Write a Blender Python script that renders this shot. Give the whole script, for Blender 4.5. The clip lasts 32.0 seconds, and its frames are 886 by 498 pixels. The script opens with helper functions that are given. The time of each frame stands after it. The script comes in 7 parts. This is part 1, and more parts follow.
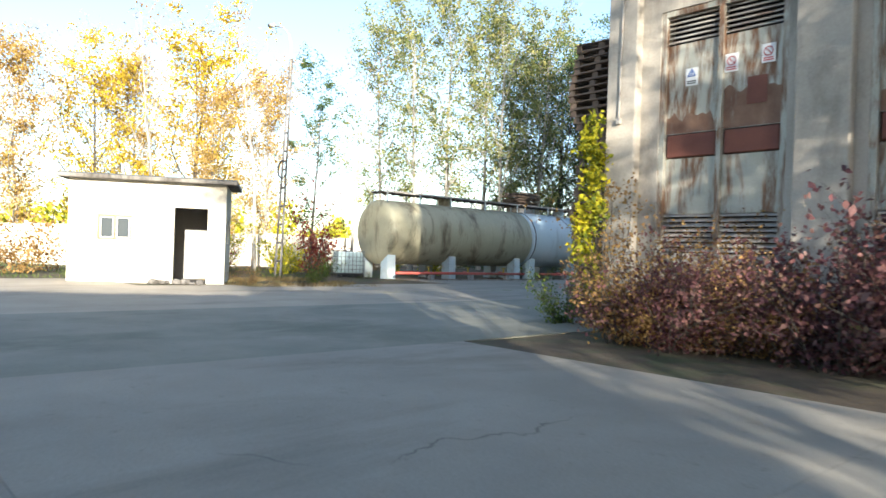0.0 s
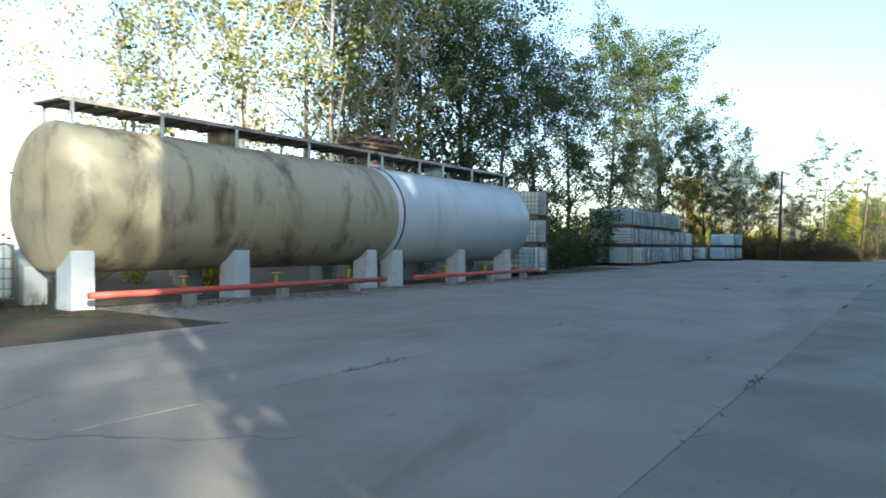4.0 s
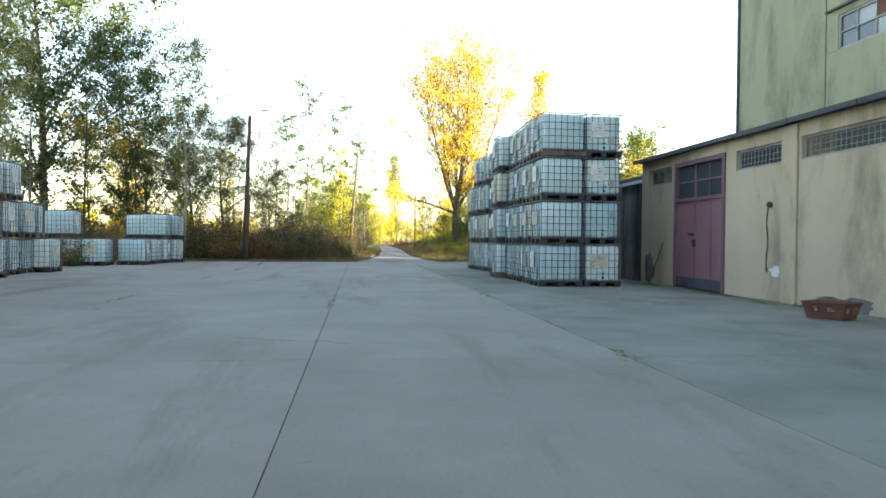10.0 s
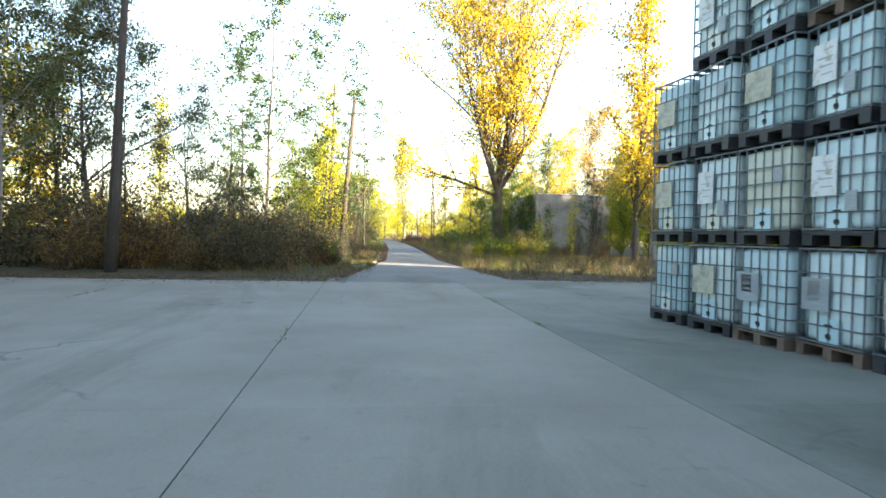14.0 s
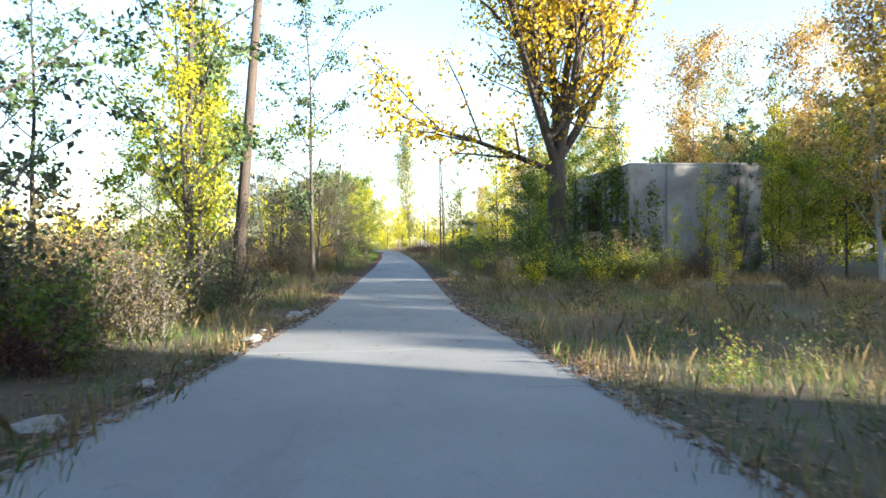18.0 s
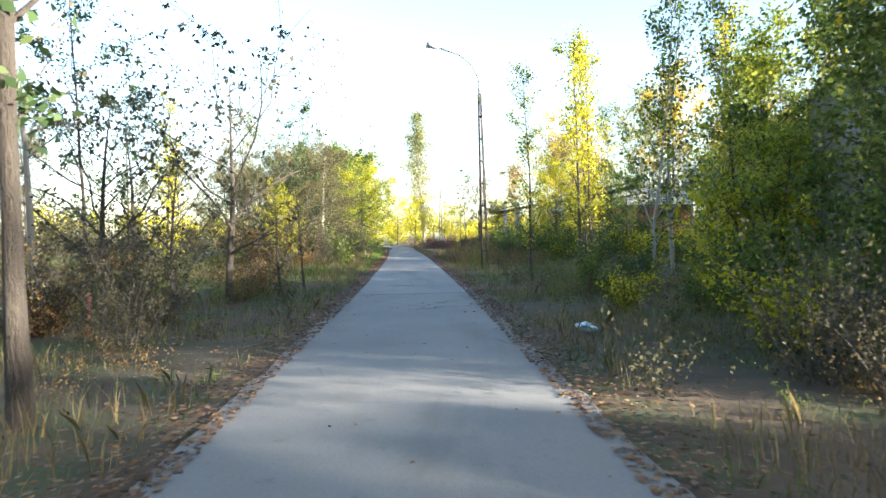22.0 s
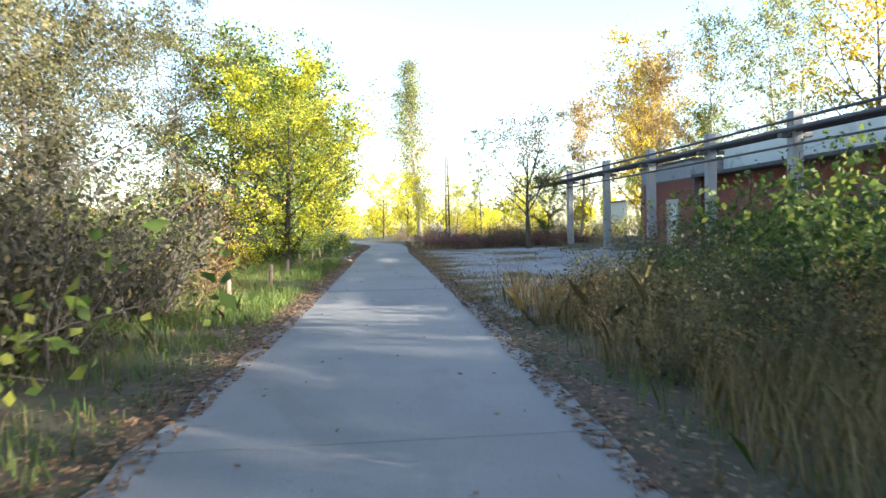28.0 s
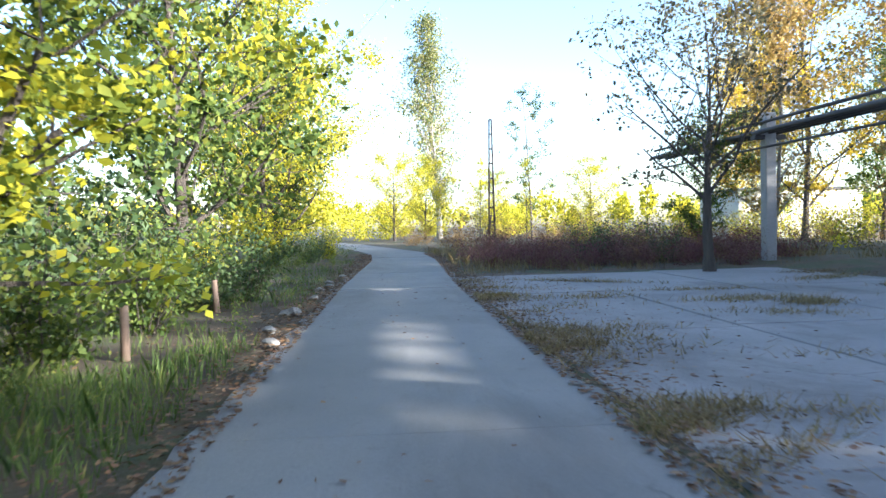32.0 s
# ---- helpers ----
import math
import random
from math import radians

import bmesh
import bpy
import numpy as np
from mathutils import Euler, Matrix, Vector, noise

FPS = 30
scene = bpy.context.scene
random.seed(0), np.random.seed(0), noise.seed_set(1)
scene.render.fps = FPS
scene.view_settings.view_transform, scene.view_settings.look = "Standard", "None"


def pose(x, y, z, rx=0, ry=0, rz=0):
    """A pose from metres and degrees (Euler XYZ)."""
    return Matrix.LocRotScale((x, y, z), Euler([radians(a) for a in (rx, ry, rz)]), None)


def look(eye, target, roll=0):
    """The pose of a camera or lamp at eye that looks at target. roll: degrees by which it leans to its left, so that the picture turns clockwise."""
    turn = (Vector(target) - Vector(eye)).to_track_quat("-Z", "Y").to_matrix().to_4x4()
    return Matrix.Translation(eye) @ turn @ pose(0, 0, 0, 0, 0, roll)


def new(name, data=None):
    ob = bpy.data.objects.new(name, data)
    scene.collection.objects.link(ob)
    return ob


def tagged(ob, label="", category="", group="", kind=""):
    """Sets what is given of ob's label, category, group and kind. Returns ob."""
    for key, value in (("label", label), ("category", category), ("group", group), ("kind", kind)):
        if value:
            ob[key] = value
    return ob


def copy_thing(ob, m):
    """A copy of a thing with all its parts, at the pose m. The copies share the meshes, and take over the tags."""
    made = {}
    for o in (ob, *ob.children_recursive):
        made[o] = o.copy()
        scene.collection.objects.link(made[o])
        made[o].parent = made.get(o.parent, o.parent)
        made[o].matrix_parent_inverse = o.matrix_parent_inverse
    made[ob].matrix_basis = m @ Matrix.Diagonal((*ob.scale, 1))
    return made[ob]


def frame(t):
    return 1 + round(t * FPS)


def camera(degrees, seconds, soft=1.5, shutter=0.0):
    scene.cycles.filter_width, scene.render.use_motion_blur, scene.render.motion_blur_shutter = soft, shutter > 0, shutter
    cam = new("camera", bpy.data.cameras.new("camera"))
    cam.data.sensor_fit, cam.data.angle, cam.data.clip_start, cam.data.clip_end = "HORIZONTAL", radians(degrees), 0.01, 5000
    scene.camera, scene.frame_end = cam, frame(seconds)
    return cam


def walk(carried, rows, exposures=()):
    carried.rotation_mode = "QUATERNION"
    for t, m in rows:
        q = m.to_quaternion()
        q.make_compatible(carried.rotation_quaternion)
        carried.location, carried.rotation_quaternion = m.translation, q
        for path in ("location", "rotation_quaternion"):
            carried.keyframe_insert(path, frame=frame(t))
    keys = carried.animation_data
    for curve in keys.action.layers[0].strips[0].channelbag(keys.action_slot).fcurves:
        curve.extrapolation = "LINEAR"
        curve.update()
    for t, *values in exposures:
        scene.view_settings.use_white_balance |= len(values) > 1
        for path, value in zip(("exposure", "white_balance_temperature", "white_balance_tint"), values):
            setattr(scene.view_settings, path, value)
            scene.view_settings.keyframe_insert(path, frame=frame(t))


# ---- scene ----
cam = camera(64.5, 32.0, 1.5, 0.2)

PATH = [
    (0, (4.069, -4.738, 1.224), (2.578, -3.404, 1.233), 2.0),
    (0.5, (2.163, -3.339, 1.22), (0.595, -2.096, 1.235), 1.8),
    (1, (0.379, -2.17, 1.22), (-1.217, -0.965, 1.224), 1.7),
    (1.5, (-1.429, -0.929, 1.221), (-3.026, 0.274, 1.237), 1.9),
    (2, (-3.029, 0.289, 1.21), (-4.587, 1.544, 1.224), 1.9),
    (2.5, (-4.312, 1.682, 1.215), (-5.812, 3.005, 1.236), 0.8),
    (4.5, (-8.648, 8.983, 1.229), (-9.567, 10.759, 1.207), 0.9),
    (5, (-9.529, 11.123, 1.235), (-10.226, 12.997, 1.215), 1.0),
    (5.5, (-10.132, 13.537, 1.243), (-10.591, 15.483, 1.218), 1.2),
    (6, (-10.815, 16.004, 1.251), (-11.113, 17.981, 1.227), 0.9),
    (6.5, (-11.451, 18.406, 1.24), (-11.589, 20.401, 1.216), 0.9),
    (7, (-11.891, 20.625, 1.21), (-11.896, 22.625, 1.191), 0.7),
    (7.5, (-12.118, 23.244, 1.212), (-12.006, 25.241, 1.193), 0.8),
    (8, (-12.029, 25.953, 1.212), (-11.847, 27.944, 1.192), 0.8),
    (8.5, (-11.955, 28.751, 1.188), (-11.734, 30.739, 1.161), 0.4),
    (9, (-11.835, 31.383, 1.194), (-11.605, 33.37, 1.177), 0.9),
    (9.5, (-11.703, 34.047, 1.194), (-11.467, 36.033, 1.167), 0.9),
    (10, (-11.643, 36.908, 1.199), (-11.403, 38.893, 1.175), 0.6),
    (10.5, (-11.5, 39.467, 1.212), (-11.264, 41.453, 1.185), 0.8),
    (11, (-11.408, 42.056, 1.22), (-11.173, 44.042, 1.198), 0.7),
    (11.5, (-11.383, 44.481, 1.236), (-11.151, 46.467, 1.209), 1.1),
    (12, (-11.335, 47.022, 1.251), (-11.109, 49.009, 1.219), 1.1),
    (12.5, (-11.322, 49.599, 1.208), (-11.101, 51.587, 1.189), 0.9),
    (13, (-11.313, 52.211, 1.206), (-11.095, 54.199, 1.184), 0.7),
    (13.5, (-11.293, 54.588, 1.206), (-11.071, 56.575, 1.173), 0.9),
    (14, (-11.243, 57.198, 1.194), (-11.013, 59.185, 1.154), 1.2),
    (14.5, (-11.008, 59.549, 1.196), (-10.779, 61.535, 1.168), 1.2),
    (16.5, (-9.585, 68.275, 1.189), (-9.395, 70.266, 1.173), 1.3),
    (17, (-9.443, 70.995, 1.189), (-9.254, 72.986, 1.186), 1.1),
    (17.5, (-9.354, 73.903, 1.19), (-9.16, 75.894, 1.179), -0.1),
    (18, (-9.256, 76.716, 1.194), (-9.056, 78.706, 1.178), -0.5),
    (18.5, (-9.151, 79.259, 1.214), (-8.946, 81.249, 1.192), -0.9),
    (19, (-8.993, 81.718, 1.239), (-8.79, 83.708, 1.215), -1.6),
    (19.5, (-8.941, 84.119, 1.274), (-8.741, 86.109, 1.251), -1.5),
    (20, (-8.877, 86.45, 1.257), (-8.682, 88.44, 1.222), -1.5),
    (20.5, (-8.829, 88.521, 1.237), (-8.65, 90.512, 1.189), -1.4),
    (21, (-8.727, 90.576, 1.224), (-8.56, 92.569, 1.182), -1.2),
    (21.5, (-8.67, 92.561, 1.216), (-8.505, 94.554, 1.184), -0.7),
    (22, (-8.644, 94.306, 1.24), (-8.478, 96.299, 1.204), -1.0),
    (22.5, (-8.594, 95.899, 1.244), (-8.425, 97.891, 1.208), -1.4),
    (23, (-8.509, 97.576, 1.232), (-8.337, 99.569, 1.203), -1.2),
    (23.5, (-8.438, 99.428, 1.216), (-8.259, 101.42, 1.176), -1.4),
    (24, (-8.329, 101.62, 1.207), (-8.146, 103.612, 1.177), -1.1),
    (24.5, (-8.228, 104.061, 1.218), (-8.043, 106.052, 1.175), -1.1),
    (25, (-8.055, 106.745, 1.161), (-7.872, 108.736, 1.116), -1.2),
    (25.5, (-8.016, 109.82, 1.213), (-7.827, 111.811, 1.165), -1.4),
    (27.5, (-7.48, 122.641, 1.223), (-7.293, 124.631, 1.159), -1.5),
    (28, (-7.412, 125.572, 1.226), (-7.223, 127.562, 1.164), -1.4),
    (28.5, (-7.327, 128.216, 1.223), (-7.137, 130.206, 1.165), -1.3),
    (29, (-7.25, 130.868, 1.226), (-7.061, 132.858, 1.161), -1.4),
    (29.5, (-7.198, 133.351, 1.211), (-7.01, 135.341, 1.136), -1.5),
    (30, (-7.107, 135.989, 1.21), (-6.923, 137.98, 1.151), -1.6),
    (30.5, (-7.024, 138.463, 1.211), (-6.845, 140.454, 1.162), -1.1),
    (31, (-7.12, 140.896, 1.223), (-6.943, 142.888, 1.174), -1.1),
    (31.5, (-7.191, 143.09, 1.225), (-7.02, 145.082, 1.168), -1.1),
    (32, (-7.256, 145.457, 1.221), (-7.094, 147.45, 1.158), -1.2),
]
walk(cam, [(t, look(eye, target, roll)) for t, eye, target, roll in PATH],
     [(0, 2.1, 6000, 10), (0.5, 1.95, 5800, 10), (1, 1.75, 5500, 10), (2, 1.6, 5350, 10), (2.5, 1.65, 5400, 10), (5, 2.7, 6500, 10), (9, 3.05, 7400, 12), (13, 3.15, 7300, 11), (17, 2.75, 5900, 11), (21, 2.77, 6100, 11), (25, 2.78, 6100, 12), (29, 2.77, 5900, 13), (32, 2.66, 5500, 14)])

# ---- sky, sun ----
SUN_AZ = Vector((0.87, -0.49, 0)).normalized()
SUN_EL = radians(15)
world = bpy.data.worlds.new("world")
scene.world = world
world.use_nodes = True
wn = world.node_tree.nodes
sky = wn.new("ShaderNodeTexSky")
sky.sky_type = "NISHITA"
sky.sun_disc = False
sky.sun_elevation = SUN_EL
sky.sun_rotation = math.atan2(SUN_AZ.x, SUN_AZ.y)
sky.air_density, sky.dust_density, sky.ozone_density = 1.0, 1.2, 1.2
wn["Background"].inputs["Strength"].default_value = 0.095
world.node_tree.links.new(sky.outputs[0], wn["Background"].inputs["Color"])
sun = new("sun", bpy.data.lights.new("sun", "SUN"))
sun.data.energy, sun.data.angle, sun.data.color = 4.6, radians(0.6), (1.0, 0.88, 0.70)
sun_to = SUN_AZ * math.cos(SUN_EL) + Vector((0, 0, math.sin(SUN_EL)))
sun.matrix_world = look(tuple(sun_to * 100), (0, 0, 0))


# ---- materials ----
def material(name):
    m = bpy.data.materials.new(name)
    m.use_nodes = True
    t = m.node_tree
    return m, t, t.nodes["Principled BSDF"], t.nodes["Material Output"]


def node(t, kind, **values):
    n = t.nodes.new(kind)
    for k, v in values.items():
        n.inputs[k.replace("_", " ")].default_value = v
    return n


def ramp(t, fac, stops):
    r = t.nodes.new("ShaderNodeValToRGB")
    e = r.color_ramp.elements
    while len(e) < len(stops):
        e.new(0.5)
    for k, (p, c) in zip(e, stops):
        k.position, k.color = p, (*c, 1)
    t.links.new(fac, r.inputs[0])
    return r.outputs[0]


def noise_tex(t, scale, detail=6.0, rough=0.6, stretch=None, warp=0.0, space="Object"):
    co = t.nodes.new("ShaderNodeTexCoord").outputs[space]
    if stretch:
        mp = t.nodes.new("ShaderNodeMapping")
        mp.inputs["Scale"].default_value = stretch
        t.links.new(co, mp.inputs[0])
        co = mp.outputs[0]
    n = node(t, "ShaderNodeTexNoise", Scale=scale, Detail=detail, Roughness=rough, Distortion=warp)
    t.links.new(co, n.inputs["Vector"])
    return n.outputs[0]


def blend(t, fac, a, b, mode="MIX"):
    n = t.nodes.new("ShaderNodeMix")
    n.data_type, n.blend_type = "RGBA", mode
    for sock, v in ((n.inputs[0], fac), (n.inputs[6], a), (n.inputs[7], b)):
        if hasattr(v, "is_linked"):
            t.links.new(v, sock)
        elif isinstance(v, (int, float)):
            sock.default_value = v
        else:
            sock.default_value = (*v, 1)
    return n.outputs[2]


def bump(t, p, height, strength=0.3, distance=0.02):
    b = node(t, "ShaderNodeBump", Strength=strength, Distance=distance)
    t.links.new(height, b.inputs["Height"])
    t.links.new(b.outputs[0], p.inputs["Normal"])


def surface(name, base, alt, scale=3.0, rough=0.8, stain=None, stain_at=(0.55, 0.7), stain_scale=0.6, stretch=None, grain=40.0,
            relief=0.25, metal=0.0, vary=0.0, space="Object", stain_stretch=None, depth=0.02):
    """Two tones mixed by coarse noise, a stain in patches, fine grain in relief."""
    m, t, p, _ = material(name)
    big = noise_tex(t, scale, stretch=stretch, space=space)
    col = ramp(t, big, [(0.3, base), (0.7, alt)])
    if stain:
        s = noise_tex(t, stain_scale, 8.0, 0.7, stain_stretch or stretch, 0.4, space)
        mask = ramp(t, s, [(stain_at[0], (0, 0, 0)), (stain_at[1], (1, 1, 1))])
        col = blend(t, mask, col, stain)
    fine = noise_tex(t, grain, 4.0, 0.7, stretch, space=space)
    col = blend(t, 0.35, col, ramp(t, fine, [(0.3, (0.55, 0.55, 0.55)), (0.7, (1, 1, 1))]), "MULTIPLY")
    if vary:
        info = t.nodes.new("ShaderNodeObjectInfo")
        col = blend(t, vary, col, ramp(t, info.outputs["Random"], [(0.0, (0.5, 0.5, 0.5)), (1.0, (1, 1, 1))]), "MULTIPLY")
    t.links.new(col, p.inputs["Base Color"])
    p.inputs["Roughness"].default_value, p.inputs["Metallic"].default_value = rough, metal
    bump(t, p, fine, relief, depth)
    return m


def leaf_material(name, colours, glow=0.45):
    """Leaves: a colour for each leaf, letting light through."""
    m, t, p, out = material(name)
    geo = t.nodes.new("ShaderNodeNewGeometry")
    n = noise_tex(t, 0.7, 3.0)
    add = t.nodes.new("ShaderNodeMath")
    add.operation = "MULTIPLY_ADD"
    t.links.new(n, add.inputs[0])
    add.inputs[1].default_value = 1.1
    half = t.nodes.new("ShaderNodeMath")
    half.operation = "MULTIPLY_ADD"
    t.links.new(geo.outputs["Random Per Island"], half.inputs[0])
    half.inputs[1].default_value, half.inputs[2].default_value = 0.6, -0.35
    t.links.new(half.outputs[0], add.inputs[2])
    k = len(colours)
    col = ramp(t, add.outputs[0], [((i + 0.5) / k, c) for i, c in enumerate(colours)])
    t.links.new(col, p.inputs["Base Color"])
    p.inputs["Roughness"].default_value = 0.6
    p.inputs["Specular IOR Level"].default_value = 0.25
    tr = t.nodes.new("ShaderNodeBsdfTranslucent")
    t.links.new(col, tr.inputs["Color"])
    mix = t.nodes.new("ShaderNodeMixShader")
    mix.inputs[0].default_value = glow
    t.links.new(p.outputs[0], mix.inputs[1])
    t.links.new(tr.outputs[0], mix.inputs[2])
    t.links.new(mix.outputs[0], out.inputs["Surface"])
    return m


def pavement(name, base, alt, stain, crack_scale, vary, along=(1.0, 0.25, 1.0)):
    """Poured concrete: blotches, long wheel stains, hairline cracks, pits and coarse grain."""
    m, t, p, _ = material(name)
    col = ramp(t, noise_tex(t, 0.55, 6.0), [(0.32, base), (0.68, alt)])
    col = blend(t, ramp(t, noise_tex(t, 0.45, 8.0, 0.7, along, 0.5), [(0.52, (0, 0, 0)), (0.72, (0.85, 0.85, 0.85))]), col, stain)
    col = blend(t, ramp(t, noise_tex(t, 5.0, 5.0, 0.75), [(0.60, (0, 0, 0)), (0.72, (0.6, 0.6, 0.6))]), col, stain)
    co = t.nodes.new("ShaderNodeTexCoord").outputs["Object"]
    wob = node(t, "ShaderNodeTexNoise", Scale=1.6, Detail=5.0)
    t.links.new(co, wob.inputs["Vector"])
    mv = t.nodes.new("ShaderNodeVectorMath")
    mv.operation = "MULTIPLY_ADD"
    t.links.new(wob.outputs["Color"], mv.inputs[0])
    mv.inputs[1].default_value = (0.9, 0.9, 0.0)
    t.links.new(co, mv.inputs[2])
    vor = node(t, "ShaderNodeTexVoronoi", Scale=crack_scale)
    vor.feature = "DISTANCE_TO_EDGE"
    t.links.new(mv.outputs[0], vor.inputs["Vector"])
    line = ramp(t, vor.outputs["Distance"], [(0.0, (1, 1, 1)), (0.0035, (0, 0, 0))])
    some = ramp(t, noise_tex(t, 0.35, 2.0), [(0.52, (0, 0, 0)), (0.60, (0.6, 0.6, 0.6))])
    col = blend(t, blend(t, 1.0, line, some, "MULTIPLY"), col, tuple(c * 0.3 for c in stain))
    fine = noise_tex(t, 38.0, 5.0, 0.75)
    col = blend(t, 0.45, col, ramp(t, fine, [(0.3, (0.5, 0.5, 0.5)), (0.7, (1, 1, 1))]), "MULTIPLY")
    info = t.nodes.new("ShaderNodeObjectInfo")
    col = blend(t, vary, col, ramp(t, info.outputs["Random"], [(0.0, (0.6, 0.6, 0.6)), (1.0, (1, 1, 1))]), "MULTIPLY")
    t.links.new(col, p.inputs["Base Color"])
    p.inputs["Roughness"].default_value = 0.8
    bump(t, p, fine, 0.35)
    return m


SHEDC = surface("pale_streaked_concrete", (0.20, 0.19, 0.17), (0.42, 0.41, 0.385), 0.8, 0.92, (0.06, 0.05, 0.04), (0.50, 0.63), 0.9, stain_stretch=(1, 1, 0.22), grain=18, relief=0.7)
CONCRETE = pavement("yard_concrete", (0.26, 0.237, 0.195), (0.34, 0.315, 0.262), (0.15, 0.135, 0.105), 0.16, 0.25)
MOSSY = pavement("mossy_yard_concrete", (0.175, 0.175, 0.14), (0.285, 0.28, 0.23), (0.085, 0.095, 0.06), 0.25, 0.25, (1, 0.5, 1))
# paler yard concrete: dust, with the sunlit tone put into its colour
DUSTY_LIT = pavement("dusty_sunlit_yard_concrete", (0.33, 0.29, 0.225), (0.43, 0.38, 0.30), (0.19, 0.165, 0.125), 0.16, 0.2)
ROADM = pavement("road_concrete", (0.175, 0.177, 0.168), (0.225, 0.225, 0.213), (0.115, 0.108, 0.093), 0.2, 0.2)
APRON = pavement("apron_concrete", (0.19, 0.19, 0.185), (0.27, 0.265, 0.255), (0.085, 0.07, 0.055), 0.5, 0.3, (1, 0.7, 1))
SOIL = surface("soil_with_dry_grass", (0.05, 0.036, 0.022), (0.105, 0.076, 0.042), 2.2, 0.95, (0.045, 0.06, 0.018), (0.46, 0.60), 0.6, grain=14, relief=1.0)
PLASTER = surface("annex_plaster", (0.50, 0.40, 0.275), (0.61, 0.50, 0.36), 0.5, 0.88, (0.20, 0.14, 0.09), (0.48, 0.70), 0.6, stain_stretch=(1, 1, 0.4), grain=35, relief=0.45)
PANEL = surface("tower_green_panel", (0.31, 0.315, 0.20), (0.39, 0.385, 0.25), 0.35, 0.85, (0.19, 0.19, 0.125), (0.48, 0.66), 0.5, grain=20, stretch=(1, 1, 0.35), vary=0.12)
TEAL = surface("teal_glazing_panel", (0.03, 0.22, 0.19), (0.05, 0.29, 0.26), 0.8, 0.35, vary=0.25)
BANDW = surface("pale_concrete_band", (0.50, 0.50, 0.44), (0.58, 0.57, 0.50), 0.8, 0.85, (0.33, 0.32, 0.27), (0.6, 0.7), 0.5)
FELT = surface("roofing_felt", (0.055, 0.06, 0.065), (0.09, 0.095, 0.10), 1.0, 0.85)
PINKM = surface("faded_maroon_paint", (0.24, 0.11, 0.13), (0.30, 0.15, 0.165), 0.9, 0.55, (0.18, 0.075, 0.085), (0.55, 0.75), 0.8, stretch=(1, 1, 0.4), grain=50)
PINKF = surface("maroon_frame_paint", (0.17, 0.085, 0.11), (0.21, 0.11, 0.14), 1.5, 0.6)
KICK = surface("dark_kick_plate", (0.05, 0.05, 0.065), (0.09, 0.085, 0.10), 2.0, 0.6)
# near-black that stands in for the shade inside openings
DARK = surface("dark_inside_shade", (0.02, 0.02, 0.02), (0.035, 0.032, 0.03), 1.0, 0.9)
WHITEW = surface("whitewashed_render", (0.60, 0.56, 0.46), (0.68, 0.64, 0.54), 0.7, 0.9, (0.36, 0.30, 0.22), (0.55, 0.72), 1.3, grain=22, relief=0.5)
FACADE = surface("smoky_beige_render", (0.36, 0.325, 0.27), (0.46, 0.42, 0.355), 0.6, 0.9, (0.12, 0.105, 0.085), (0.50, 0.70), 0.55, stain_stretch=(1, 1, 0.35), grain=24, relief=0.4)
VENTP = surface("weathered_vent_board", (0.24, 0.185, 0.125), (0.33, 0.27, 0.19), 2.0, 0.9, (0.12, 0.09, 0.06), (0.5, 0.65), 1.5, vary=0.4)
GREYC = surface("grey_cast_concrete", (0.27, 0.265, 0.25), (0.36, 0.35, 0.33), 0.8, 0.9, (0.17, 0.165, 0.15), (0.55, 0.7), 0.8, grain=22, relief=0.5)
BUNKER = surface("weathered_concrete", (0.13, 0.118, 0.10), (0.25, 0.24, 0.225), 0.7, 0.92, (0.045, 0.038, 0.03), (0.44, 0.60), 1.1, stain_stretch=(1, 1, 0.2), grain=18, relief=0.7)
TANKB = surface("weathered_beige_tank_paint", (0.35, 0.33, 0.22), (0.46, 0.43, 0.30), 0.6, 0.5, (0.10, 0.075, 0.04), (0.50, 0.66), 0.8, grain=25, stain_stretch=(1.0, 1.3, 0.4), relief=0.15)
TANKW = surface("pale_blue_grey_tank_paint", (0.46, 0.57, 0.62), (0.56, 0.64, 0.67), 0.5, 0.4, (0.34, 0.39, 0.40), (0.54, 0.74), 0.9, grain=25, stain_stretch=(1.0, 1.6, 0.35), relief=0.12)
SADDLE = surface("painted_concrete_saddle", (0.42, 0.52, 0.56), (0.52, 0.59, 0.60), 1.5, 0.85, (0.35, 0.31, 0.22), (0.55, 0.7), 1.4)
REDPIPE = surface("red_pipe_paint", (0.42, 0.075, 0.05), (0.50, 0.10, 0.07), 1.5, 0.5, (0.25, 0.06, 0.04), (0.6, 0.7), 2.0)
YELLOWV = surface("yellow_valve_paint", (0.55, 0.42, 0.05), (0.42, 0.30, 0.05), 3.0, 0.5)
STEEL = surface("rusty_rail_steel", (0.42, 0.42, 0.40), (0.30, 0.25, 0.20), 2.5, 0.6, (0.17, 0.085, 0.045), (0.55, 0.7), 2.0)
RUST = surface("rusted_painted_steel", (0.36, 0.36, 0.30), (0.47, 0.46, 0.39), 1.0, 0.7, (0.17, 0.085, 0.04), (0.46, 0.60), 2.0, grain=30, stain_stretch=(2.6, 2.6, 0.42), relief=0.4)
RUSTD = surface("dark_red_rust", (0.14, 0.045, 0.03), (0.20, 0.075, 0.045), 1.5, 0.75, (0.30, 0.22, 0.17), (0.62, 0.7), 1.5)
PIPEM = surface("dark_lagged_pipe", (0.055, 0.05, 0.05), (0.10, 0.09, 0.085), 1.0, 0.7, (0.14, 0.09, 0.07), (0.6, 0.7), 1.5)
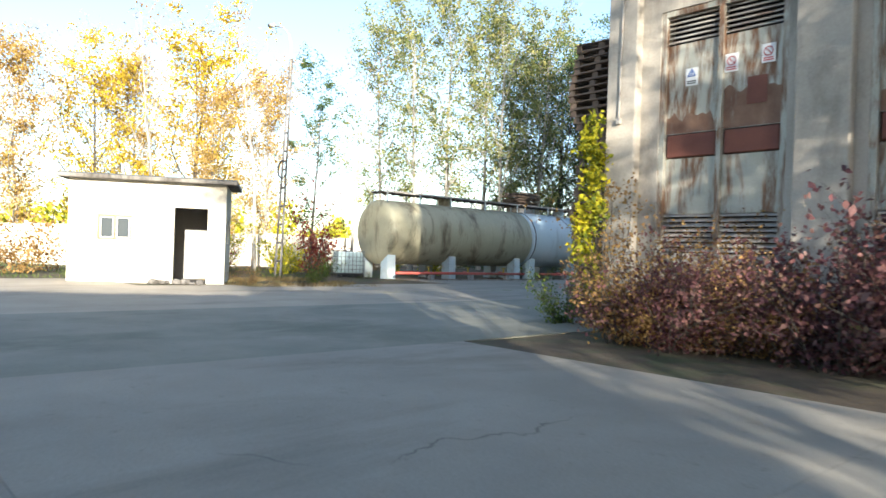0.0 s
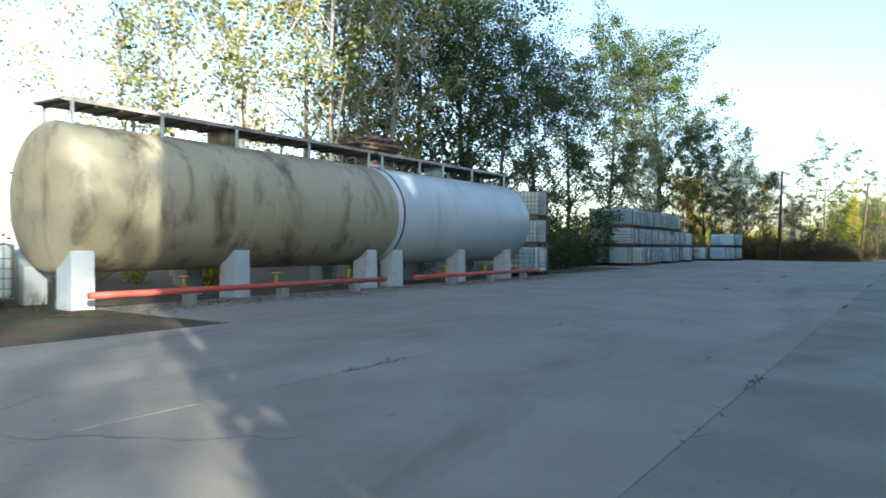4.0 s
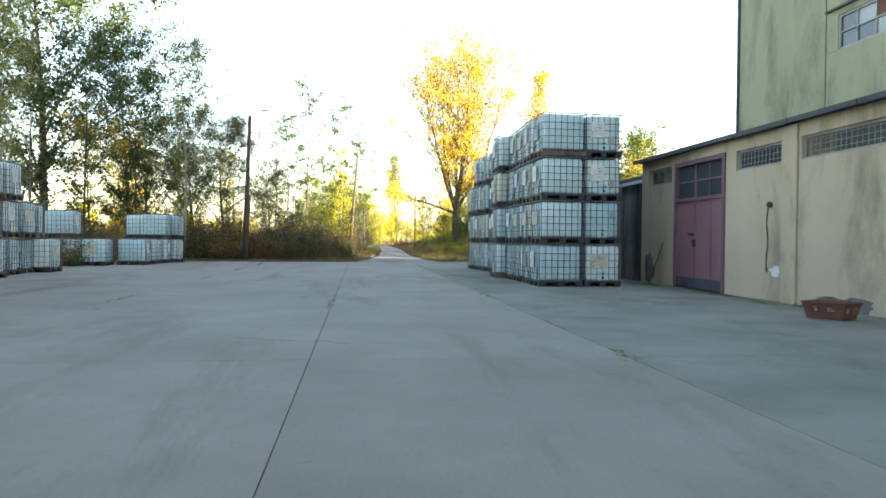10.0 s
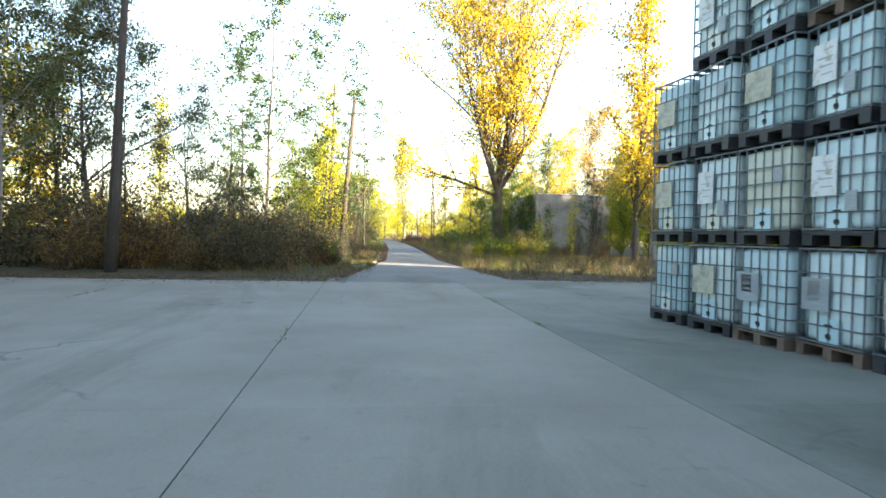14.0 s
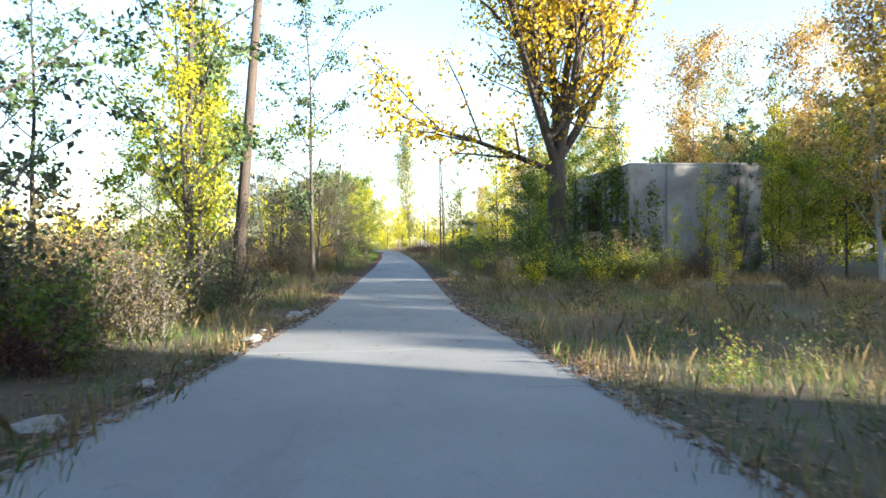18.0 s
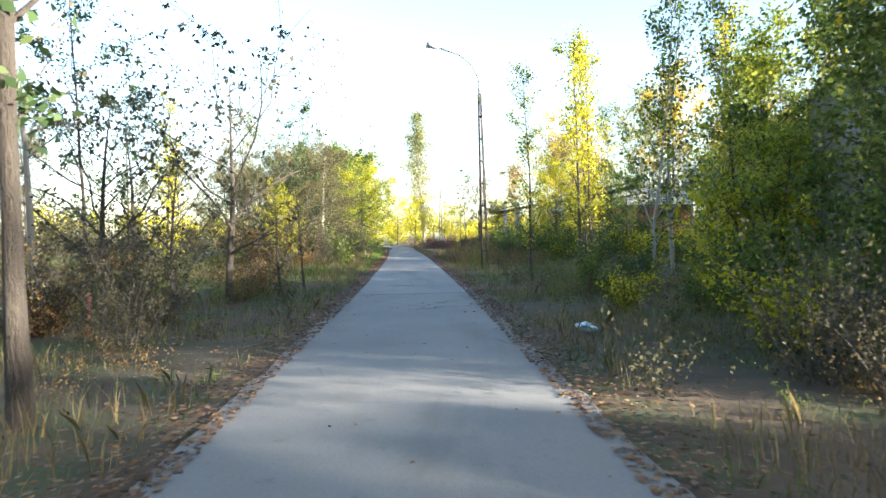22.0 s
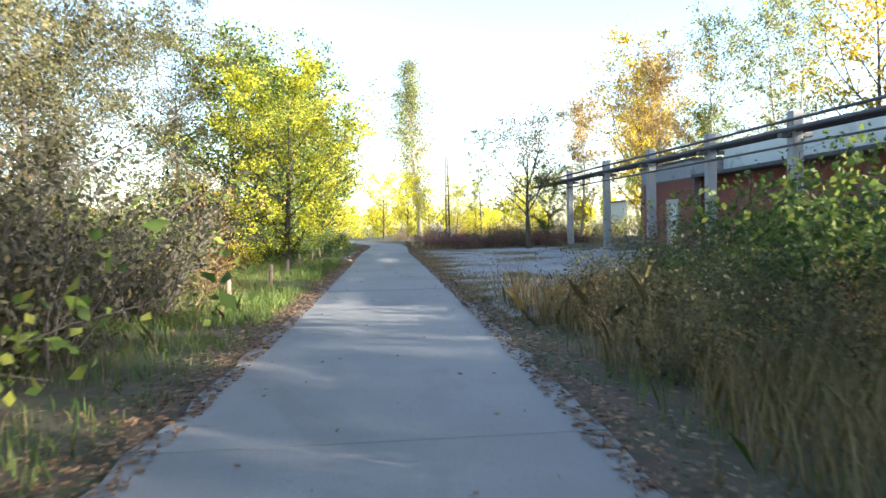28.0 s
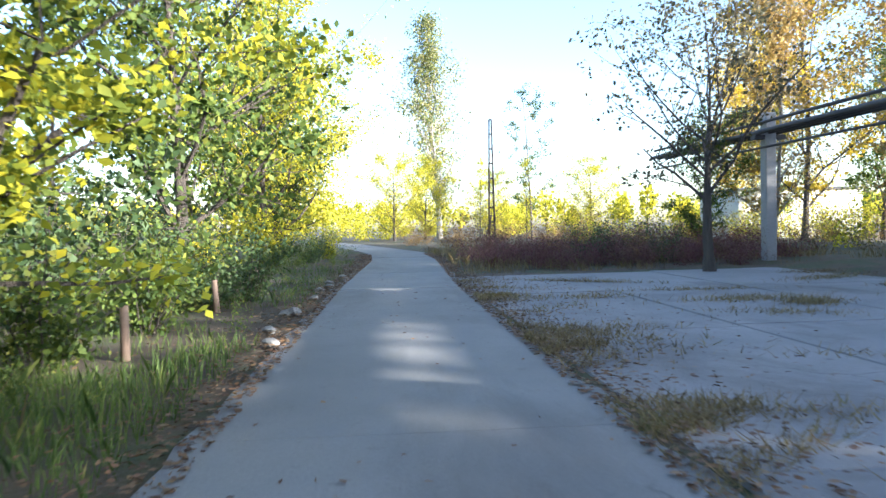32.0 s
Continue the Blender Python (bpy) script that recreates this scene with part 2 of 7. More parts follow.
MORTAR = surface("brick_mortar", (0.25, 0.23, 0.21), (0.31, 0.29, 0.26), 3.0, 0.95)
BRICKR = surface("red_brick", (0.27, 0.085, 0.062), (0.35, 0.12, 0.085), 2.0, 0.9, (0.15, 0.06, 0.048), (0.55, 0.7), 1.0, vary=0.3)
WOODP = surface("grey_pallet_wood", (0.17, 0.12, 0.085), (0.24, 0.17, 0.12), 2.0, 0.9, (0.09, 0.06, 0.045), (0.5, 0.65), 1.5, stretch=(1, 1, 1), vary=0.4)
RUSTB = surface("brown_rust_bloom", (0.15, 0.075, 0.045), (0.25, 0.15, 0.095), 3.0, 0.8, (0.34, 0.31, 0.25), (0.56, 0.68), 2.2, stain_stretch=(2.6, 2.6, 0.4), relief=0.5)
WOODF = surface("ochre_window_wood", (0.24, 0.18, 0.10), (0.34, 0.27, 0.16), 3.0, 0.85, (0.12, 0.09, 0.06), (0.5, 0.65), 4.0, stain_stretch=(1, 1, 0.3))
WOODPOLE = surface("weathered_pole_wood", (0.05, 0.038, 0.03), (0.095, 0.072, 0.055), 2.0, 0.9, stretch=(6, 6, 0.5), relief=0.6)
STONE = surface("weathered_edge_stone", (0.20, 0.19, 0.17), (0.29, 0.28, 0.25), 4.0, 0.9, (0.12, 0.11, 0.09), (0.5, 0.65), 5.0, grain=40, relief=0.6)
BARK = surface("grey_brown_bark", (0.06, 0.05, 0.04), (0.12, 0.10, 0.08), 3.0, 0.95, stretch=(4, 4, 0.7), grain=9, relief=1.0, depth=0.09)
BARKP = surface("pale_grey_bark", (0.28, 0.26, 0.22), (0.36, 0.34, 0.30), 2.0, 0.9, (0.13, 0.12, 0.10), (0.55, 0.68), 2.0, grain=20, relief=0.6)
BARKG = surface("dull_twig_bark", (0.085, 0.075, 0.065), (0.13, 0.115, 0.10), 3.0, 0.95)
BLACKP = surface("black_plastic", (0.02, 0.021, 0.023), (0.035, 0.036, 0.038), 2.0, 0.55)
GALV = surface("galvanised_tube", (0.11, 0.135, 0.145), (0.17, 0.195, 0.21), 3.0, 0.5, (0.20, 0.17, 0.14), (0.6, 0.72), 3.0, metal=0.3, vary=0.2)
PAPER = surface("weathered_white_label", (0.74, 0.74, 0.71), (0.80, 0.80, 0.78), 4.0, 0.6, (0.45, 0.43, 0.33), (0.55, 0.65), 5.0, vary=0.25)
PAPERY = surface("yellowed_label", (0.55, 0.52, 0.38), (0.62, 0.59, 0.45), 4.0, 0.6, (0.38, 0.36, 0.27), (0.5, 0.6), 5.0, vary=0.2)
PLATE = surface("steel_label_plate", (0.33, 0.37, 0.38), (0.40, 0.43, 0.44), 3.0, 0.5, metal=0.3)
BLUEP = surface("blue_print", (0.03, 0.12, 0.42), (0.04, 0.14, 0.45), 3.0, 0.6)
REDP = surface("red_print", (0.50, 0.05, 0.05), (0.45, 0.05, 0.05), 3.0, 0.6)
BLACKI = surface("black_print", (0.03, 0.03, 0.03), (0.05, 0.05, 0.05), 3.0, 0.6)
FADED = surface("faded_print", (0.36, 0.40, 0.44), (0.45, 0.47, 0.49), 3.0, 0.6)
WHITEP = surface("white_enamel", (0.72, 0.72, 0.70), (0.77, 0.77, 0.75), 3.0, 0.5)

# bottle plastic, cloudy, tinted a little differently on each container
TOTEM, _t, _p, _o = material("cloudy_tote_plastic")
_info = _t.nodes.new("ShaderNodeObjectInfo")
_c = ramp(_t, _info.outputs["Random"], [(0.0, (0.45, 0.63, 0.65)), (0.45, (0.58, 0.73, 0.75)), (0.8, (0.70, 0.80, 0.79)), (0.97, (0.68, 0.68, 0.55))])
_n = noise_tex(_t, 2.2, 5.0)
_c = blend(_t, 0.5, _c, ramp(_t, _n, [(0.35, (0.70, 0.76, 0.77)), (0.65, (1, 1, 1))]), "MULTIPLY")
_t.links.new(_c, _p.inputs["Base Color"])
_p.inputs["Roughness"].default_value = 0.35
_p.inputs["Subsurface Weight"].default_value = 0.0

GLASSD, _t, _p, _o = material("dusty_window_glass")
_p.inputs["Base Color"].default_value = (0.045, 0.055, 0.06, 1)
_p.inputs["Roughness"].default_value = 0.16
_p.inputs["Specular IOR Level"].default_value = 0.6

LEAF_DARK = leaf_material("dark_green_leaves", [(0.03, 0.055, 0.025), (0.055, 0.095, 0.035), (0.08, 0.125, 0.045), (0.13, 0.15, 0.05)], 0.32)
LEAF_PALE = leaf_material("pale_green_leaves", [(0.09, 0.12, 0.05), (0.16, 0.20, 0.07), (0.27, 0.28, 0.10), (0.42, 0.36, 0.12)], 0.5)
LEAF_YELLOW = leaf_material("golden_autumn_leaves", [(0.22, 0.15, 0.025), (0.46, 0.33, 0.03), (0.68, 0.51, 0.03), (0.50, 0.34, 0.045)], 0.42)
LEAF_GOLD = leaf_material("golden_poplar_leaves", [(0.09, 0.08, 0.02), (0.26, 0.17, 0.025), (0.60, 0.42, 0.02), (0.72, 0.54, 0.03), (0.33, 0.30, 0.04)], 0.38)
LEAF_AMBER = leaf_material("amber_autumn_leaves", [(0.20, 0.12, 0.04), (0.36, 0.23, 0.06), (0.50, 0.34, 0.09), (0.56, 0.42, 0.14)], 0.4)
LEAF_YGREEN = leaf_material("yellow_green_leaves", [(0.11, 0.15, 0.02), (0.30, 0.31, 0.025), (0.56, 0.51, 0.025), (0.70, 0.58, 0.03)], 0.45)
LEAF_FRESH = leaf_material("fresh_yellow_green_leaves", [(0.07, 0.11, 0.02), (0.17, 0.23, 0.03), (0.32, 0.36, 0.04), (0.48, 0.46, 0.05)], 0.45)
LEAF_LIME = leaf_material("lime_leaves_turning_gold", [(0.06, 0.10, 0.02), (0.20, 0.25, 0.03), (0.46, 0.45, 0.03), (0.66, 0.57, 0.03)], 0.45)
LEAF_THICKET = leaf_material("grey_brown_thicket_leaves", [(0.055, 0.056, 0.028), (0.092, 0.092, 0.042), (0.145, 0.135, 0.058), (0.20, 0.165, 0.07)], 0.45)
LEAF_OCHRE = leaf_material("ochre_brown_leaves", [(0.13, 0.075, 0.035), (0.22, 0.13, 0.05), (0.34, 0.21, 0.07), (0.40, 0.27, 0.10)], 0.4)
LEAF_GREEN = leaf_material("mid_green_leaves", [(0.035, 0.06, 0.018), (0.075, 0.12, 0.025), (0.14, 0.19, 0.035), (0.27, 0.27, 0.045)], 0.42)
LEAF_RED = leaf_material("crimson_leaves", [(0.16, 0.03, 0.03), (0.28, 0.05, 0.04), (0.36, 0.09, 0.06), (0.22, 0.12, 0.05)], 0.4)
LEAF_OLIVE = leaf_material("grey_olive_leaves", [(0.045, 0.045, 0.028), (0.08, 0.078, 0.042), (0.12, 0.11, 0.055), (0.17, 0.13, 0.065)], 0.4)
LEAF_PLUM = leaf_material("plum_brown_leaves", [(0.07, 0.028, 0.035), (0.13, 0.055, 0.06), (0.20, 0.10, 0.09), (0.12, 0.10, 0.05)], 0.35)
GRASS_DRY = leaf_material("dry_grass_blades", [(0.10, 0.072, 0.035), (0.19, 0.14, 0.062), (0.30, 0.23, 0.105), (0.12, 0.125, 0.04)], 0.35)
GRASS_GREEN = leaf_material("green_grass_blades", [(0.05, 0.085, 0.022), (0.085, 0.14, 0.03), (0.13, 0.19, 0.04), (0.21, 0.21, 0.07)], 0.4)
LITTER = leaf_material("fallen_leaves", [(0.06, 0.032, 0.018), (0.11, 0.062, 0.033), (0.17, 0.10, 0.05), (0.25, 0.165, 0.085)], 0.1)


# ---- building blocks ----
def box(bm, x0, x1, y0, y1, z0, z1, m=None):
    vs = [bm.verts.new((x, y, z)) for x in (x0, x1) for y in (y0, y1) for z in (z0, z1)]
    for a, b, c, d in ((0, 1, 3, 2), (4, 6, 7, 5), (0, 4, 5, 1), (2, 3, 7, 6), (0, 2, 6, 4), (1, 5, 7, 3)):
        bm.faces.new((vs[a], vs[b], vs[c], vs[d]))
    if m is not None:
        bmesh.ops.transform(bm, matrix=m, verts=vs)
    return vs


def tube(bm, a, b, r0, r1=None, n=8, cap=True):
    """A round bar from a to b, tapering."""
    a, b, r1 = Vector(a), Vector(b), r0 if r1 is None else r1
    q = (b - a).to_track_quat("Z", "Y")
    rings = []
    for p, r in ((a, r0), (b, r1)):
        rings.append([bm.verts.new(p + q @ Vector((r * math.cos(k * math.tau / n), r * math.sin(k * math.tau / n), 0))) for k in range(n)])
    for k in range(n):
        f = bm.faces.new((rings[0][k], rings[0][(k + 1) % n], rings[1][(k + 1) % n], rings[1][k]))
        f.smooth = n > 6
    if cap:
        bm.faces.new(rings[0][::-1])
        bm.faces.new(rings[1])
    return rings


def run(bm, pts, r, n=10):
    """An unbroken round pipe through the points."""
    pts = [Vector(p) for p in pts]
    rings = []
    for k, p in enumerate(pts):
        d = (pts[min(k + 1, len(pts) - 1)] - pts[max(k - 1, 0)]).normalized()
        q = d.to_track_quat("Z", "Y")
        rings.append([bm.verts.new(p + q @ Vector((r * math.cos(i * math.tau / n), r * math.sin(i * math.tau / n), 0))) for i in range(n)])
    for a, b in zip(rings, rings[1:]):
        for i in range(n):
            bm.faces.new((a[i], a[(i + 1) % n], b[(i + 1) % n], b[i])).smooth = n > 5
    bm.faces.new(rings[0][::-1])
    bm.faces.new(rings[-1])


def lathe(bm, profile, n=48, axis="Y"):
    """Turns rows of (along, radius) round an axis."""
    rings = []
    for s, r in profile:
        ring = []
        for k in range(n):
            c, d = r * math.cos(k * math.tau / n), r * math.sin(k * math.tau / n)
            ring.append(bm.verts.new((c, s, d) if axis == "Y" else (c, d, s)))
        rings.append(ring)
    for a, b in zip(rings, rings[1:]):
        for k in range(n):
            f = bm.faces.new((a[k], b[k], b[(k + 1) % n], a[(k + 1) % n]))
            f.smooth = True
    bm.faces.new(rings[0])
    bm.faces.new(rings[-1][::-1])
    bmesh.ops.recalc_face_normals(bm, faces=bm.faces)


def soften(bm, width=0.01, segments=1):
    bmesh.ops.bevel(bm, geom=list(bm.edges), offset=width, segments=segments, affect="EDGES", profile=0.5)


def wall_solid(bm, axis, d0, d1, us, zs, holes):
    """One connected wall with openings: thick from d0 to d1, cut along us and zs; holes are (u0, u1, z0, z1)."""
    us, zs = sorted(set(us) | {u for h in holes for u in h[:2]}), sorted(set(zs) | {z for h in holes for z in h[2:]})

    def full(i, j):
        if not (0 <= i < len(us) - 1 and 0 <= j < len(zs) - 1):
            return False
        u, z = (us[i] + us[i + 1]) / 2, (zs[j] + zs[j + 1]) / 2
        return not any(a < u < b and c < z < e for a, b, c, e in holes)

    made = {}

    def at(i, j, d):
        if (i, j, d) not in made:
            made[i, j, d] = bm.verts.new((d, us[i], zs[j]) if axis == "x" else (us[i], d, zs[j]))
        return made[i, j, d]

    for i in range(len(us) - 1):
        for j in range(len(zs) - 1):
            if not full(i, j):
                continue
            for d in (d0, d1):
                bm.faces.new((at(i, j, d), at(i + 1, j, d), at(i + 1, j + 1, d), at(i, j + 1, d)))
            for di, dj, a, b in ((-1, 0, (0, 0), (0, 1)), (1, 0, (1, 0), (1, 1)), (0, -1, (0, 0), (1, 0)), (0, 1, (0, 1), (1, 1))):
                if not full(i + di, j + dj):
                    p, q = (i + a[0], j + a[1]), (i + b[0], j + b[1])
                    bm.faces.new((at(*p, d0), at(*q, d0), at(*q, d1), at(*p, d1)))
    bmesh.ops.recalc_face_normals(bm, faces=bm.faces)


def link(name, bm, mat):
    me = bpy.data.meshes.new(name)
    bm.to_mesh(me)
    bm.free()
    me.materials.append(mat)
    return new(name, me)


def part(name, bm, mat, parent, label=""):
    ob = link(name, bm, mat)
    ob.parent = parent
    if label:
        ob["label"] = label
    return ob


def thing(name, m, label, category, group="", kind=""):
    ob = new(name)
    ob.empty_display_size = 0.3
    ob.matrix_world = m if isinstance(m, Matrix) else Matrix.Translation(m)
    return tagged(ob, label, category, group, kind)


def plain(name, mat, label, category, *boxes, kind="structure", soft=0.0):
    bm = bmesh.new()
    for b in boxes:
        box(bm, *b)
    if soft:
        soften(bm, soft)
    return tagged(link(name, bm, mat), label, category, kind=kind)


def slab(name, mat, parent, b, label="", soft=0.0):
    bm = bmesh.new()
    box(bm, *b)
    if soft:
        soften(bm, soft)
    return part(name, bm, mat, parent, label)


def raw_mesh(name, verts, mat):
    """verts: array (n, k, 3), one polygon of k corners each."""
    n, k, _ = verts.shape
    me = bpy.data.meshes.new(name)
    me.vertices.add(n * k)
    me.vertices.foreach_set("co", verts.reshape(-1).astype(np.float32))
    me.loops.add(n * k)
    me.loops.foreach_set("vertex_index", np.arange(n * k, dtype=np.int32))
    me.polygons.add(n)
    me.polygons.foreach_set("loop_start", np.arange(0, n * k, k, dtype=np.int32))
    me.polygons.foreach_set("loop_total", np.full(n, k, dtype=np.int32))
    me.update(calc_edges=True)
    me.materials.append(mat)
    return me


def road_mid(y):
    """The middle of the lane at y."""
    pts = ((70, -9.7), (82, -9.2), (97, -8.62), (110, -8.05), (120, -7.72), (135, -7.3), (148, -7.1), (160, -7.0), (172, -6.6), (180, -6.8), (200, -10.5), (230, -20.0))
    for (y0, a), (y1, b) in zip(pts, pts[1:]):
        if y <= y1:
            k = (y - y0) / (y1 - y0)
            return a + (b - a) * k
    return pts[-1][1]


# ---- ground, yard, road ----
def paved(x, y):
    if -26 < x < 30 and -60 < y < 76:
        return True
    if abs(x - road_mid(y)) < 2.2 and 70 < y < 235:
        return True
    return -6 < x < 4.5 and 139 < y < 164 or -6 < x < -3.1 and 134 < y < 140


def ground_height(x, y):
    if paved(x, y):
        return -0.02
    edge = abs(x - road_mid(y)) if y > 70 else 6.0
    k = min(1.0, max(0.0, (edge - 2.2) / 4))
    h = noise.noise(Vector((x * 0.11, y * 0.11, 0))) * 0.22 + noise.noise(Vector((x * 0.5, y * 0.5, 3))) * 0.06 + 0.06
    return -0.04 + k * h


bm = bmesh.new()
xs = [-3000, -900, -300] + [-160 + 2.5 * i for i in range(129)] + [300, 900, 3000]
ys = [-3000, -900, -300] + [-90 + 2.5 * i for i in range(169)] + [420, 900, 3000]
grid = [[bm.verts.new((x, y, ground_height(x, y) if abs(x) < 161 and -91 < y < 331 else 0.0)) for x in xs] for y in ys]
for a, b in zip(grid, grid[1:]):
    for i in range(len(xs) - 1):
        bm.faces.new((a[i], a[i + 1], b[i + 1], b[i])).smooth = True
tagged(link("ground", bm, SOIL), "brown soil with dry grass and moss", "ground", kind="structure")

yard = tagged(link("yard_pavement", bmesh.new(), CONCRETE), "worn grey concrete yard paving with open joints", "pavement", kind="structure")
rnd = random.Random(3)
strips = ((-20.0, -16.203), (-16.197, -12.119), (-12.112, -8.828), (-8.822, -3.001))
for k, (x0, x1) in enumerate(strips):
    y = -22.0
    end = 76.0 if k > 1 else 74.5
    while y < end - 0.1:
        y1 = min(y + 6.0, end)
        if k == 0 and 1 < y < 12:
            y = y1
            continue
        bm = bmesh.new()
        box(bm, -25.4 if k == 0 and y > 43 else x0, x1, y, y1 - 0.005, -0.12, rnd.uniform(-0.001, 0.001) if k < 3 else 0.0)
        if k < 3:
            soften(bm, 0.003)
        part("slab", bm, MOSSY if k == 3 else DUSTY_LIT if y < 7 else CONCRETE, yard)
        y = y1
for x0 in (-3.0, 2.5, 8.0):
    for y0 in (-22, -16, -10, -4):
        bm = bmesh.new()
        box(bm, x0, x0 + 5.495, y0, y0 + 5.995, -0.12, 0.0)
        part("slab", bm, CONCRETE, yard)

road = tagged(link("road", bmesh.new(), ROADM), "narrow pale concrete lane with leaf-strewn edges", "road", kind="structure")


def half_width(y):
    return 1.36 + max(0.0, (89 - y) / 13) * 1.0


y = 74.6
while y < 232:
    y1 = y + 5.0
    bm = bmesh.new()
    rows = []
    n = 12
    z = rnd.uniform(-0.003, 0.003)
    for i in range(n + 1):
        yy = y + (y1 - 0.01 - y) * i / n
        mid, hw = road_mid(yy), half_width(yy)
        cut = [mid - hw - 0.12 * noise.noise(Vector((0, yy * 1.7, 5))) - 0.05 * noise.noise(Vector((0, yy * 6, 8))),
               mid + hw + 0.12 * noise.noise(Vector((9, yy * 1.7, 5))) + 0.05 * noise.noise(Vector((9, yy * 6, 8)))]
        rows.append([bm.verts.new((cut[0], yy, z - 0.13)), bm.verts.new((cut[0], yy, z)), bm.verts.new((cut[1], yy, z)), bm.verts.new((cut[1], yy, z - 0.13))])
    for a, b in zip(rows, rows[1:]):
        for i in range(3):
            bm.faces.new((a[i], a[i + 1], b[i + 1], b[i]))
    bm.faces.new(rows[0][::-1])
    bm.faces.new(rows[-1])
    bmesh.ops.recalc_face_normals(bm, faces=bm.faces)
    part("slab", bm, ROADM, road)
    y = y1

apron = tagged(link("apron_pavement", bmesh.new(), APRON), "cracked concrete apron with weeds in its joints", "pavement", kind="structure")
for i in range(4):
    for j in range(-1, 5):
        x0, y0 = -5.62 + i * 2.5, 139.5 + j * 4.6
        if j < 0 and i > 0:
            continue
        bm = bmesh.new()
        box(bm, x0, x0 + 2.488, y0 + 0.15 * i, y0 + 4.585 + 0.15 * i, -0.12, rnd.uniform(-0.012, 0.004))
        soften(bm, 0.02)
        part("slab", bm, APRON, apron)


# ---- long annex with three double doors ----
AX = -3.0
annex = thing("annex", (0, 0, 0), "long single-storey annex with beige plaster and flat felt roof", "building")
doors = [(33.5, 35.6), (43.1, 45.5), (52.65, 55.3)]
vents = [(36.1, 42.5), (45.85, 49.8), (50.45, 52.2), (55.55, 57.0), (29.0, 33.0)]
DOOR_H, VZ0, VZ1, TOP, A0, A1 = 3.36, 2.87, 3.33, 3.62, 10.0, 57.6
bm = bmesh.new()
wall_solid(bm, "x", AX, AX + 0.35, (A0, A1), (-0.1, TOP), [(a, b, -0.1, DOOR_H) for a, b in doors] + [(a, b, VZ0, VZ1) for a, b in vents])
part("wall", bm, PLASTER, annex)
slab("end_wall", PLASTER, annex, (AX + 0.352, AX + 9.0, A1 - 0.3, A1, -0.1, TOP))
slab("rear_wall", PLASTER, annex, (AX + 9.0, AX + 9.3, A0, A1, -0.1, TOP + 0.5))
slab("inner_floor", GREYC, annex, (AX + 0.35, AX + 9.0, A0, A1 - 0.3, -0.1, 0.0))
bm = bmesh.new()
q = box(bm, AX - 0.20, AX + 9.5, A0 - 0.2, A1 + 0.2, TOP, TOP + 0.07)
for v in q:
    if v.co.x > AX + 5:
        v.co.z += 0.5
soften(bm, 0.012)
part("roof", bm, FELT, annex, "thin flat roof with dark felt edge")
bm = bmesh.new()
yy = A0
while yy < A1:
    box(bm, AX - 0.225, AX - 0.203, yy, min(yy + 1.95, A1 + 0.2), TOP - 0.005 - rnd.uniform(0, 0.03), TOP + 0.08)
    yy += 2.0
part("drip_edge", bm, FELT, annex)


def steel_door(y0, y1):
    d = new("door")
    d.parent = annex
    d["label"] = "tall faded maroon steel double door with glazed fanlight and dark kick plate"
    bm = bmesh.new()
    w = 0.11
    for a, b, c, e in ((y0, y0 + w, 0, DOOR_H), (y1 - w, y1, 0, DOOR_H), (y0 + w, y1 - w, DOOR_H - w, DOOR_H), (y0 + w, y1 - w, 2.3, 2.38)):
        box(bm, AX - 0.05, AX + 0.14, a, b, c, e)
    part("door_frame", bm, PINKF, d, "mauve-brown steel frame")
    mid = y0 + (y1 - y0) * 0.59
    for a, b in ((y0 + w, mid - 0.006), (mid + 0.006, y1 - w)):
        bm = bmesh.new()
        box(bm, AX + 0.02, AX + 0.06, a, b, 0.30, 2.295)
        for k in ((0.42,) if b < mid else ()):
            yk = a + (b - a) * k
            box(bm, AX + 0.008, AX + 0.02, yk - 0.012, yk + 0.012, 0.32, 2.28)
        box(bm, AX + 0.0, AX + 0.02, a, a + 0.04, 0.3, 2.29)
        box(bm, AX + 0.0, AX + 0.02, b - 0.04, b, 0.3, 2.29)
        part("leaf", bm, PINKM, d)
        bm = bmesh.new()
        box(bm, AX - 0.005, AX + 0.055, a, b, 0.03, 0.30)
        part("kick_plate", bm, KICK, d)
    bm = bmesh.new()
    tube(bm, (AX - 0.03, mid - 0.02, 1.42), (AX - 0.05, mid + 0.28, 1.46), 0.035, 0.025)
    tube(bm, (AX + 0.0, mid, 1.25), (AX - 0.045, mid, 1.25), 0.05)
    box(bm, AX - 0.03, AX + 0.02, mid - 0.05, mid + 0.05, 1.1, 1.3)
    part("handle", bm, BLACKP, d, "black iron pull handle and lock")
    cuts = [y0 + w + (y1 - y0 - 2 * w) * k for k in (0.0, 0.3, 0.6, 1.0)]
    for a, b in zip(cuts, cuts[1:]):
        for j in range(2):
            c, e = 2.38 + j * 0.435, 2.38 + (j + 1) * 0.435
            bm = bmesh.new()
            box(bm, AX + 0.06, AX + 0.07, a + 0.02, b - 0.02, c + 0.02, e - 0.02)
            part("pane", bm, GLASSD, d)
    bm = bmesh.new()
    for a, half in ((cuts[1], 0.02), (cuts[2], 0.045)):
        box(bm, AX + 0.03, AX + 0.09, a - half, a + half, 2.38, DOOR_H - w)
    box(bm, AX + 0.032, AX + 0.088, y0 + w, y1 - w, 2.795, 2.835)
    part("glazing_bar", bm, PINKF, d)
    return d


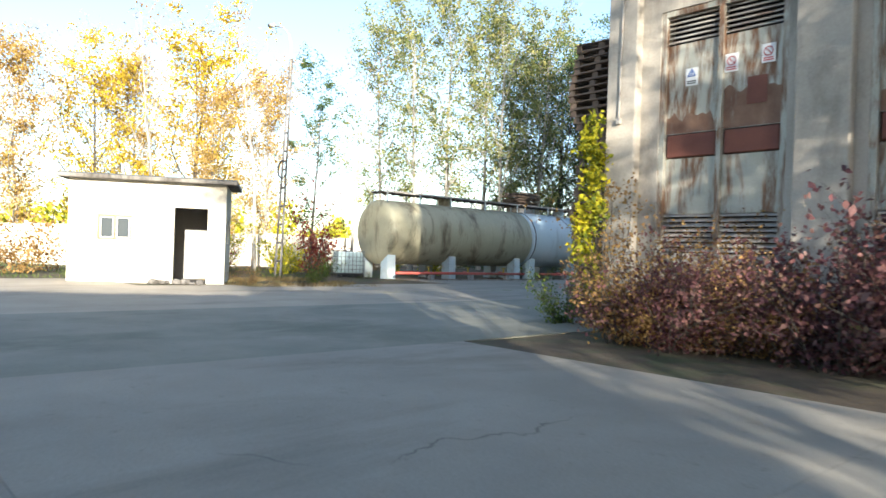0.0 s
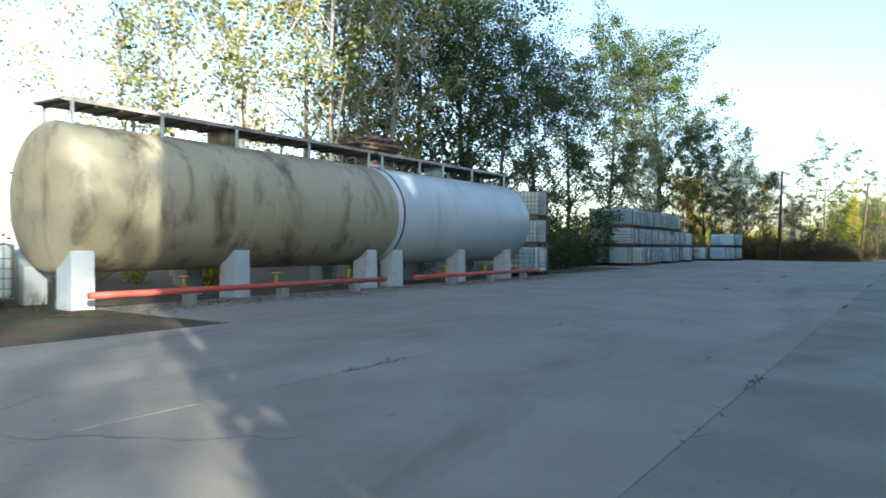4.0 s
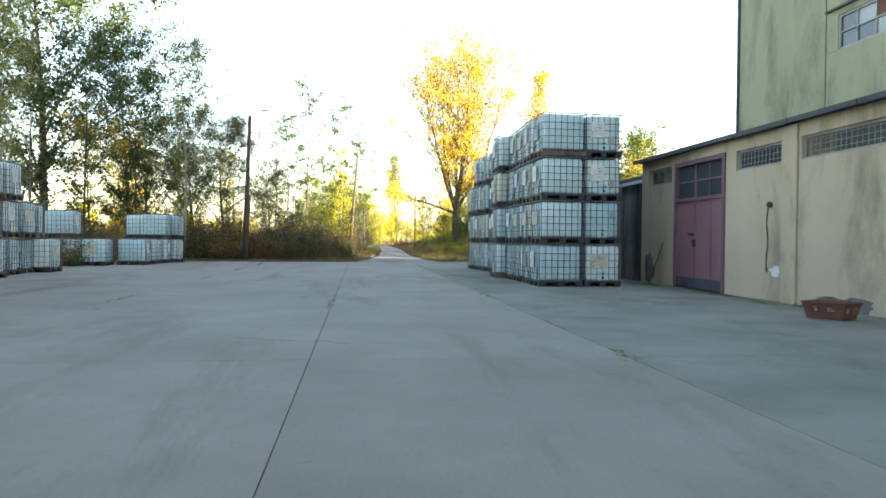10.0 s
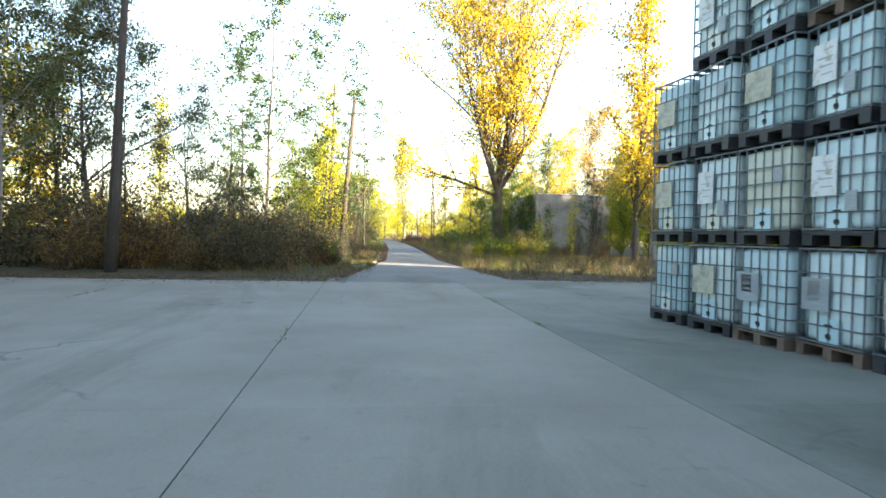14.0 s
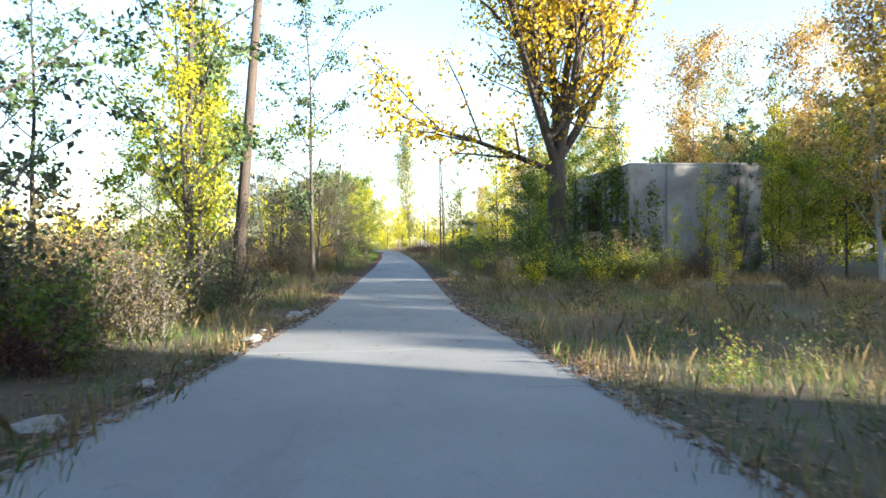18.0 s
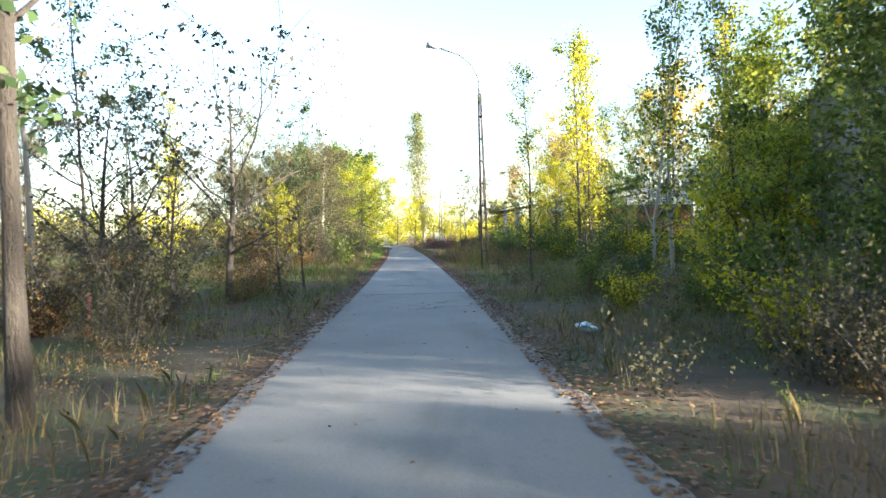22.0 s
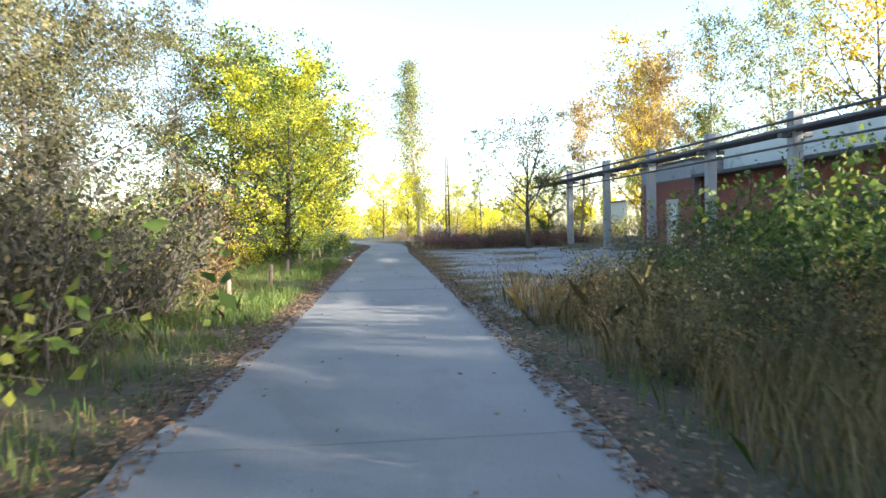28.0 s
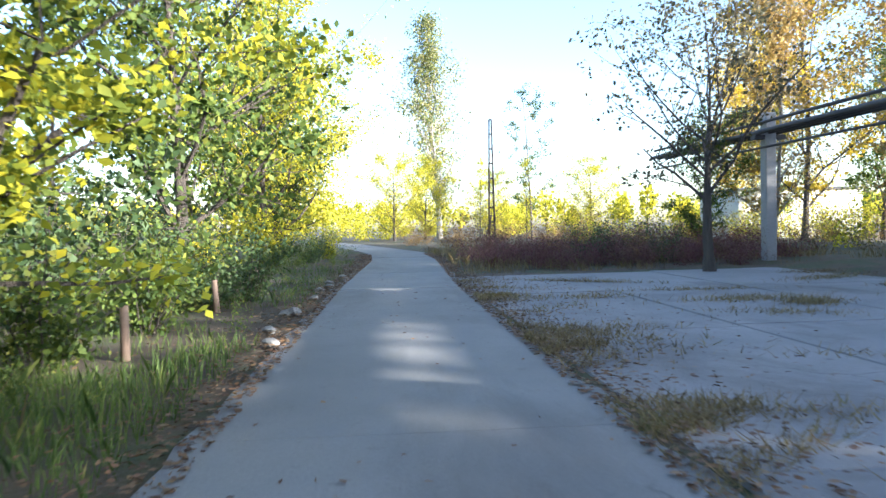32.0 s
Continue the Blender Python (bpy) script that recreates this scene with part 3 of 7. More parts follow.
for y0, y1 in doors:
    d = steel_door(y0, y1)
bm = bmesh.new()
box(bm, AX - 0.008, AX + 0.018, 44.62, 44.82, 1.78, 2.12)
part("notice", bm, PAPER, d, "white paper notice with unreadable lines").parent = [c for c in annex.children if c.name.startswith("door")][1]

for y0, y1 in vents:
    win = new("window_strip")
    win.parent = annex
    win["label"] = "narrow high window with rusty mesh and boarded panes"
    bm = bmesh.new()
    for a, b, c, e in ((y0, y1, VZ0, VZ0 + 0.05), (y0, y1, VZ1 - 0.05, VZ1), (y0, y0 + 0.05, VZ0 + 0.05, VZ1 - 0.05), (y1 - 0.05, y1, VZ0 + 0.05, VZ1 - 0.05)):
        box(bm, AX + 0.06, AX + 0.14, a, b, c, e)
    part("frame", bm, STEEL, win)
    n = max(2, round((y1 - y0) / 0.75))
    for i in range(n):
        a, b = y0 + 0.05 + (y1 - y0 - 0.1) * i / n, y0 + 0.05 + (y1 - y0 - 0.1) * (i + 1) / n
        bm = bmesh.new()
        box(bm, AX + 0.10, AX + 0.115, a + 0.015, b - 0.015, VZ0 + 0.05, VZ1 - 0.05)
        kind = TEAL if (y0 == 36.1 and i in (6, 7)) else GLASSD if rnd.random() < 0.4 else VENTP
        part("pane", bm, kind, win)
    bm = bmesh.new()
    k = y0 + 0.06
    while k < y1 - 0.06:
        box(bm, AX + 0.035, AX + 0.043, k, k + 0.008, VZ0 + 0.02, VZ1 - 0.02)
        k += 0.14
    for z in (VZ0 + 0.12, VZ0 + 0.24, VZ0 + 0.36):
        box(bm, AX + 0.030, AX + 0.037, y0 + 0.02, y1 - 0.02, z, z + 0.008)
    part("mesh_guard", bm, STEEL, win, "rusty wire guard")

# dark lean-to behind the end of the annex
lean = thing("lean_to_shed", (0, 0, 0), "dark lean-to shed with a felt roof beyond the annex", "shed")
slab("wall", BUNKER, lean, (AX + 0.5, AX + 0.7, 57.85, 66.0, -0.1, 3.19))
slab("end_wall", BUNKER, lean, (AX + 0.702, AX + 8.5, 65.8, 66.0, -0.1, 3.19))
slab("gutter", TANKW, lean, (AX + 0.28, AX + 0.38, 57.84, 66.2, 3.1, 3.2), "pale blue gutter")
slab("roof", FELT, lean, (AX + 0.4, AX + 8.6, 57.82, 66.3, 3.2, 3.36), soft=0.02)

# things fixed on or standing by the annex wall
alarm = thing("alarm_siren", (AX - 0.08, 46.3, 3.42), "small white siren box with red lower lens", "siren")
slab("body", WHITEP, alarm, (-0.09, 0.08, -0.11, 0.11, -0.1, 0.17), soft=0.02)
slab("lens", REDP, alarm, (-0.09, 0.05, -0.09, 0.09, -0.2, -0.102), soft=0.02)
cctv = thing("security_camera", (AX - 0.25, 38.0, 3.45), "bullet security camera on a wall bracket", "security camera")
bm = bmesh.new()
tube(bm, (-0.15, 0.35, -0.05), (-0.05, -0.15, 0.06), 0.06, 0.06, 12)
part("housing", bm, WHITEP, cctv)
bm = bmesh.new()
tube(bm, (0.25, 0, 0.1), (-0.07, 0, 0.05), 0.02)
part("bracket", bm, STEEL, cctv)
slab("sun_hood", BLUEP, cctv, (-0.22, 0.0, -0.18, 0.38, 0.075, 0.09))
for yv, zv, r in ((45.85, 1.93, 0.09), (50.8, 2.03, 0.06)):
    vent = thing("pipe_stub", (AX - 0.01, yv, zv), "round black pipe stub in the plaster wall", "pipe", "wall pipe stubs")
    bm = bmesh.new()
    tube(bm, (-0.06, 0, 0), (0.05, 0, 0), r, r, 16)
    part("collar", bm, BLACKP, vent)
cab = thing("loose_cable", (AX - 0.02, 50.9, 0.6), "thin dark cable hanging down the plaster wall", "cable")
bm = bmesh.new()
pts = [(0.005, 0.03 * math.sin(k * 0.9), 1.45 * k / 12) for k in range(13)]
run(bm, pts, 0.012, 5)
part("cord", bm, BLACKP, cab)
pipe = thing("hanging_cable", (AX - 0.03, 41.4, 0), "thick black cable with a white junction box", "cable")
bm = bmesh.new()
run(bm, [(-0.02 + 0.012 * math.sin(k * 1.3), 0.05 * math.sin(k * 0.8), 3.3 - 0.235 * k) for k in range(14)] + [(-0.12, 0.1, 0.06), (-0.3, -0.15, 0.035), (-0.22, -0.4, 0.035)], 0.028, 7)
part("cord", bm, BLACKP, pipe)
slab("junction_box", WHITEP, pipe, (-0.10, 0.02, -0.09, 0.09, 1.74, 1.98), soft=0.01)
slab("clamp", RUSTD, pipe, (-0.07, 0.025, -0.07, 0.07, 1.28, 1.52), soft=0.01)
slab("pilaster", PLASTER, annex, (AX - 0.055, AX - 0.002, 49.88, 50.38, -0.05, TOP - 0.02), soft=0.012)
slab("pilaster", PLASTER, annex, (AX - 0.055, AX - 0.002, 35.66, 36.04, -0.05, TOP - 0.02), soft=0.012)


def patch(name, mat, y, z, w, h, seed, label):
    """A thin ragged-edged skin on the annex wall."""
    bm = bmesh.new()
    rim = []
    for k in range(22):
        a = k * math.tau / 22
        d = 0.75 + 0.5 * noise.noise(Vector((math.cos(a) * 1.7, math.sin(a) * 1.7, seed)))
        rim.append((y + w * d * math.cos(a), z + h * d * math.sin(a)))
    f = [bm.verts.new((AX - 0.007, p, max(q, 0.0))) for p, q in rim]
    g = [bm.verts.new((AX - 0.0005, p, max(q, 0.0))) for p, q in rim]
    bm.faces.new(f)
    for k in range(22):
        bm.faces.new((f[k], g[k], g[(k + 1) % 22], f[(k + 1) % 22]))
    bmesh.ops.recalc_face_normals(bm, faces=bm.faces)
    part(name, bm, mat, annex, label)


patch("limewash_patch", WHITEP, 50.62, 0.62, 0.22, 0.14, 2.0, "splash of white limewash")
patch("moss_patch", MOSSY, 46.15, 0.8, 0.2, 0.36, 5.0, "greenish damp patch")
patch("bare_patch", BUNKER, 40.3, 0.3, 1.1, 0.42, 8.0, "bare dark cement where plaster has fallen")
patch("bare_patch", BUNKER, 48.4, 0.12, 0.9, 0.22, 11.0, "bare dark cement where plaster has fallen")
patch("bare_patch", BUNKER, 57.0, 0.5, 0.45, 0.6, 14.0, "bare dark cement where plaster has fallen")
patch("bare_patch", BUNKER, 37.6, 0.12, 0.6, 0.2, 17.0, "bare dark cement where plaster has fallen")
heap = thing("rubble_heap", (AX - 0.35, 39.8, 0), "heap of dark plaster rubble and weeds at the wall's foot", "rubble")
hr = random.Random(15)
for k in range(26):
    bm = bmesh.new()
    q = hr.uniform(0.05, 0.15)
    bmesh.ops.create_icosphere(bm, subdivisions=1, radius=q)
    for v in bm.verts:
        v.co *= hr.uniform(0.65, 1.2)
        v.co.z *= 0.75
    d = hr.random()
    bmesh.ops.translate(bm, verts=bm.verts, vec=(hr.uniform(-0.3, 0.2), hr.uniform(-0.7, 0.7), q * 0.5 + max(0.0, 0.24 - 0.3 * d) * hr.random()))
    part("chunk", bm, (GREYC, BUNKER, PLASTER)[k % 3], heap)
broom = thing("leaning_stick", (AX - 0.28, 56.35, 0), "worn wooden broom handle leaning against the annex wall", "stick")
bm = bmesh.new()
tube(bm, (0, 0, 0.0), (0.25, -0.36, 1.2), 0.016, 0.014, 7)
part("handle", bm, WOODPOLE, broom)
bm = bmesh.new()
for k in range(9):
    tube(bm, (0.01 * (k - 4), 0.012 * ((k * 5) % 9 - 4), 0.0), (0.05, -0.075, 0.26), 0.011, 0.008, 5)
part("bristles", bm, WOODP, broom, "ragged brush bristles")
crate = thing("crate", pose(-4.05, 47.4, 0, 0, 0, 24), "small open red-brown crate with flared slotted sides", "crate")
LOW, TOP = ((-0.19, -0.29), (0.19, -0.29), (0.19, 0.29), (-0.19, 0.29)), ((-0.25, -0.36), (0.25, -0.36), (0.25, 0.36), (-0.25, 0.36))
for k in range(4):
    (ax, ay), (bx, by) = Vector(LOW[k]), Vector(LOW[(k + 1) % 4])
    (cx, cy), (dx, dy) = Vector(TOP[(k + 1) % 4]), Vector(TOP[k])
    a, b, c, d = Vector((ax, ay, 0.01)), Vector((bx, by, 0.01)), Vector((cx, cy, 0.27)), Vector((dx, dy, 0.27))
    inward = (b - a).cross(d - a).normalized() * -0.018
    bm = bmesh.new()
    for u0, u1, v0, v1 in ((0, 1, 0, 0.32), (0, 1, 0.74, 1), (0, 0.16, 0.32, 0.74), (0.42, 0.58, 0.32, 0.74), (0.84, 1, 0.32, 0.74)):
        outer = [a.lerp(b, u).lerp(d.lerp(c, u), v) for u, v in ((u0, v0), (u1, v0), (u1, v1), (u0, v1))]
        front = [bm.verts.new(p) for p in outer]
        back = [bm.verts.new(p + inward) for p in outer]
        bm.faces.new(front)
        bm.faces.new(back[::-1])
        for m in range(4):
            bm.faces.new((front[m], back[m], back[(m + 1) % 4], front[(m + 1) % 4]))
    bmesh.ops.recalc_face_normals(bm, faces=bm.faces)
    part("side_panel", bm, RUSTD, crate)
slab("bottom", GREYC, crate, (-0.18, 0.18, -0.28, 0.28, 0.008, 0.06), "grey rubble-filled bottom")
for k in range(4):
    bm = bmesh.new()
    run(bm, [Vector((*TOP[k], 0.27)), Vector((*TOP[(k + 1) % 4], 0.27))], 0.013, 6)
    part("rim", bm, RUSTD, crate)


# ---- factory tower behind the annex ----
tower = thing("factory_tower", (0, 0, 0), "tall factory block of greenish concrete panels with teal glazing", "building")
TX, T0, T1, TH = 8.0, 7.7, 71.6, 23.5
slab("core", GREYC, tower, (TX + 0.3, TX + 4.6, T0, T1 - 0.2, -0.1, TH))
slab("parapet", BANDW, tower, (TX - 0.1, TX + 4.8, T0 - 0.1, T1 + 0.1, TH, TH + 0.4), soft=0.03)


def tower_panel(y0, y1, z0, z1, mat=PANEL, x=TX, depth=0.29, name="panel"):
    bm = bmesh.new()
    box(bm, x, x + depth, y0 + 0.012, y1 - 0.012, z0 + 0.004, z1 - 0.004)
    soften(bm, 0.015)
    return part(name, bm, mat, tower)


storeys = [3.2, 14.6, TH]
for z0, z1 in zip(storeys, storeys[1:]):
    tower_panel(64.7, T1, z0, z1)
bm = bmesh.new()
tube(bm, (TX - 0.06, T1 - 0.08, 3.0), (TX - 0.06, T1 - 0.08, 15.4), 0.07, n=8)
part("downpipe", bm, FELT, tower, "dark rainwater pipe")


def tower_window(y0, y1, z0, z1):
    w = new("window")
    w.parent = tower
    w["label"] = "steel-framed factory window with patched and missing panes"
    bm = bmesh.new()
    for a, b, c, e in ((y0, y1, z0, z0 + 0.08), (y0, y1, z1 - 0.08, z1), (y0, y0 + 0.08, z0 + 0.08, z1 - 0.08), (y1 - 0.08, y1, z0 + 0.08, z1 - 0.08)):
        box(bm, TX + 0.04, TX + 0.2, a, b, c, e)
    for i in range(1, 4):
        k = y0 + (y1 - y0) * i / 4
        box(bm, TX + 0.05, TX + 0.19, k - 0.03, k + 0.03, z0 + 0.08, z1 - 0.08)
    box(bm, TX + 0.052, TX + 0.188, y0 + 0.08, y1 - 0.08, (z0 + z1) / 2 - 0.03, (z0 + z1) / 2 + 0.03)
    part("frame", bm, STEEL, w)
    fills = [RUSTD, GLASSD, GLASSD, PLATE, GLASSD, PLATE, GLASSD, RUSTD]
    for i in range(4):
        for j in range(2):
            a, b = y0 + (y1 - y0) * i / 4 + 0.05, y0 + (y1 - y0) * (i + 1) / 4 - 0.05
            c, e = z0 + (z1 - z0) * j / 2 + 0.06, z0 + (z1 - z0) * (j + 1) / 2 - 0.06
            bm = bmesh.new()
            box(bm, TX + 0.11, TX + 0.13, a, b, c, e)
            part("pane", bm, fills[(i * 3 + j * 5) % 8], w)


for base in (9.25, 15.35):
    z0, z1 = base, base + 1.42
    tower_window(59.75, 63.9, z0, z1)
    tower_panel(59.3, 64.66, z1 + 0.35, z1 + 4.6)
    tower_panel(59.3, 59.75, z0, z1 + 0.3)
    tower_panel(63.9, 64.66, z0, z1 + 0.3)
    tower_panel(59.75, 63.9, z1, z1 + 0.3)
    bm = bmesh.new()
    box(bm, TX - 0.12, TX + 0.2, 59.35, 64.6, z1 + 0.28, z1 + 0.36)
    part("cornice", bm, FELT, tower)
tower_panel(59.3, 64.66, 3.2, 9.25)
tower_panel(59.3, 64.66, 21.4, TH)
# glazed bays: bands of teal sheets between pale beams
bays = [(59.1 - 6.0 * (i + 1), 59.1 - 6.0 * i) for i in range(8)]
for y0, y1 in bays:
    for base in (5.0, 11.0, 17.0):
        tower_panel(y0, y1, base + 3.75, base + 4.45, BANDW, TX - 0.12, 0.41, "beam")
        tower_panel(y0, y1, base + 5.42, base + 6.0, BANDW, TX - 0.12, 0.41, "beam")
        tower_panel(y0, y1, base + 0.05, base + 1.4, PANEL)
        for z0, z1 in ((base + 1.42, base + 3.73), (base + 4.47, base + 5.4)):
            n = 4
            for i in range(n):
                a, b = y0 + (y1 - y0) * i / n, y0 + (y1 - y0) * (i + 1) / n
                # a gap is a recessed near-black sheet, its inner shade painted
                gap = (i == 3 and z1 - z0 > 1.5)
                bm = bmesh.new()
                box(bm, TX + (0.18 if gap else 0.1), TX + 0.25, a + 0.03, b - 0.03, z0, z1)
                part("pane", bm, DARK if gap else TEAL, tower)
    slab("pier", PANEL, tower, (TX - 0.14, TX + 0.3, y1 - 0.02, y1 + 0.18, 3.2, TH))

# ---- switch house with rusty doors beside the start ----
sub = thing("switch_house", (0, 0, 0), "grey rendered switch house with rusty steel double doors", "building")
FY, FX = 6.3, -3.65
FH = 9.65
openings = [(-2.68, -0.48), (0.66, 2.86), (4.0, 6.2)]
bm = bmesh.new()
wall_solid(bm, "y", FY, FY + 0.4, (FX, 7.4), (-0.1, FH), [(a, b, 1.35, 5.58) for a, b in openings])
part("wall", bm, FACADE, sub)
slab("side_wall", FACADE, sub, (FX, FX + 0.4, FY + 0.402, 9.9, -0.1, FH))
slab("side_wall", FACADE, sub, (7.0, 7.4, FY + 0.402, 9.9, -0.1, FH))
slab("rear_wall", FACADE, sub, (FX + 0.402, 6.998, 9.5, 9.9, -0.1, FH))
slab("roof", FELT, sub, (FX - 0.3, 7.5, FY - 0.3, 10.2, FH, FH + 0.2), soft=0.03)
# near-black sheet in place of the shade inside the house
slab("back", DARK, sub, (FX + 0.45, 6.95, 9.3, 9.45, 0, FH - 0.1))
for a, b in openings:
    d = new("door")
    d.parent = sub
    d["label"] = "flaking pale-painted steel double door streaked with rust"
    mid = (a + b) / 2
    bm = bmesh.new()
    for k in (a, b - 0.1, mid - 0.04):
        box(bm, k, k + (0.08 if k == mid - 0.04 else 0.1), FY + 0.02, FY + 0.2, 1.35, 5.58)
    box(bm, a + 0.1, b - 0.1, FY + 0.022, FY + 0.18, 5.48, 5.58)
    part("door_frame", bm, RUST, d)
    for x0, x1 in ((a + 0.1, mid - 0.04), (mid + 0.04, b - 0.1)):
        bm = bmesh.new()
        box(bm, x0, x1, FY + 0.10, FY + 0.14, 3.42, 4.98)
        box(bm, x0, x1, FY + 0.10, FY + 0.14, 2.03, 2.99)
        part("leaf", bm, RUST, d)
        right = x0 > mid
        red = bmesh.new()
        cols = 13
        for k in range(cols):
            u0, u1 = x0 + (x1 - x0) * k / cols, x0 + (x1 - x0) * (k + 1) / cols
            z = 3.44 + (0.62 if right else 0.28) + 0.30 * noise.noise(Vector((k * 0.7, a * 3, 1.0 + right)))
            zz = 3.44 + (0.62 if right else 0.28) + 0.30 * noise.noise(Vector(((k + 1) * 0.7, a * 3, 1.0 + right)))
            red.faces.new([red.verts.new(v) for v in ((u0, FY + 0.097, 3.43), (u1, FY + 0.097, 3.43), (u1, FY + 0.097, zz), (u0, FY + 0.097, z))])
        part("rust_patch", red, RUSTB, d, "brown bloom of bare rust")
        if right:
            slab("plate", RUSTD, d, ((x0 + x1) / 2 - 0.09, (x0 + x1) / 2 + 0.23, FY + 0.085, FY + 0.094, 3.78, 4.22), "dark rusted cover plate")
        bm = bmesh.new()
        box(bm, x0 + 0.03, x1 - 0.03, FY + 0.07, FY + 0.15, 3.01, 3.40)
        soften(bm, 0.015)
        part("rail", bm, RUSTD, d, "dark red rusted middle rail")
        for z0, z1, name in ((5.0, 5.48, "upper_louver"), (1.37, 2.01, "lower_louver")):
            bm = bmesh.new()
            z = z0
            while z < z1 - 0.03:
                box(bm, x0, x1, -0.05, 0.05, -0.006, 0.006, pose(0, FY + 0.12, z + 0.04, 35))
                z += 0.085
            part(name, bm, STEEL, d, "steel louver slats")
        # near-black sheet behind the slats, painted as interior shade
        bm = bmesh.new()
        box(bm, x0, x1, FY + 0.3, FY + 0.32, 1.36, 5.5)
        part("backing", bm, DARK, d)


for x0, x1 in ((FX, FX + 0.62), (-0.30, 0.48), (3.04, 3.82)):
    slab("pillar", FACADE, sub, (x0, x1, FY - 0.2, FY - 0.002, -0.1, FH - 0.02), soft=0.02)


def warning_sign(x, z, tri, w=0.22, h=0.30):
    s = thing("warning_sign", (x, FY + 0.09, z), "white electrical warning sign with a pictogram and small print" if tri else "white prohibition sign with a red ring", "sign", "signs on the doors")
    slab("plate", WHITEP, s, (-w / 2, w / 2, -0.008, 0.004, -h / 2, h / 2))
    bm = bmesh.new()
    if tri:
        for k in range(3):
            a = Vector((0.08 * math.sin(k * math.tau / 3), -0.012, 0.05 + 0.08 * math.cos(k * math.tau / 3)))
            b = Vector((0.08 * math.sin((k + 1) * math.tau / 3), -0.012, 0.05 + 0.08 * math.cos((k + 1) * math.tau / 3)))
            tube(bm, a, b, 0.008, n=4)
        tube(bm, (0.012, -0.012, 0.1), (-0.01, -0.012, 0.02), 0.009, n=4)
    else:
        for k in range(20):
            a, b = k * math.tau / 20, (k + 1) * math.tau / 20
            tube(bm, (0.07 * math.cos(a), -0.012, 0.03 + 0.07 * math.sin(a)), (0.07 * math.cos(b), -0.012, 0.03 + 0.07 * math.sin(b)), 0.008, n=4)
        tube(bm, (-0.05, -0.012, 0.08), (0.05, -0.012, -0.02), 0.008, n=4)
    part("pictogram", bm, BLUEP if tri else REDP, s)
    bm = bmesh.new()
    for k in range(2):
        box(bm, -w / 2 + 0.03, w / 2 - 0.03, -0.012, -0.009, -h / 2 + 0.03 + k * 0.035, -h / 2 + 0.048 + k * 0.035)
    part("print", bm, BLACKI if tri else REDP, s)


warning_sign(-2.12, 4.38, True)
warning_sign(-1.42, 4.5, False)
warning_sign(-0.82, 4.55, False)
warning_sign(0.95, 4.6, False)
cab = thing("wall_conduit", (FX + 0.30, FY - 0.235, 0), "thin grey conduit down the rendered wall", "cable")
bm = bmesh.new()
tube(bm, (0, 0, 3.75), (0.02, 0, 5.9), 0.018, n=6)
tube(bm, (0.02, 0, 5.9), (0.9, 0, 6.3), 0.018, n=6)
box(bm, -0.04, 0.04, -0.03, 0.03, 3.66, 3.76)
part("conduit", bm, STEEL, cab)


# unseen store behind the start, added to cast the yard's stepped shadow
store = thing("store_building", pose(14.9, -11.64, 0, 0, 0, math.degrees(math.atan2(SUN_AZ.y, SUN_AZ.x))), "unseen plain grey store with a stepped flat roof, added to shadow the yard", "building")
slab("wall", FACADE, store, (0, 6.0, -15.0, 0, -0.1, 8.0))
slab("roof", FELT, store, (-0.1, 6.1, -15.1, -0.002, 8.004, 8.15))
slab("wall", FACADE, store, (0, 6.0, 0.004, 3.4, -0.1, 8.65))
slab("roof", FELT, store, (-0.1, 6.1, 0.002, 3.5, 8.654, 8.8))

# ---- pallets stacked against the corner ----
def wooden_pallet():
    p = thing("wooden_pallet", (0, 0, -50), "weathered wooden pallet in a tall leaning stack", "pallet", "stacked pallets")
    for k in range(7):
        slab("top_board", WOODP, p, (-0.6, 0.6, -0.4 + k * 0.1167 - 0.035, -0.4 + k * 0.1167 + 0.04, 0.122, 0.144))
    for yk in (-0.35, 0.0, 0.35):
        slab("bottom_board", WOODP, p, (-0.6, 0.6, yk - 0.05, yk + 0.05, 0.0, 0.022))
        for xk in (-0.52, 0.0, 0.52):
            slab("block", WOODP, p, (xk - 0.07, xk + 0.07, yk - 0.05, yk + 0.05, 0.022, 0.10))
    for xk in (-0.52, 0.0, 0.52):
        slab("stringer", WOODP, p, (xk - 0.05, xk + 0.05, -0.4, 0.4, 0.1, 0.122))
    return p


pal = wooden_pallet()
rnd = random.Random(11)
for k in range(38):
    lean_x = -4.3 + 0.10 * math.sin(k * 0.35) - (0.10 if k > 26 else 0)
    m = pose(lean_x + rnd.uniform(-0.05, 0.05), 7.25 + rnd.uniform(-0.05, 0.05), k * 0.1465, 0, 0, rnd.uniform(-4, 4))
    if k == 0:
        pal.matrix_world = m
    else:
        copy_thing(pal, m)


# ---- white hut ----
hut = thing("hut", pose(-18.73, 0.80, 0, 0, 0, math.degrees(math.atan2(4.67 - 0.82, -16.66 + 18.71))), "small whitewashed flat-roofed hut with an open doorway", "hut")
# the front runs along x from 0 to L, the yard lies at negative y
L, D, H = 4.45, 2.6, 3.05
bm = bmesh.new()
wall_solid(bm, "y", 0.0, 0.25, (0, L), (-0.1, H), [(0.80, 1.75, 1.25, 2.0), (2.95, 3.92, -0.1, 2.3)])
part("wall", bm, WHITEW, hut)
bm = bmesh.new()
wall_solid(bm, "x", L - 0.25, L, (0.251, D - 0.251), (-0.1, H), [(0.9, 1.7, 1.25, 2.0)])
part("wall", bm, WHITEW, hut)
slab("wall", WHITEW, hut, (0, 0.25, 0.251, D, -0.1, H))
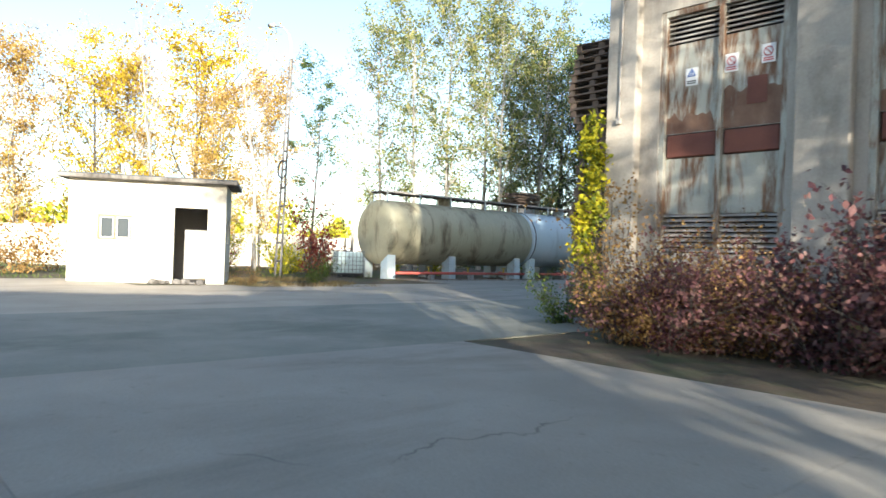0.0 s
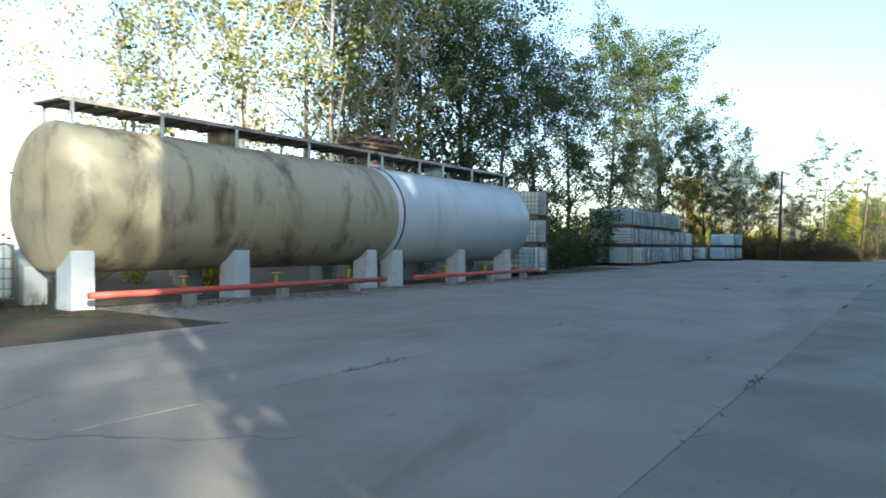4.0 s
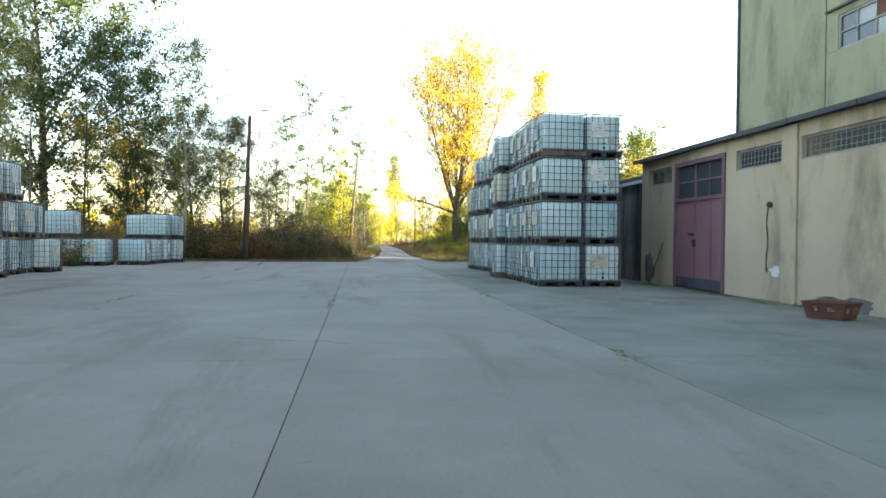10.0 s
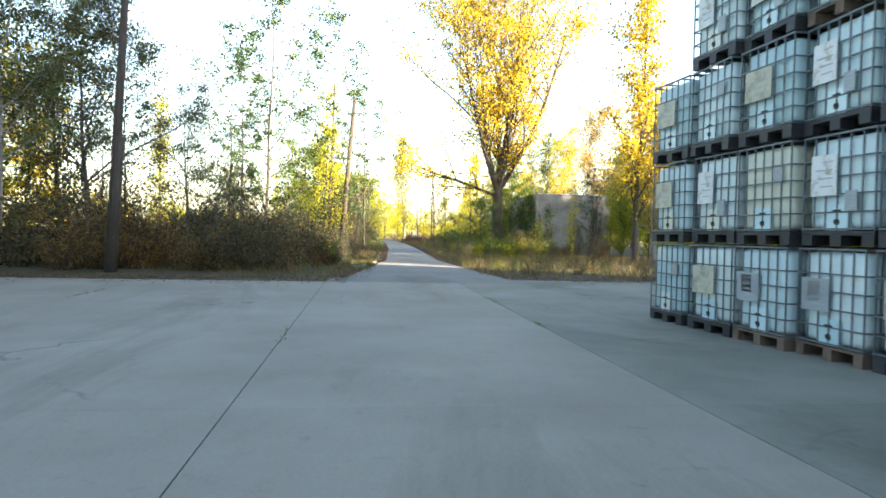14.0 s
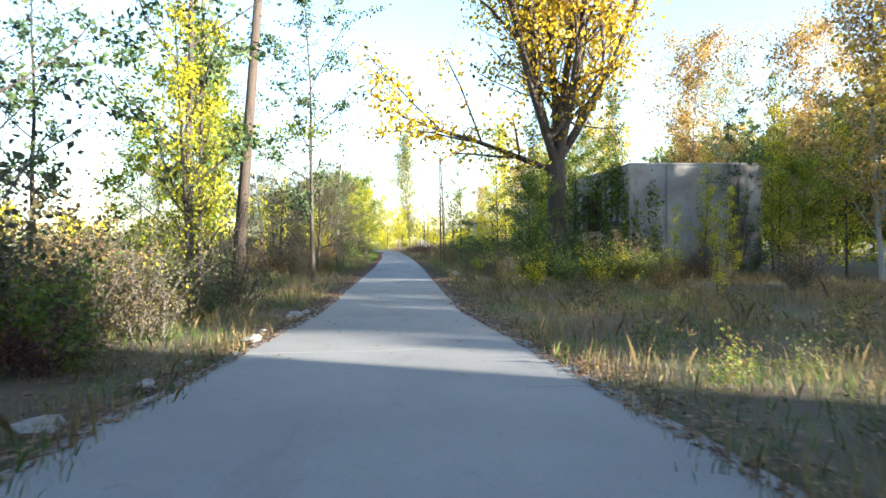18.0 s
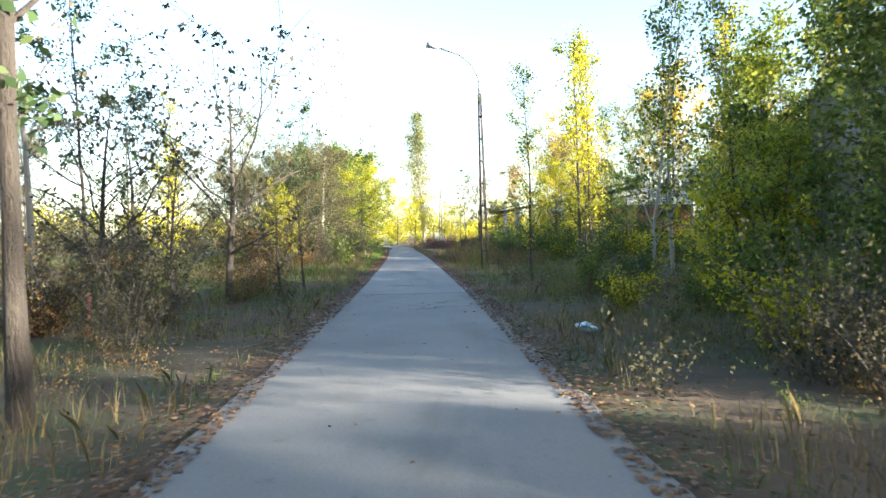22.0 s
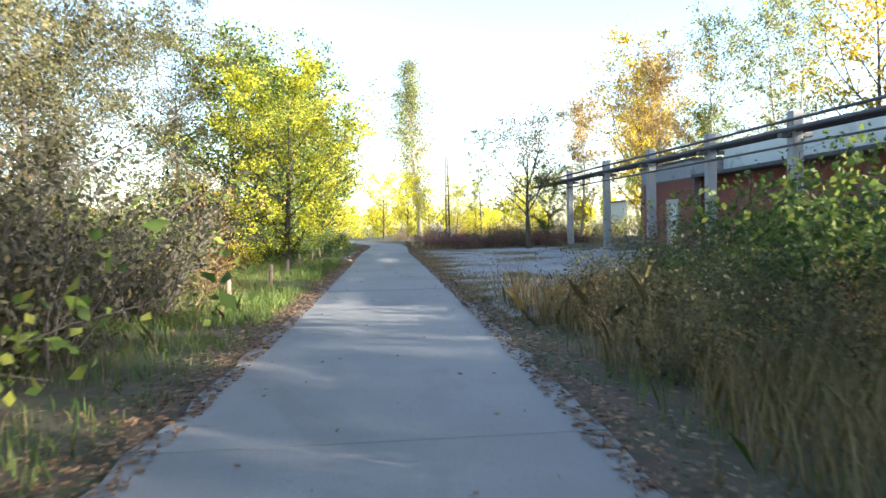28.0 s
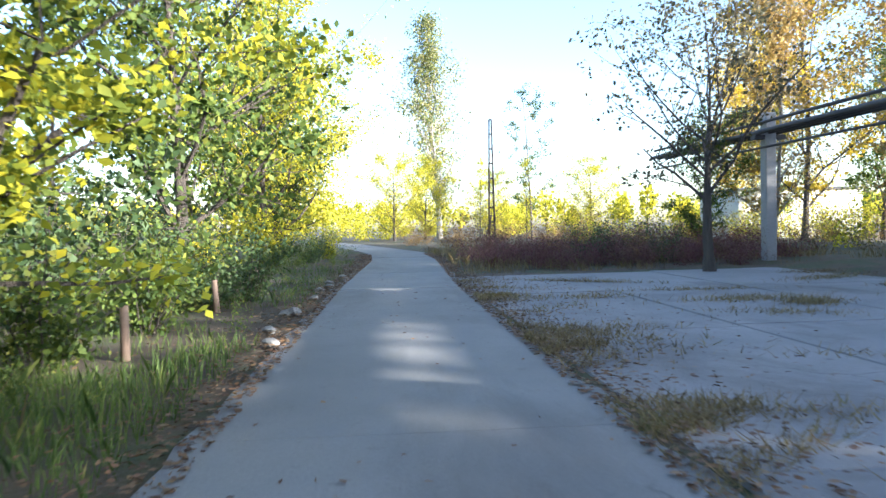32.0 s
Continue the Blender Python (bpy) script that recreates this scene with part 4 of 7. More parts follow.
slab("wall", WHITEW, hut, (0.251, L, D - 0.25, D, -0.1, H))
bm = bmesh.new()
box(bm, -0.28, L + 0.34, -0.32, D + 0.3, H, H + 0.12)
soften(bm, 0.02)
part("roof", bm, BUNKER, hut, "flat concrete roof slab")
slab("roof_felt", FELT, hut, (-0.25, L + 0.31, -0.29, D + 0.27, H + 0.124, H + 0.15))
# the hut's inner shade is put into floor, ceiling and lining colour
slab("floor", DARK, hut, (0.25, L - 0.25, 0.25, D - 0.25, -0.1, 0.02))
slab("ceiling", DARK, hut, (0.26, L - 0.26, 0.26, D - 0.26, H - 0.02, H - 0.004), "ceiling coloured near-black for the hut's inner shade")
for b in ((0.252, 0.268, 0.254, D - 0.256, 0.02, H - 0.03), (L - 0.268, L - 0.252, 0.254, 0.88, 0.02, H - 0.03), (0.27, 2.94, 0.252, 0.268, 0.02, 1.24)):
    slab("lining", DARK, hut, b, "thin lining coloured near-black for inner shade")
slab("back_lining", GREYC, hut, (0.27, L - 0.27, D - 0.268, D - 0.252, 0.02, H - 0.03), "bare grey inner wall")
w = new("window")
w.parent = hut
w["label"] = "small two-pane wooden window"
bm = bmesh.new()
for a, b, c, e in ((0.80, 1.75, 1.25, 1.31), (0.80, 1.75, 1.94, 2.0), (0.80, 0.86, 1.31, 1.94), (1.69, 1.75, 1.31, 1.94), (1.24, 1.31, 1.31, 1.94)):
    box(bm, a, b, 0.04, 0.13, c, e)
part("frame", bm, WOODF, w, "weathered ochre-grey wooden frame")
for a, b in ((0.86, 1.24), (1.31, 1.69)):
    bm = bmesh.new()
    for c in ((a, a + 0.035, 1.31, 1.94), (b - 0.035, b, 1.31, 1.94), (a + 0.035, b - 0.035, 1.31, 1.345), (a + 0.035, b - 0.035, 1.905, 1.94)):
        box(bm, c[0], c[1], 0.055, 0.105, c[2], c[3])
    part("sash", bm, BANDW, w)
    slab("pane", GLASSD, w, (a, b, 0.08, 0.09, 1.31, 1.94))
rub = thing("rubble_heap", pose(-16.6, 3.2, 0, 0, 0, 60), "heap of earth-grey broken rubble by the doorway", "rubble")
rnd = random.Random(5)
for k in range(16):
    bm = bmesh.new()
    s = rnd.uniform(0.06, 0.16)
    bmesh.ops.create_icosphere(bm, subdivisions=1, radius=s)
    for v in bm.verts:
        v.co *= rnd.uniform(0.7, 1.15)
        v.co.z *= 0.7
    bmesh.ops.translate(bm, verts=bm.verts, vec=(rnd.uniform(-0.8, 0.8), rnd.uniform(-0.25, 0.25), s * 0.45))
    part("stone", bm, BUNKER, rub)


for k, (y, side) in enumerate([(81.5 + i * 1.3 + 0.5 * math.sin(i * 3), -1) for i in range(7)] + [(153 + i * 1.5 + 0.6 * math.sin(i * 5), -1) for i in range(8)]):
    st = thing("edge_stone", (road_mid(y) + side * (2.05 + max(0, (89 - y) / 13) * 1.0 - 0.55 + rnd.uniform(-0.1, 0.1)), y, 0.0), "pale weathered stone along the lane's edge", "stone", "edge stones")
    bm = bmesh.new()
    bmesh.ops.create_icosphere(bm, subdivisions=2, radius=rnd.uniform(0.07, 0.17))
    for v in bm.verts:
        v.co *= 0.85 + 0.7 * noise.noise(v.co * 9 + Vector((k * 3.7, 0, 0)))
        v.co.z = max(v.co.z * 0.55, -0.05) + 0.02
    part("rock", bm, STONE, st)
for k in range(7):
    y = 137.2 + k * 3.85
    st = thing("fence_post", (-9.75 - 0.03 * k + rnd.uniform(-0.1, 0.1), y, ground_height(-9.8, y)), "short weathered wooden fence post in the grass", "post", "fence posts")
    bm = bmesh.new()
    tube(bm, (0, 0, -0.2), (rnd.uniform(-0.06, 0.06), rnd.uniform(-0.05, 0.05), rnd.uniform(0.45, 0.62)), 0.05, 0.042, 8)
    part("stake", bm, WOODP, st)


bag = thing("plastic_bag", pose(-6.1, 103.0, 0.02, 0, 0, 35), "crumpled pale blue-white plastic bag on the verge", "bag")
bm = bmesh.new()
bmesh.ops.create_icosphere(bm, subdivisions=3, radius=0.11)
for v in bm.verts:
    v.co *= 0.8 + 0.9 * noise.noise(v.co * 11)
    v.co.x, v.co.z = v.co.x * 1.5, max(v.co.z * 0.6 + 0.05, -0.02)
part("film", bm, TOTEM, bag)
for x, y, h in ((-12.5, 103.7, 0.55), (-4.25, 109.1, 0.5)):
    st = thing("marker_post", (x, y, ground_height(x, y)), "short faded red marker stake in the grass", "stake", "marker stakes")
    bm = bmesh.new()
    tube(bm, (0, 0, -0.2), (0.04, 0.02, h), 0.035, 0.03, 8)
    part("stake", bm, RUSTD, st)


# ---- concrete boundary wall behind the hut ----
fence = tagged(link("boundary_wall", bmesh.new(), WHITEW), "pale precast concrete boundary wall", "wall", kind="structure")
for k in range(26):
    x, y = -33.5 - 0.0 * k, -22 + k * 2.05
    bm = bmesh.new()
    box(bm, x, x + 0.08, y + 0.06, y + 2.0, -0.1, 1.9 + 0.05 * math.sin(k * 2.2))
    soften(bm, 0.01)
    part("panel", bm, WHITEW, fence)
    bm = bmesh.new()
    box(bm, x - 0.05, x + 0.13, y - 0.06, y + 0.055, -0.1, 2.05)
    part("post", bm, WHITEW, fence)


# ---- two storage tanks ----
def storage_tank(y0, length, mat, label, saddles, rail_posts, seams, ringed):
    R, cx, cz = 1.42, -20.95, 2.02
    tank = thing("storage_tank", (cx, y0, 0), label, "tank", "storage tanks")
    prof = [(0.0, 0.25), (0.012, 0.75), (0.035, 1.08), (0.07, 1.25), (0.115, 1.34), (0.17, 1.395), (0.24, R)]
    prof += [(length - s, r) for s, r in prof[::-1]]
    bm = bmesh.new()
    lathe(bm, [(s, r) for s, r in prof], 64)
    bmesh.ops.translate(bm, verts=bm.verts, vec=(0, 0, cz))
    part("shell", bm, mat, tank)
    for s in seams:
        bm = bmesh.new()
        lathe(bm, [(s - 0.012, R - 0.01), (s - 0.008, R + 0.006), (s + 0.008, R + 0.006), (s + 0.012, R - 0.01)], 64)
        bmesh.ops.translate(bm, verts=bm.verts, vec=(0, 0, cz))
        part("weld_seam", bm, mat, tank)
    if ringed:
        bm = bmesh.new()
        lathe(bm, [(0.21, R - 0.02), (0.22, R + 0.012), (0.27, R + 0.012), (0.28, R - 0.02)], 64)
        bmesh.ops.translate(bm, verts=bm.verts, vec=(0, 0, cz))
        part("rim", bm, PIPEM, tank, "dark painted joint ring")
    for s in saddles:
        for e in (-1, 1):
            bm = bmesh.new()
            n = 6
            top = [0.58 + 0.46 * i / n for i in range(n + 1)]
            prof2 = [(0.58, -0.1), (1.1, -0.1), (1.06, 1.0)] + [(x, cz - math.sqrt((R + 0.01) ** 2 - x * x)) for x in top[::-1]]
            f = [bm.verts.new((x * e, s - 0.21, z)) for x, z in prof2]
            g = [bm.verts.new((x * e, s + 0.21, z)) for x, z in prof2]
            bm.faces.new(f[::-1])
            bm.faces.new(g)
            for i in range(len(f)):
                j = (i + 1) % len(f)
                bm.faces.new((f[i], f[j], g[j], g[i]))
            bmesh.ops.recalc_face_normals(bm, faces=bm.faces)
            part("saddle", bm, SADDLE, tank, "concrete support pier")
    rail = new("walkway")
    rail.parent = tank
    rail["label"] = "narrow raised steel walkway on short white posts along the top"
    zt = cz + R
    bm = bmesh.new()
    box(bm, -0.48, 0.48, 0.15, length - 0.2, zt + 0.33, zt + 0.37)
    for k in range(int(length / 0.5)):
        box(bm, -0.47, 0.47, 0.3 + k * 0.5, 0.36 + k * 0.5, zt + 0.28, zt + 0.328)
    part("deck", bm, PIPEM, rail)
    for sx in (-0.5, 0.5):
        bm = bmesh.new()
        box(bm, sx - 0.02, sx + 0.02, 0.15, length - 0.2, zt + 0.325, zt + 0.40)
        part("edge_rail", bm, STEEL, rail, "pale steel edge angle")
        for s in rail_posts:
            bm = bmesh.new()
            box(bm, sx - 0.025, sx + 0.025, s - 0.025, s + 0.025, zt - 0.14, zt + 0.325)
            part("post", bm, SADDLE, rail)
    bm = bmesh.new()
    tube(bm, (0, length * 0.45, zt - 0.05), (0, length * 0.45, zt + 0.3), 0.3, n=20)
    part("manhole", bm, mat, tank)
    return tank


storage_tank(13.5, 9.15, TANKB, "long horizontal storage tank in stained beige paint", (0.25, 3.8, 8.25), (0.35, 2.2, 4.1, 6.4, 8.75), (1.9, 4.0, 6.1), False)
storage_tank(22.5, 8.15, TANKW, "horizontal storage tank in pale blue-grey paint", (0.4, 3.8, 6.95), (0.35, 2.2, 3.5, 5.3, 7.6), (3.0, 5.6), True)

for y0, y1, tip in ((13.5, 21.5, False), (22.8, 30.6, True)):
    p = thing("fuel_pipe", (-19.25, 0, 0), "red-painted fuel pipe with yellow valves beside the tank saddles", "pipe", "fuel pipes")
    bm = bmesh.new()
    tube(bm, (0, y0, 0.28), (0.05, y1, 0.28), 0.06, n=14)
    part("run", bm, REDPIPE, p)
    if tip:
        bm = bmesh.new()
        tube(bm, (0.05, y1, 0.28), (0.052, y1 + 0.4, 0.28), 0.058, n=14)
        part("end_piece", bm, WHITEP, p)
    for s in (0.25, 0.55, 0.85):
        yk = y0 + (y1 - y0) * s
        v = new("valve")
        v.parent = p
        bm = bmesh.new()
        tube(bm, (-0.5, yk, 0.34), (0, yk, 0.28), 0.04)
        part("branch", bm, REDPIPE, v)
        bm = bmesh.new()
        tube(bm, (-0.2, yk, 0.3), (-0.2, yk, 0.52), 0.05, 0.03, 10)
        tube(bm, (-0.2, yk, 0.52), (-0.2, yk, 0.55), 0.11, n=14)
        part("valve_body", bm, YELLOWV, v)
        bm = bmesh.new()
        box(bm, -0.1, 0.1, yk - 0.1, yk + 0.1, -0.05, 0.21)
        part("footing", bm, GREYC, v)

stack = thing("scrap_pallets", pose(-23.0, 25.3, 0), "untidy pile of dark pallets on a frame behind the tanks", "pallet pile")
for k in range(6):
    p = new("pallet")
    p.parent = stack
    p.matrix_local = pose(rnd.uniform(-0.1, 0.1), rnd.uniform(-0.12, 0.12), 3.86 + k * 0.15, rnd.uniform(-2, 2), rnd.uniform(-3, 3), rnd.uniform(-14, 14))
    for j in range(5):
        slab("board", WOODP, p, (-0.6, 0.6, -0.9 + j * 0.42, -0.70 + j * 0.42, 0.0, 0.022))
    for j in (-0.5, 0, 0.5):
        slab("stringer", WOODP, p, (j - 0.05, j + 0.05, -0.9, 1.0, 0.024, 0.115))
slab("frame", STEEL, stack, (-0.5, 0.5, -0.6, 0.8, -0.1, 3.85))


# ---- intermediate bulk containers ----
def tote(label, pallet_mat, plates, wood):
    """One caged container, 1.2 deep along x and 1.0 wide along y; its valve side looks to -x."""
    t = thing("bulk_container", (0, 0, -60), label, "container", "stacked bulk containers")
    base = new("pallet")
    base.parent = t
    if wood:
        for yk in (-0.43, 0, 0.43):
            slab("stringer", pallet_mat, base, (-0.6, 0.6, yk - 0.06, yk + 0.06, 0, 0.12))
        for k in range(6):
            slab("board", pallet_mat, base, (-0.6 + k * 0.22, -0.48 + k * 0.22, -0.5, 0.5, 0.121, 0.145))
    else:
        comb = [(-0.6, 0), (0.6, 0), (0.6, 0.105), (0.43, 0.105), (0.43, 0.02), (0.09, 0.02), (0.09, 0.105), (-0.09, 0.105), (-0.09, 0.02), (-0.43, 0.02), (-0.43, 0.105), (-0.6, 0.105)]
        for yk in (-0.42, 0, 0.42):
            bm = bmesh.new()
            f = bm.faces.new([bm.verts.new((x, yk - 0.075, z)) for x, z in comb])
            e = bmesh.ops.extrude_face_region(bm, geom=[f])
            bmesh.ops.translate(bm, verts=[v for v in e["geom"] if isinstance(v, bmesh.types.BMVert)], vec=(0, 0.15, 0))
            bmesh.ops.recalc_face_normals(bm, faces=bm.faces)
            part("runner", bm, pallet_mat, base)
        slab("deck", pallet_mat, base, (-0.6, 0.6, -0.5, 0.5, 0.106, 0.15))
    bm = bmesh.new()
    vs = box(bm, -0.555, 0.555, -0.455, 0.455, 0.165, 1.10)
    bmesh.ops.bevel(bm, geom=list(bm.edges), offset=0.075, segments=3, affect="EDGES", profile=0.5)
    for f in bm.faces:
        f.smooth = True
    part("bottle", bm, TOTEM, t)
    bm = bmesh.new()
    x, y, r = 0.59, 0.49, 0.0078
    for z in (0.17, 0.34, 0.52, 0.70, 0.88, 1.13):
        rr = r * (1.25 if z in (0.17, 1.13) else 1)
        box(bm, -x - rr, x + rr, -y - rr, -y + rr, z - rr, z + rr)
        box(bm, -x - rr, x + rr, y - rr, y + rr, z - rr, z + rr)
        box(bm, -x - rr, -x + rr, -y + rr, y - rr, z - rr, z + rr)
        box(bm, x - rr, x + rr, -y + rr, y - rr, z - rr, z + rr)
    for k in range(8):
        u = -x + 2 * x * k / 7
        for s in (-y, y):
            box(bm, u - r, u + r, s - r * 0.9, s + r * 0.9, 0.15, 1.12)
    for k in range(1, 6):
        u = -y + 2 * y * k / 6
        for s in (-x, x):
            box(bm, s - r * 0.9, s + r * 0.9, u - r, u + r, 0.15, 1.12)
    for u in (-0.2, 0.2):
        box(bm, -x, x, u - r, u + r, 1.128, 1.15)
    part("cage", bm, GALV, t, "galvanised tube cage")
    bm = bmesh.new()
    tube(bm, (0, 0, 1.09), (0, 0, 1.135), 0.11, n=16)
    part("cap", bm, BLACKP if not wood else REDP, t)
    bm = bmesh.new()
    tube(bm, (-0.53, 0, 0.26), (-0.60, 0, 0.235), 0.036, n=10)
    tube(bm, (-0.575, 0, 0.25), (-0.575, 0, 0.36), 0.02, n=8)
    box(bm, -0.605, -0.57, -0.05, 0.05, 0.345, 0.365)
    part("valve", bm, BLACKP, t)
    bm = bmesh.new()
    box(bm, -0.59, -0.545, -0.15, 0.15, 0.155, 0.42)
    part("valve_guard", bm, TOTEM, t)
    for k, (yk, zk, w, h, mat) in enumerate(plates):
        lab = slab("label_plate", mat, t, (-0.612, -0.602, yk - w / 2, yk + w / 2, zk - h / 2, zk + h / 2))
        bm = bmesh.new()
        for j in range(4):
            box(bm, -0.617, -0.6125, yk - w * 0.36, yk + w * (0.05 + 0.09 * ((j * 7 + k * 3) % 4)), zk + h * (0.31 - 0.2 * j), zk + h * (0.34 - 0.2 * j))
        part("print", bm, FADED, lab)
    return t


kinds = [
    tote("caged white plastic bulk container with paper label, black pallet", BLACKP, [(0.18, 0.72, 0.36, 0.42, PAPER), (-0.2, 0.45, 0.16, 0.2, PLATE)], False),
    tote("caged white plastic bulk container with yellowed label, black pallet", BLACKP, [(0.12, 0.68, 0.5, 0.36, PAPERY)], False),
    tote("caged white plastic bulk container on a grey wooden pallet", WOODP, [(0.2, 0.66, 0.42, 0.34, PLATE), (0.22, 0.70, 0.2, 0.2, PAPER)], True),
    tote("caged plain white plastic bulk container on a black pallet", BLACKP, [(-0.28, 0.78, 0.15, 0.15, PLATE)], False),
]
rnd = random.Random(21)
used = set()


def place_tote(x, y, z, turn, k=None):
    k = rnd.choice((0, 0, 1, 1, 2, 3)) if k is None else k
    up = min(1.0, z / 2.4)
    m = pose(x + rnd.uniform(-0.035, 0.035), y + rnd.uniform(-0.02, 0.02), z, up * rnd.uniform(-0.7, 0.7), up * rnd.uniform(-1.0, 1.0), turn + rnd.uniform(-2.4, 2.4))
    if k not in used:
        used.add(k)
        kinds[k].matrix_world = m
    else:
        copy_thing(kinds[k], m)


TH_T = 1.165
for c in range(5):
    for lvl in range(4):
        xo = -6.28 if c < 4 else -6.58
        place_tote(xo + (0.05 if lvl == 3 else 0), 55.62 + c * 1.045 + (0.12 if c == 4 else 0), lvl * TH_T, 0)
        place_tote(-5.08 + (0.03 if lvl == 2 else 0) + (-0.25 if c == 4 else 0), 55.78 + c * 1.22, lvl * TH_T, 90)
for c in range(5):
    for lvl in range(4):
        if c == 4 and lvl == 3:
            continue
        place_tote(-5.85 - 0.1 * c, 62.75 + c * 1.06, lvl * TH_T, 2)
        place_tote(-4.55 - 0.1 * c, 62.85 + c * 1.06, lvl * TH_T, 182)
# long row along the trees
for c in range(14):
    for lvl in range(3):
        if c >= 12 and lvl == 2:
            continue
        shift = (0.0, 0.28, 0.34, 0.40, 0.62, 0.66)[min(c, 5)]
        out = (0.0, 0.5, 0.42, 0.45, 0.1, 0.05)[c % 6] if lvl == 0 else (0.0, 0.12, -0.05, 0.08, 0.02, -0.1)[(c + lvl) % 6]
        place_tote(-22.35 - 0.045 * c + out, 48.1 + shift + c * 1.03, lvl * TH_T, 180)
        if c < 13:
            place_tote(-23.75 - 0.03 * c, 48.15 + c * 1.07, lvl * TH_T, 180 if c % 3 else 90)
# loose group at the yard's far corner
for x, y, lvls, turn in ((-22.6, 68.2, 1, 90), (-21.4, 69.2, 1, 180), (-21.2, 70.4, 1, 90), (-23.9, 68.0, 2, 180), (-21.2, 71.7, 2, 180), (-20.9, 72.9, 2, 175), (-22.1, 72.6, 2, 180)):
    for lvl in range(lvls):
        place_tote(x, y, lvl * TH_T, turn)
# by the tanks
place_tote(-20.65, 31.35, 0, 180, 3)
place_tote(-20.6, 32.65, 0, 180, 0)
for lvl in range(3):
    place_tote(-21.3, 33.9, lvl * TH_T, 180, 2)
place_tote(-21.7, 12.75, 0, 70, 3)


# ---- poles and street lamps ----
def wooden_pole(x, y, h, lean_x, lean_y, arm=0.0, label="leaning weathered wooden utility pole"):
    p = thing("utility_pole", (x, y, 0), label, "pole", "roadside poles")
    bm = bmesh.new()
    tube(bm, (0, 0, -0.15), (lean_x, lean_y, h), 0.145, 0.085, 12)
    part("shaft", bm, WOODPOLE, p)
    if arm:
        bm = bmesh.new()
        tube(bm, (0.05, 0, -0.1), (lean_x * 0.35 + 0.12, lean_y * 0.35, h * 0.45), 0.13, 0.11, 10)
        part("stub", bm, WOODPOLE, p)
        bm = bmesh.new()
        tube(bm, (lean_x, lean_y, h - 0.3), (lean_x + 0.1, lean_y, h + 0.12), 0.025)
        tube(bm, (lean_x + 0.1, lean_y, h + 0.12), (lean_x + arm * 0.8, lean_y, h + 0.3), 0.025)
        part("arm", bm, STEEL, p)
        bm = bmesh.new()
        box(bm, lean_x + arm * 0.75, lean_x + arm * 1.1, lean_y - 0.09, lean_y + 0.09, h + 0.27, h + 0.36)
        soften(bm, 0.02)
        part("lamp_head", bm, STEEL, p)
    return p


def lattice_pole(x, y, h, lean_x, lean_y, top_arm=False, ring=False, wide=0.17, mat=None, label="slender concrete ladder-type lamp post"):
    p = thing("lamp_post", (x, y, 0), label, "lamp post", "roadside poles")
    mat = mat or GREYC
    a, b = Vector((0, 0, -0.15)), Vector((lean_x, lean_y, h))
    for s in (-1, 1):
        bm = bmesh.new()
        tube(bm, a + Vector((wide * s, 0, 0)), b + Vector((wide * 0.36 * s, 0, 0)), 0.055, 0.04, 4)
        part("leg", bm, mat, p)
    n = int(h / 0.75)
    for k in range(1, n + 1):
        bm = bmesh.new()
        q = a.lerp(b, k / n)
        w = wide + (0.36 - 1) * wide * k / n
        tube(bm, q + Vector((-w, 0, 0)), q + Vector((w, 0, 0)), 0.045, n=4)
        part("rung", bm, mat, p)
    if top_arm:
        bm = bmesh.new()
        pts = [b + Vector((0, 0, -0.4)), b + Vector((-0.03, 0, 0.6)), b + Vector((-0.25, 0, 1.1)), b + Vector((-0.75, 0, 1.5)), b + Vector((-1.55, 0, 1.75))]
        run(bm, pts, 0.034, 6)
        part("arm", bm, STEEL, p, "curved steel bracket arm")
        bm = bmesh.new()
        tube(bm, b + Vector((-1.5, 0, 1.74)), b + Vector((-1.98, 0, 1.86)), 0.06, 0.11, 10)
        part("lamp_head", bm, STEEL, p)
    if ring:
        bm = bmesh.new()
        c = a.lerp(b, 0.5)
        for k in range(18):
            u, v = k * math.tau / 18, (k + 1) * math.tau / 18
            tube(bm, c + Vector((0.02 + 0.36 * math.cos(u), -0.1, 0.36 * math.sin(u))), c + Vector((0.02 + 0.36 * math.cos(v), -0.1, 0.36 * math.sin(v))), 0.03, n=5)
        part("cable_coil", bm, BLACKP, p, "coil of black cable")
    return p


lattice_pole(-22.2, 9.6, 9.0, 0.15, 0.2, True, True, 0.24, BUNKER, "concrete ladder-type lamp post with a coil of cable")
wooden_pole(-17.85, 76.6, 8.05, 0.15, 0.6, 0.9, "dark wooden lamp pole with a short bracket arm")
wooden_pole(-12.33, 92.85, 8.1, 0.6, 0.5)
lattice_pole(-4.85, 120.7, 6.6, -0.1, 0.1, True, wide=0.11, mat=WOODPOLE)
lattice_pole(-1.45, 183.5, 7.0, 0.0, 0.0, mat=WOODPOLE)

# ---- concrete bunker-like shed ----
bunk = thing("concrete_shed", (0, 0, 0), "derelict windowless concrete shed, streaked and overgrown", "shed")
bm = bmesh.new()
wall_solid(bm, "x", -0.55, -0.3, (100.151, 106.749), (-0.2, 3.8), [(102.7, 105.2, 1.6, 3.1)])
part("wall", bm, SHEDC, bunk)
for b in ((-0.55, 4.2, 99.9, 100.15, -0.2, 3.8), (3.95, 4.2, 100.151, 107, -0.2, 3.8), (-0.55, 3.949, 106.75, 107, -0.2, 3.8)):
    slab("wall", SHEDC, bunk, b)
for xk in (0.9, 2.5):
    slab("pilaster", SHEDC, bunk, (xk - 0.12, xk + 0.12, 99.83, 99.898, -0.2, 3.8))
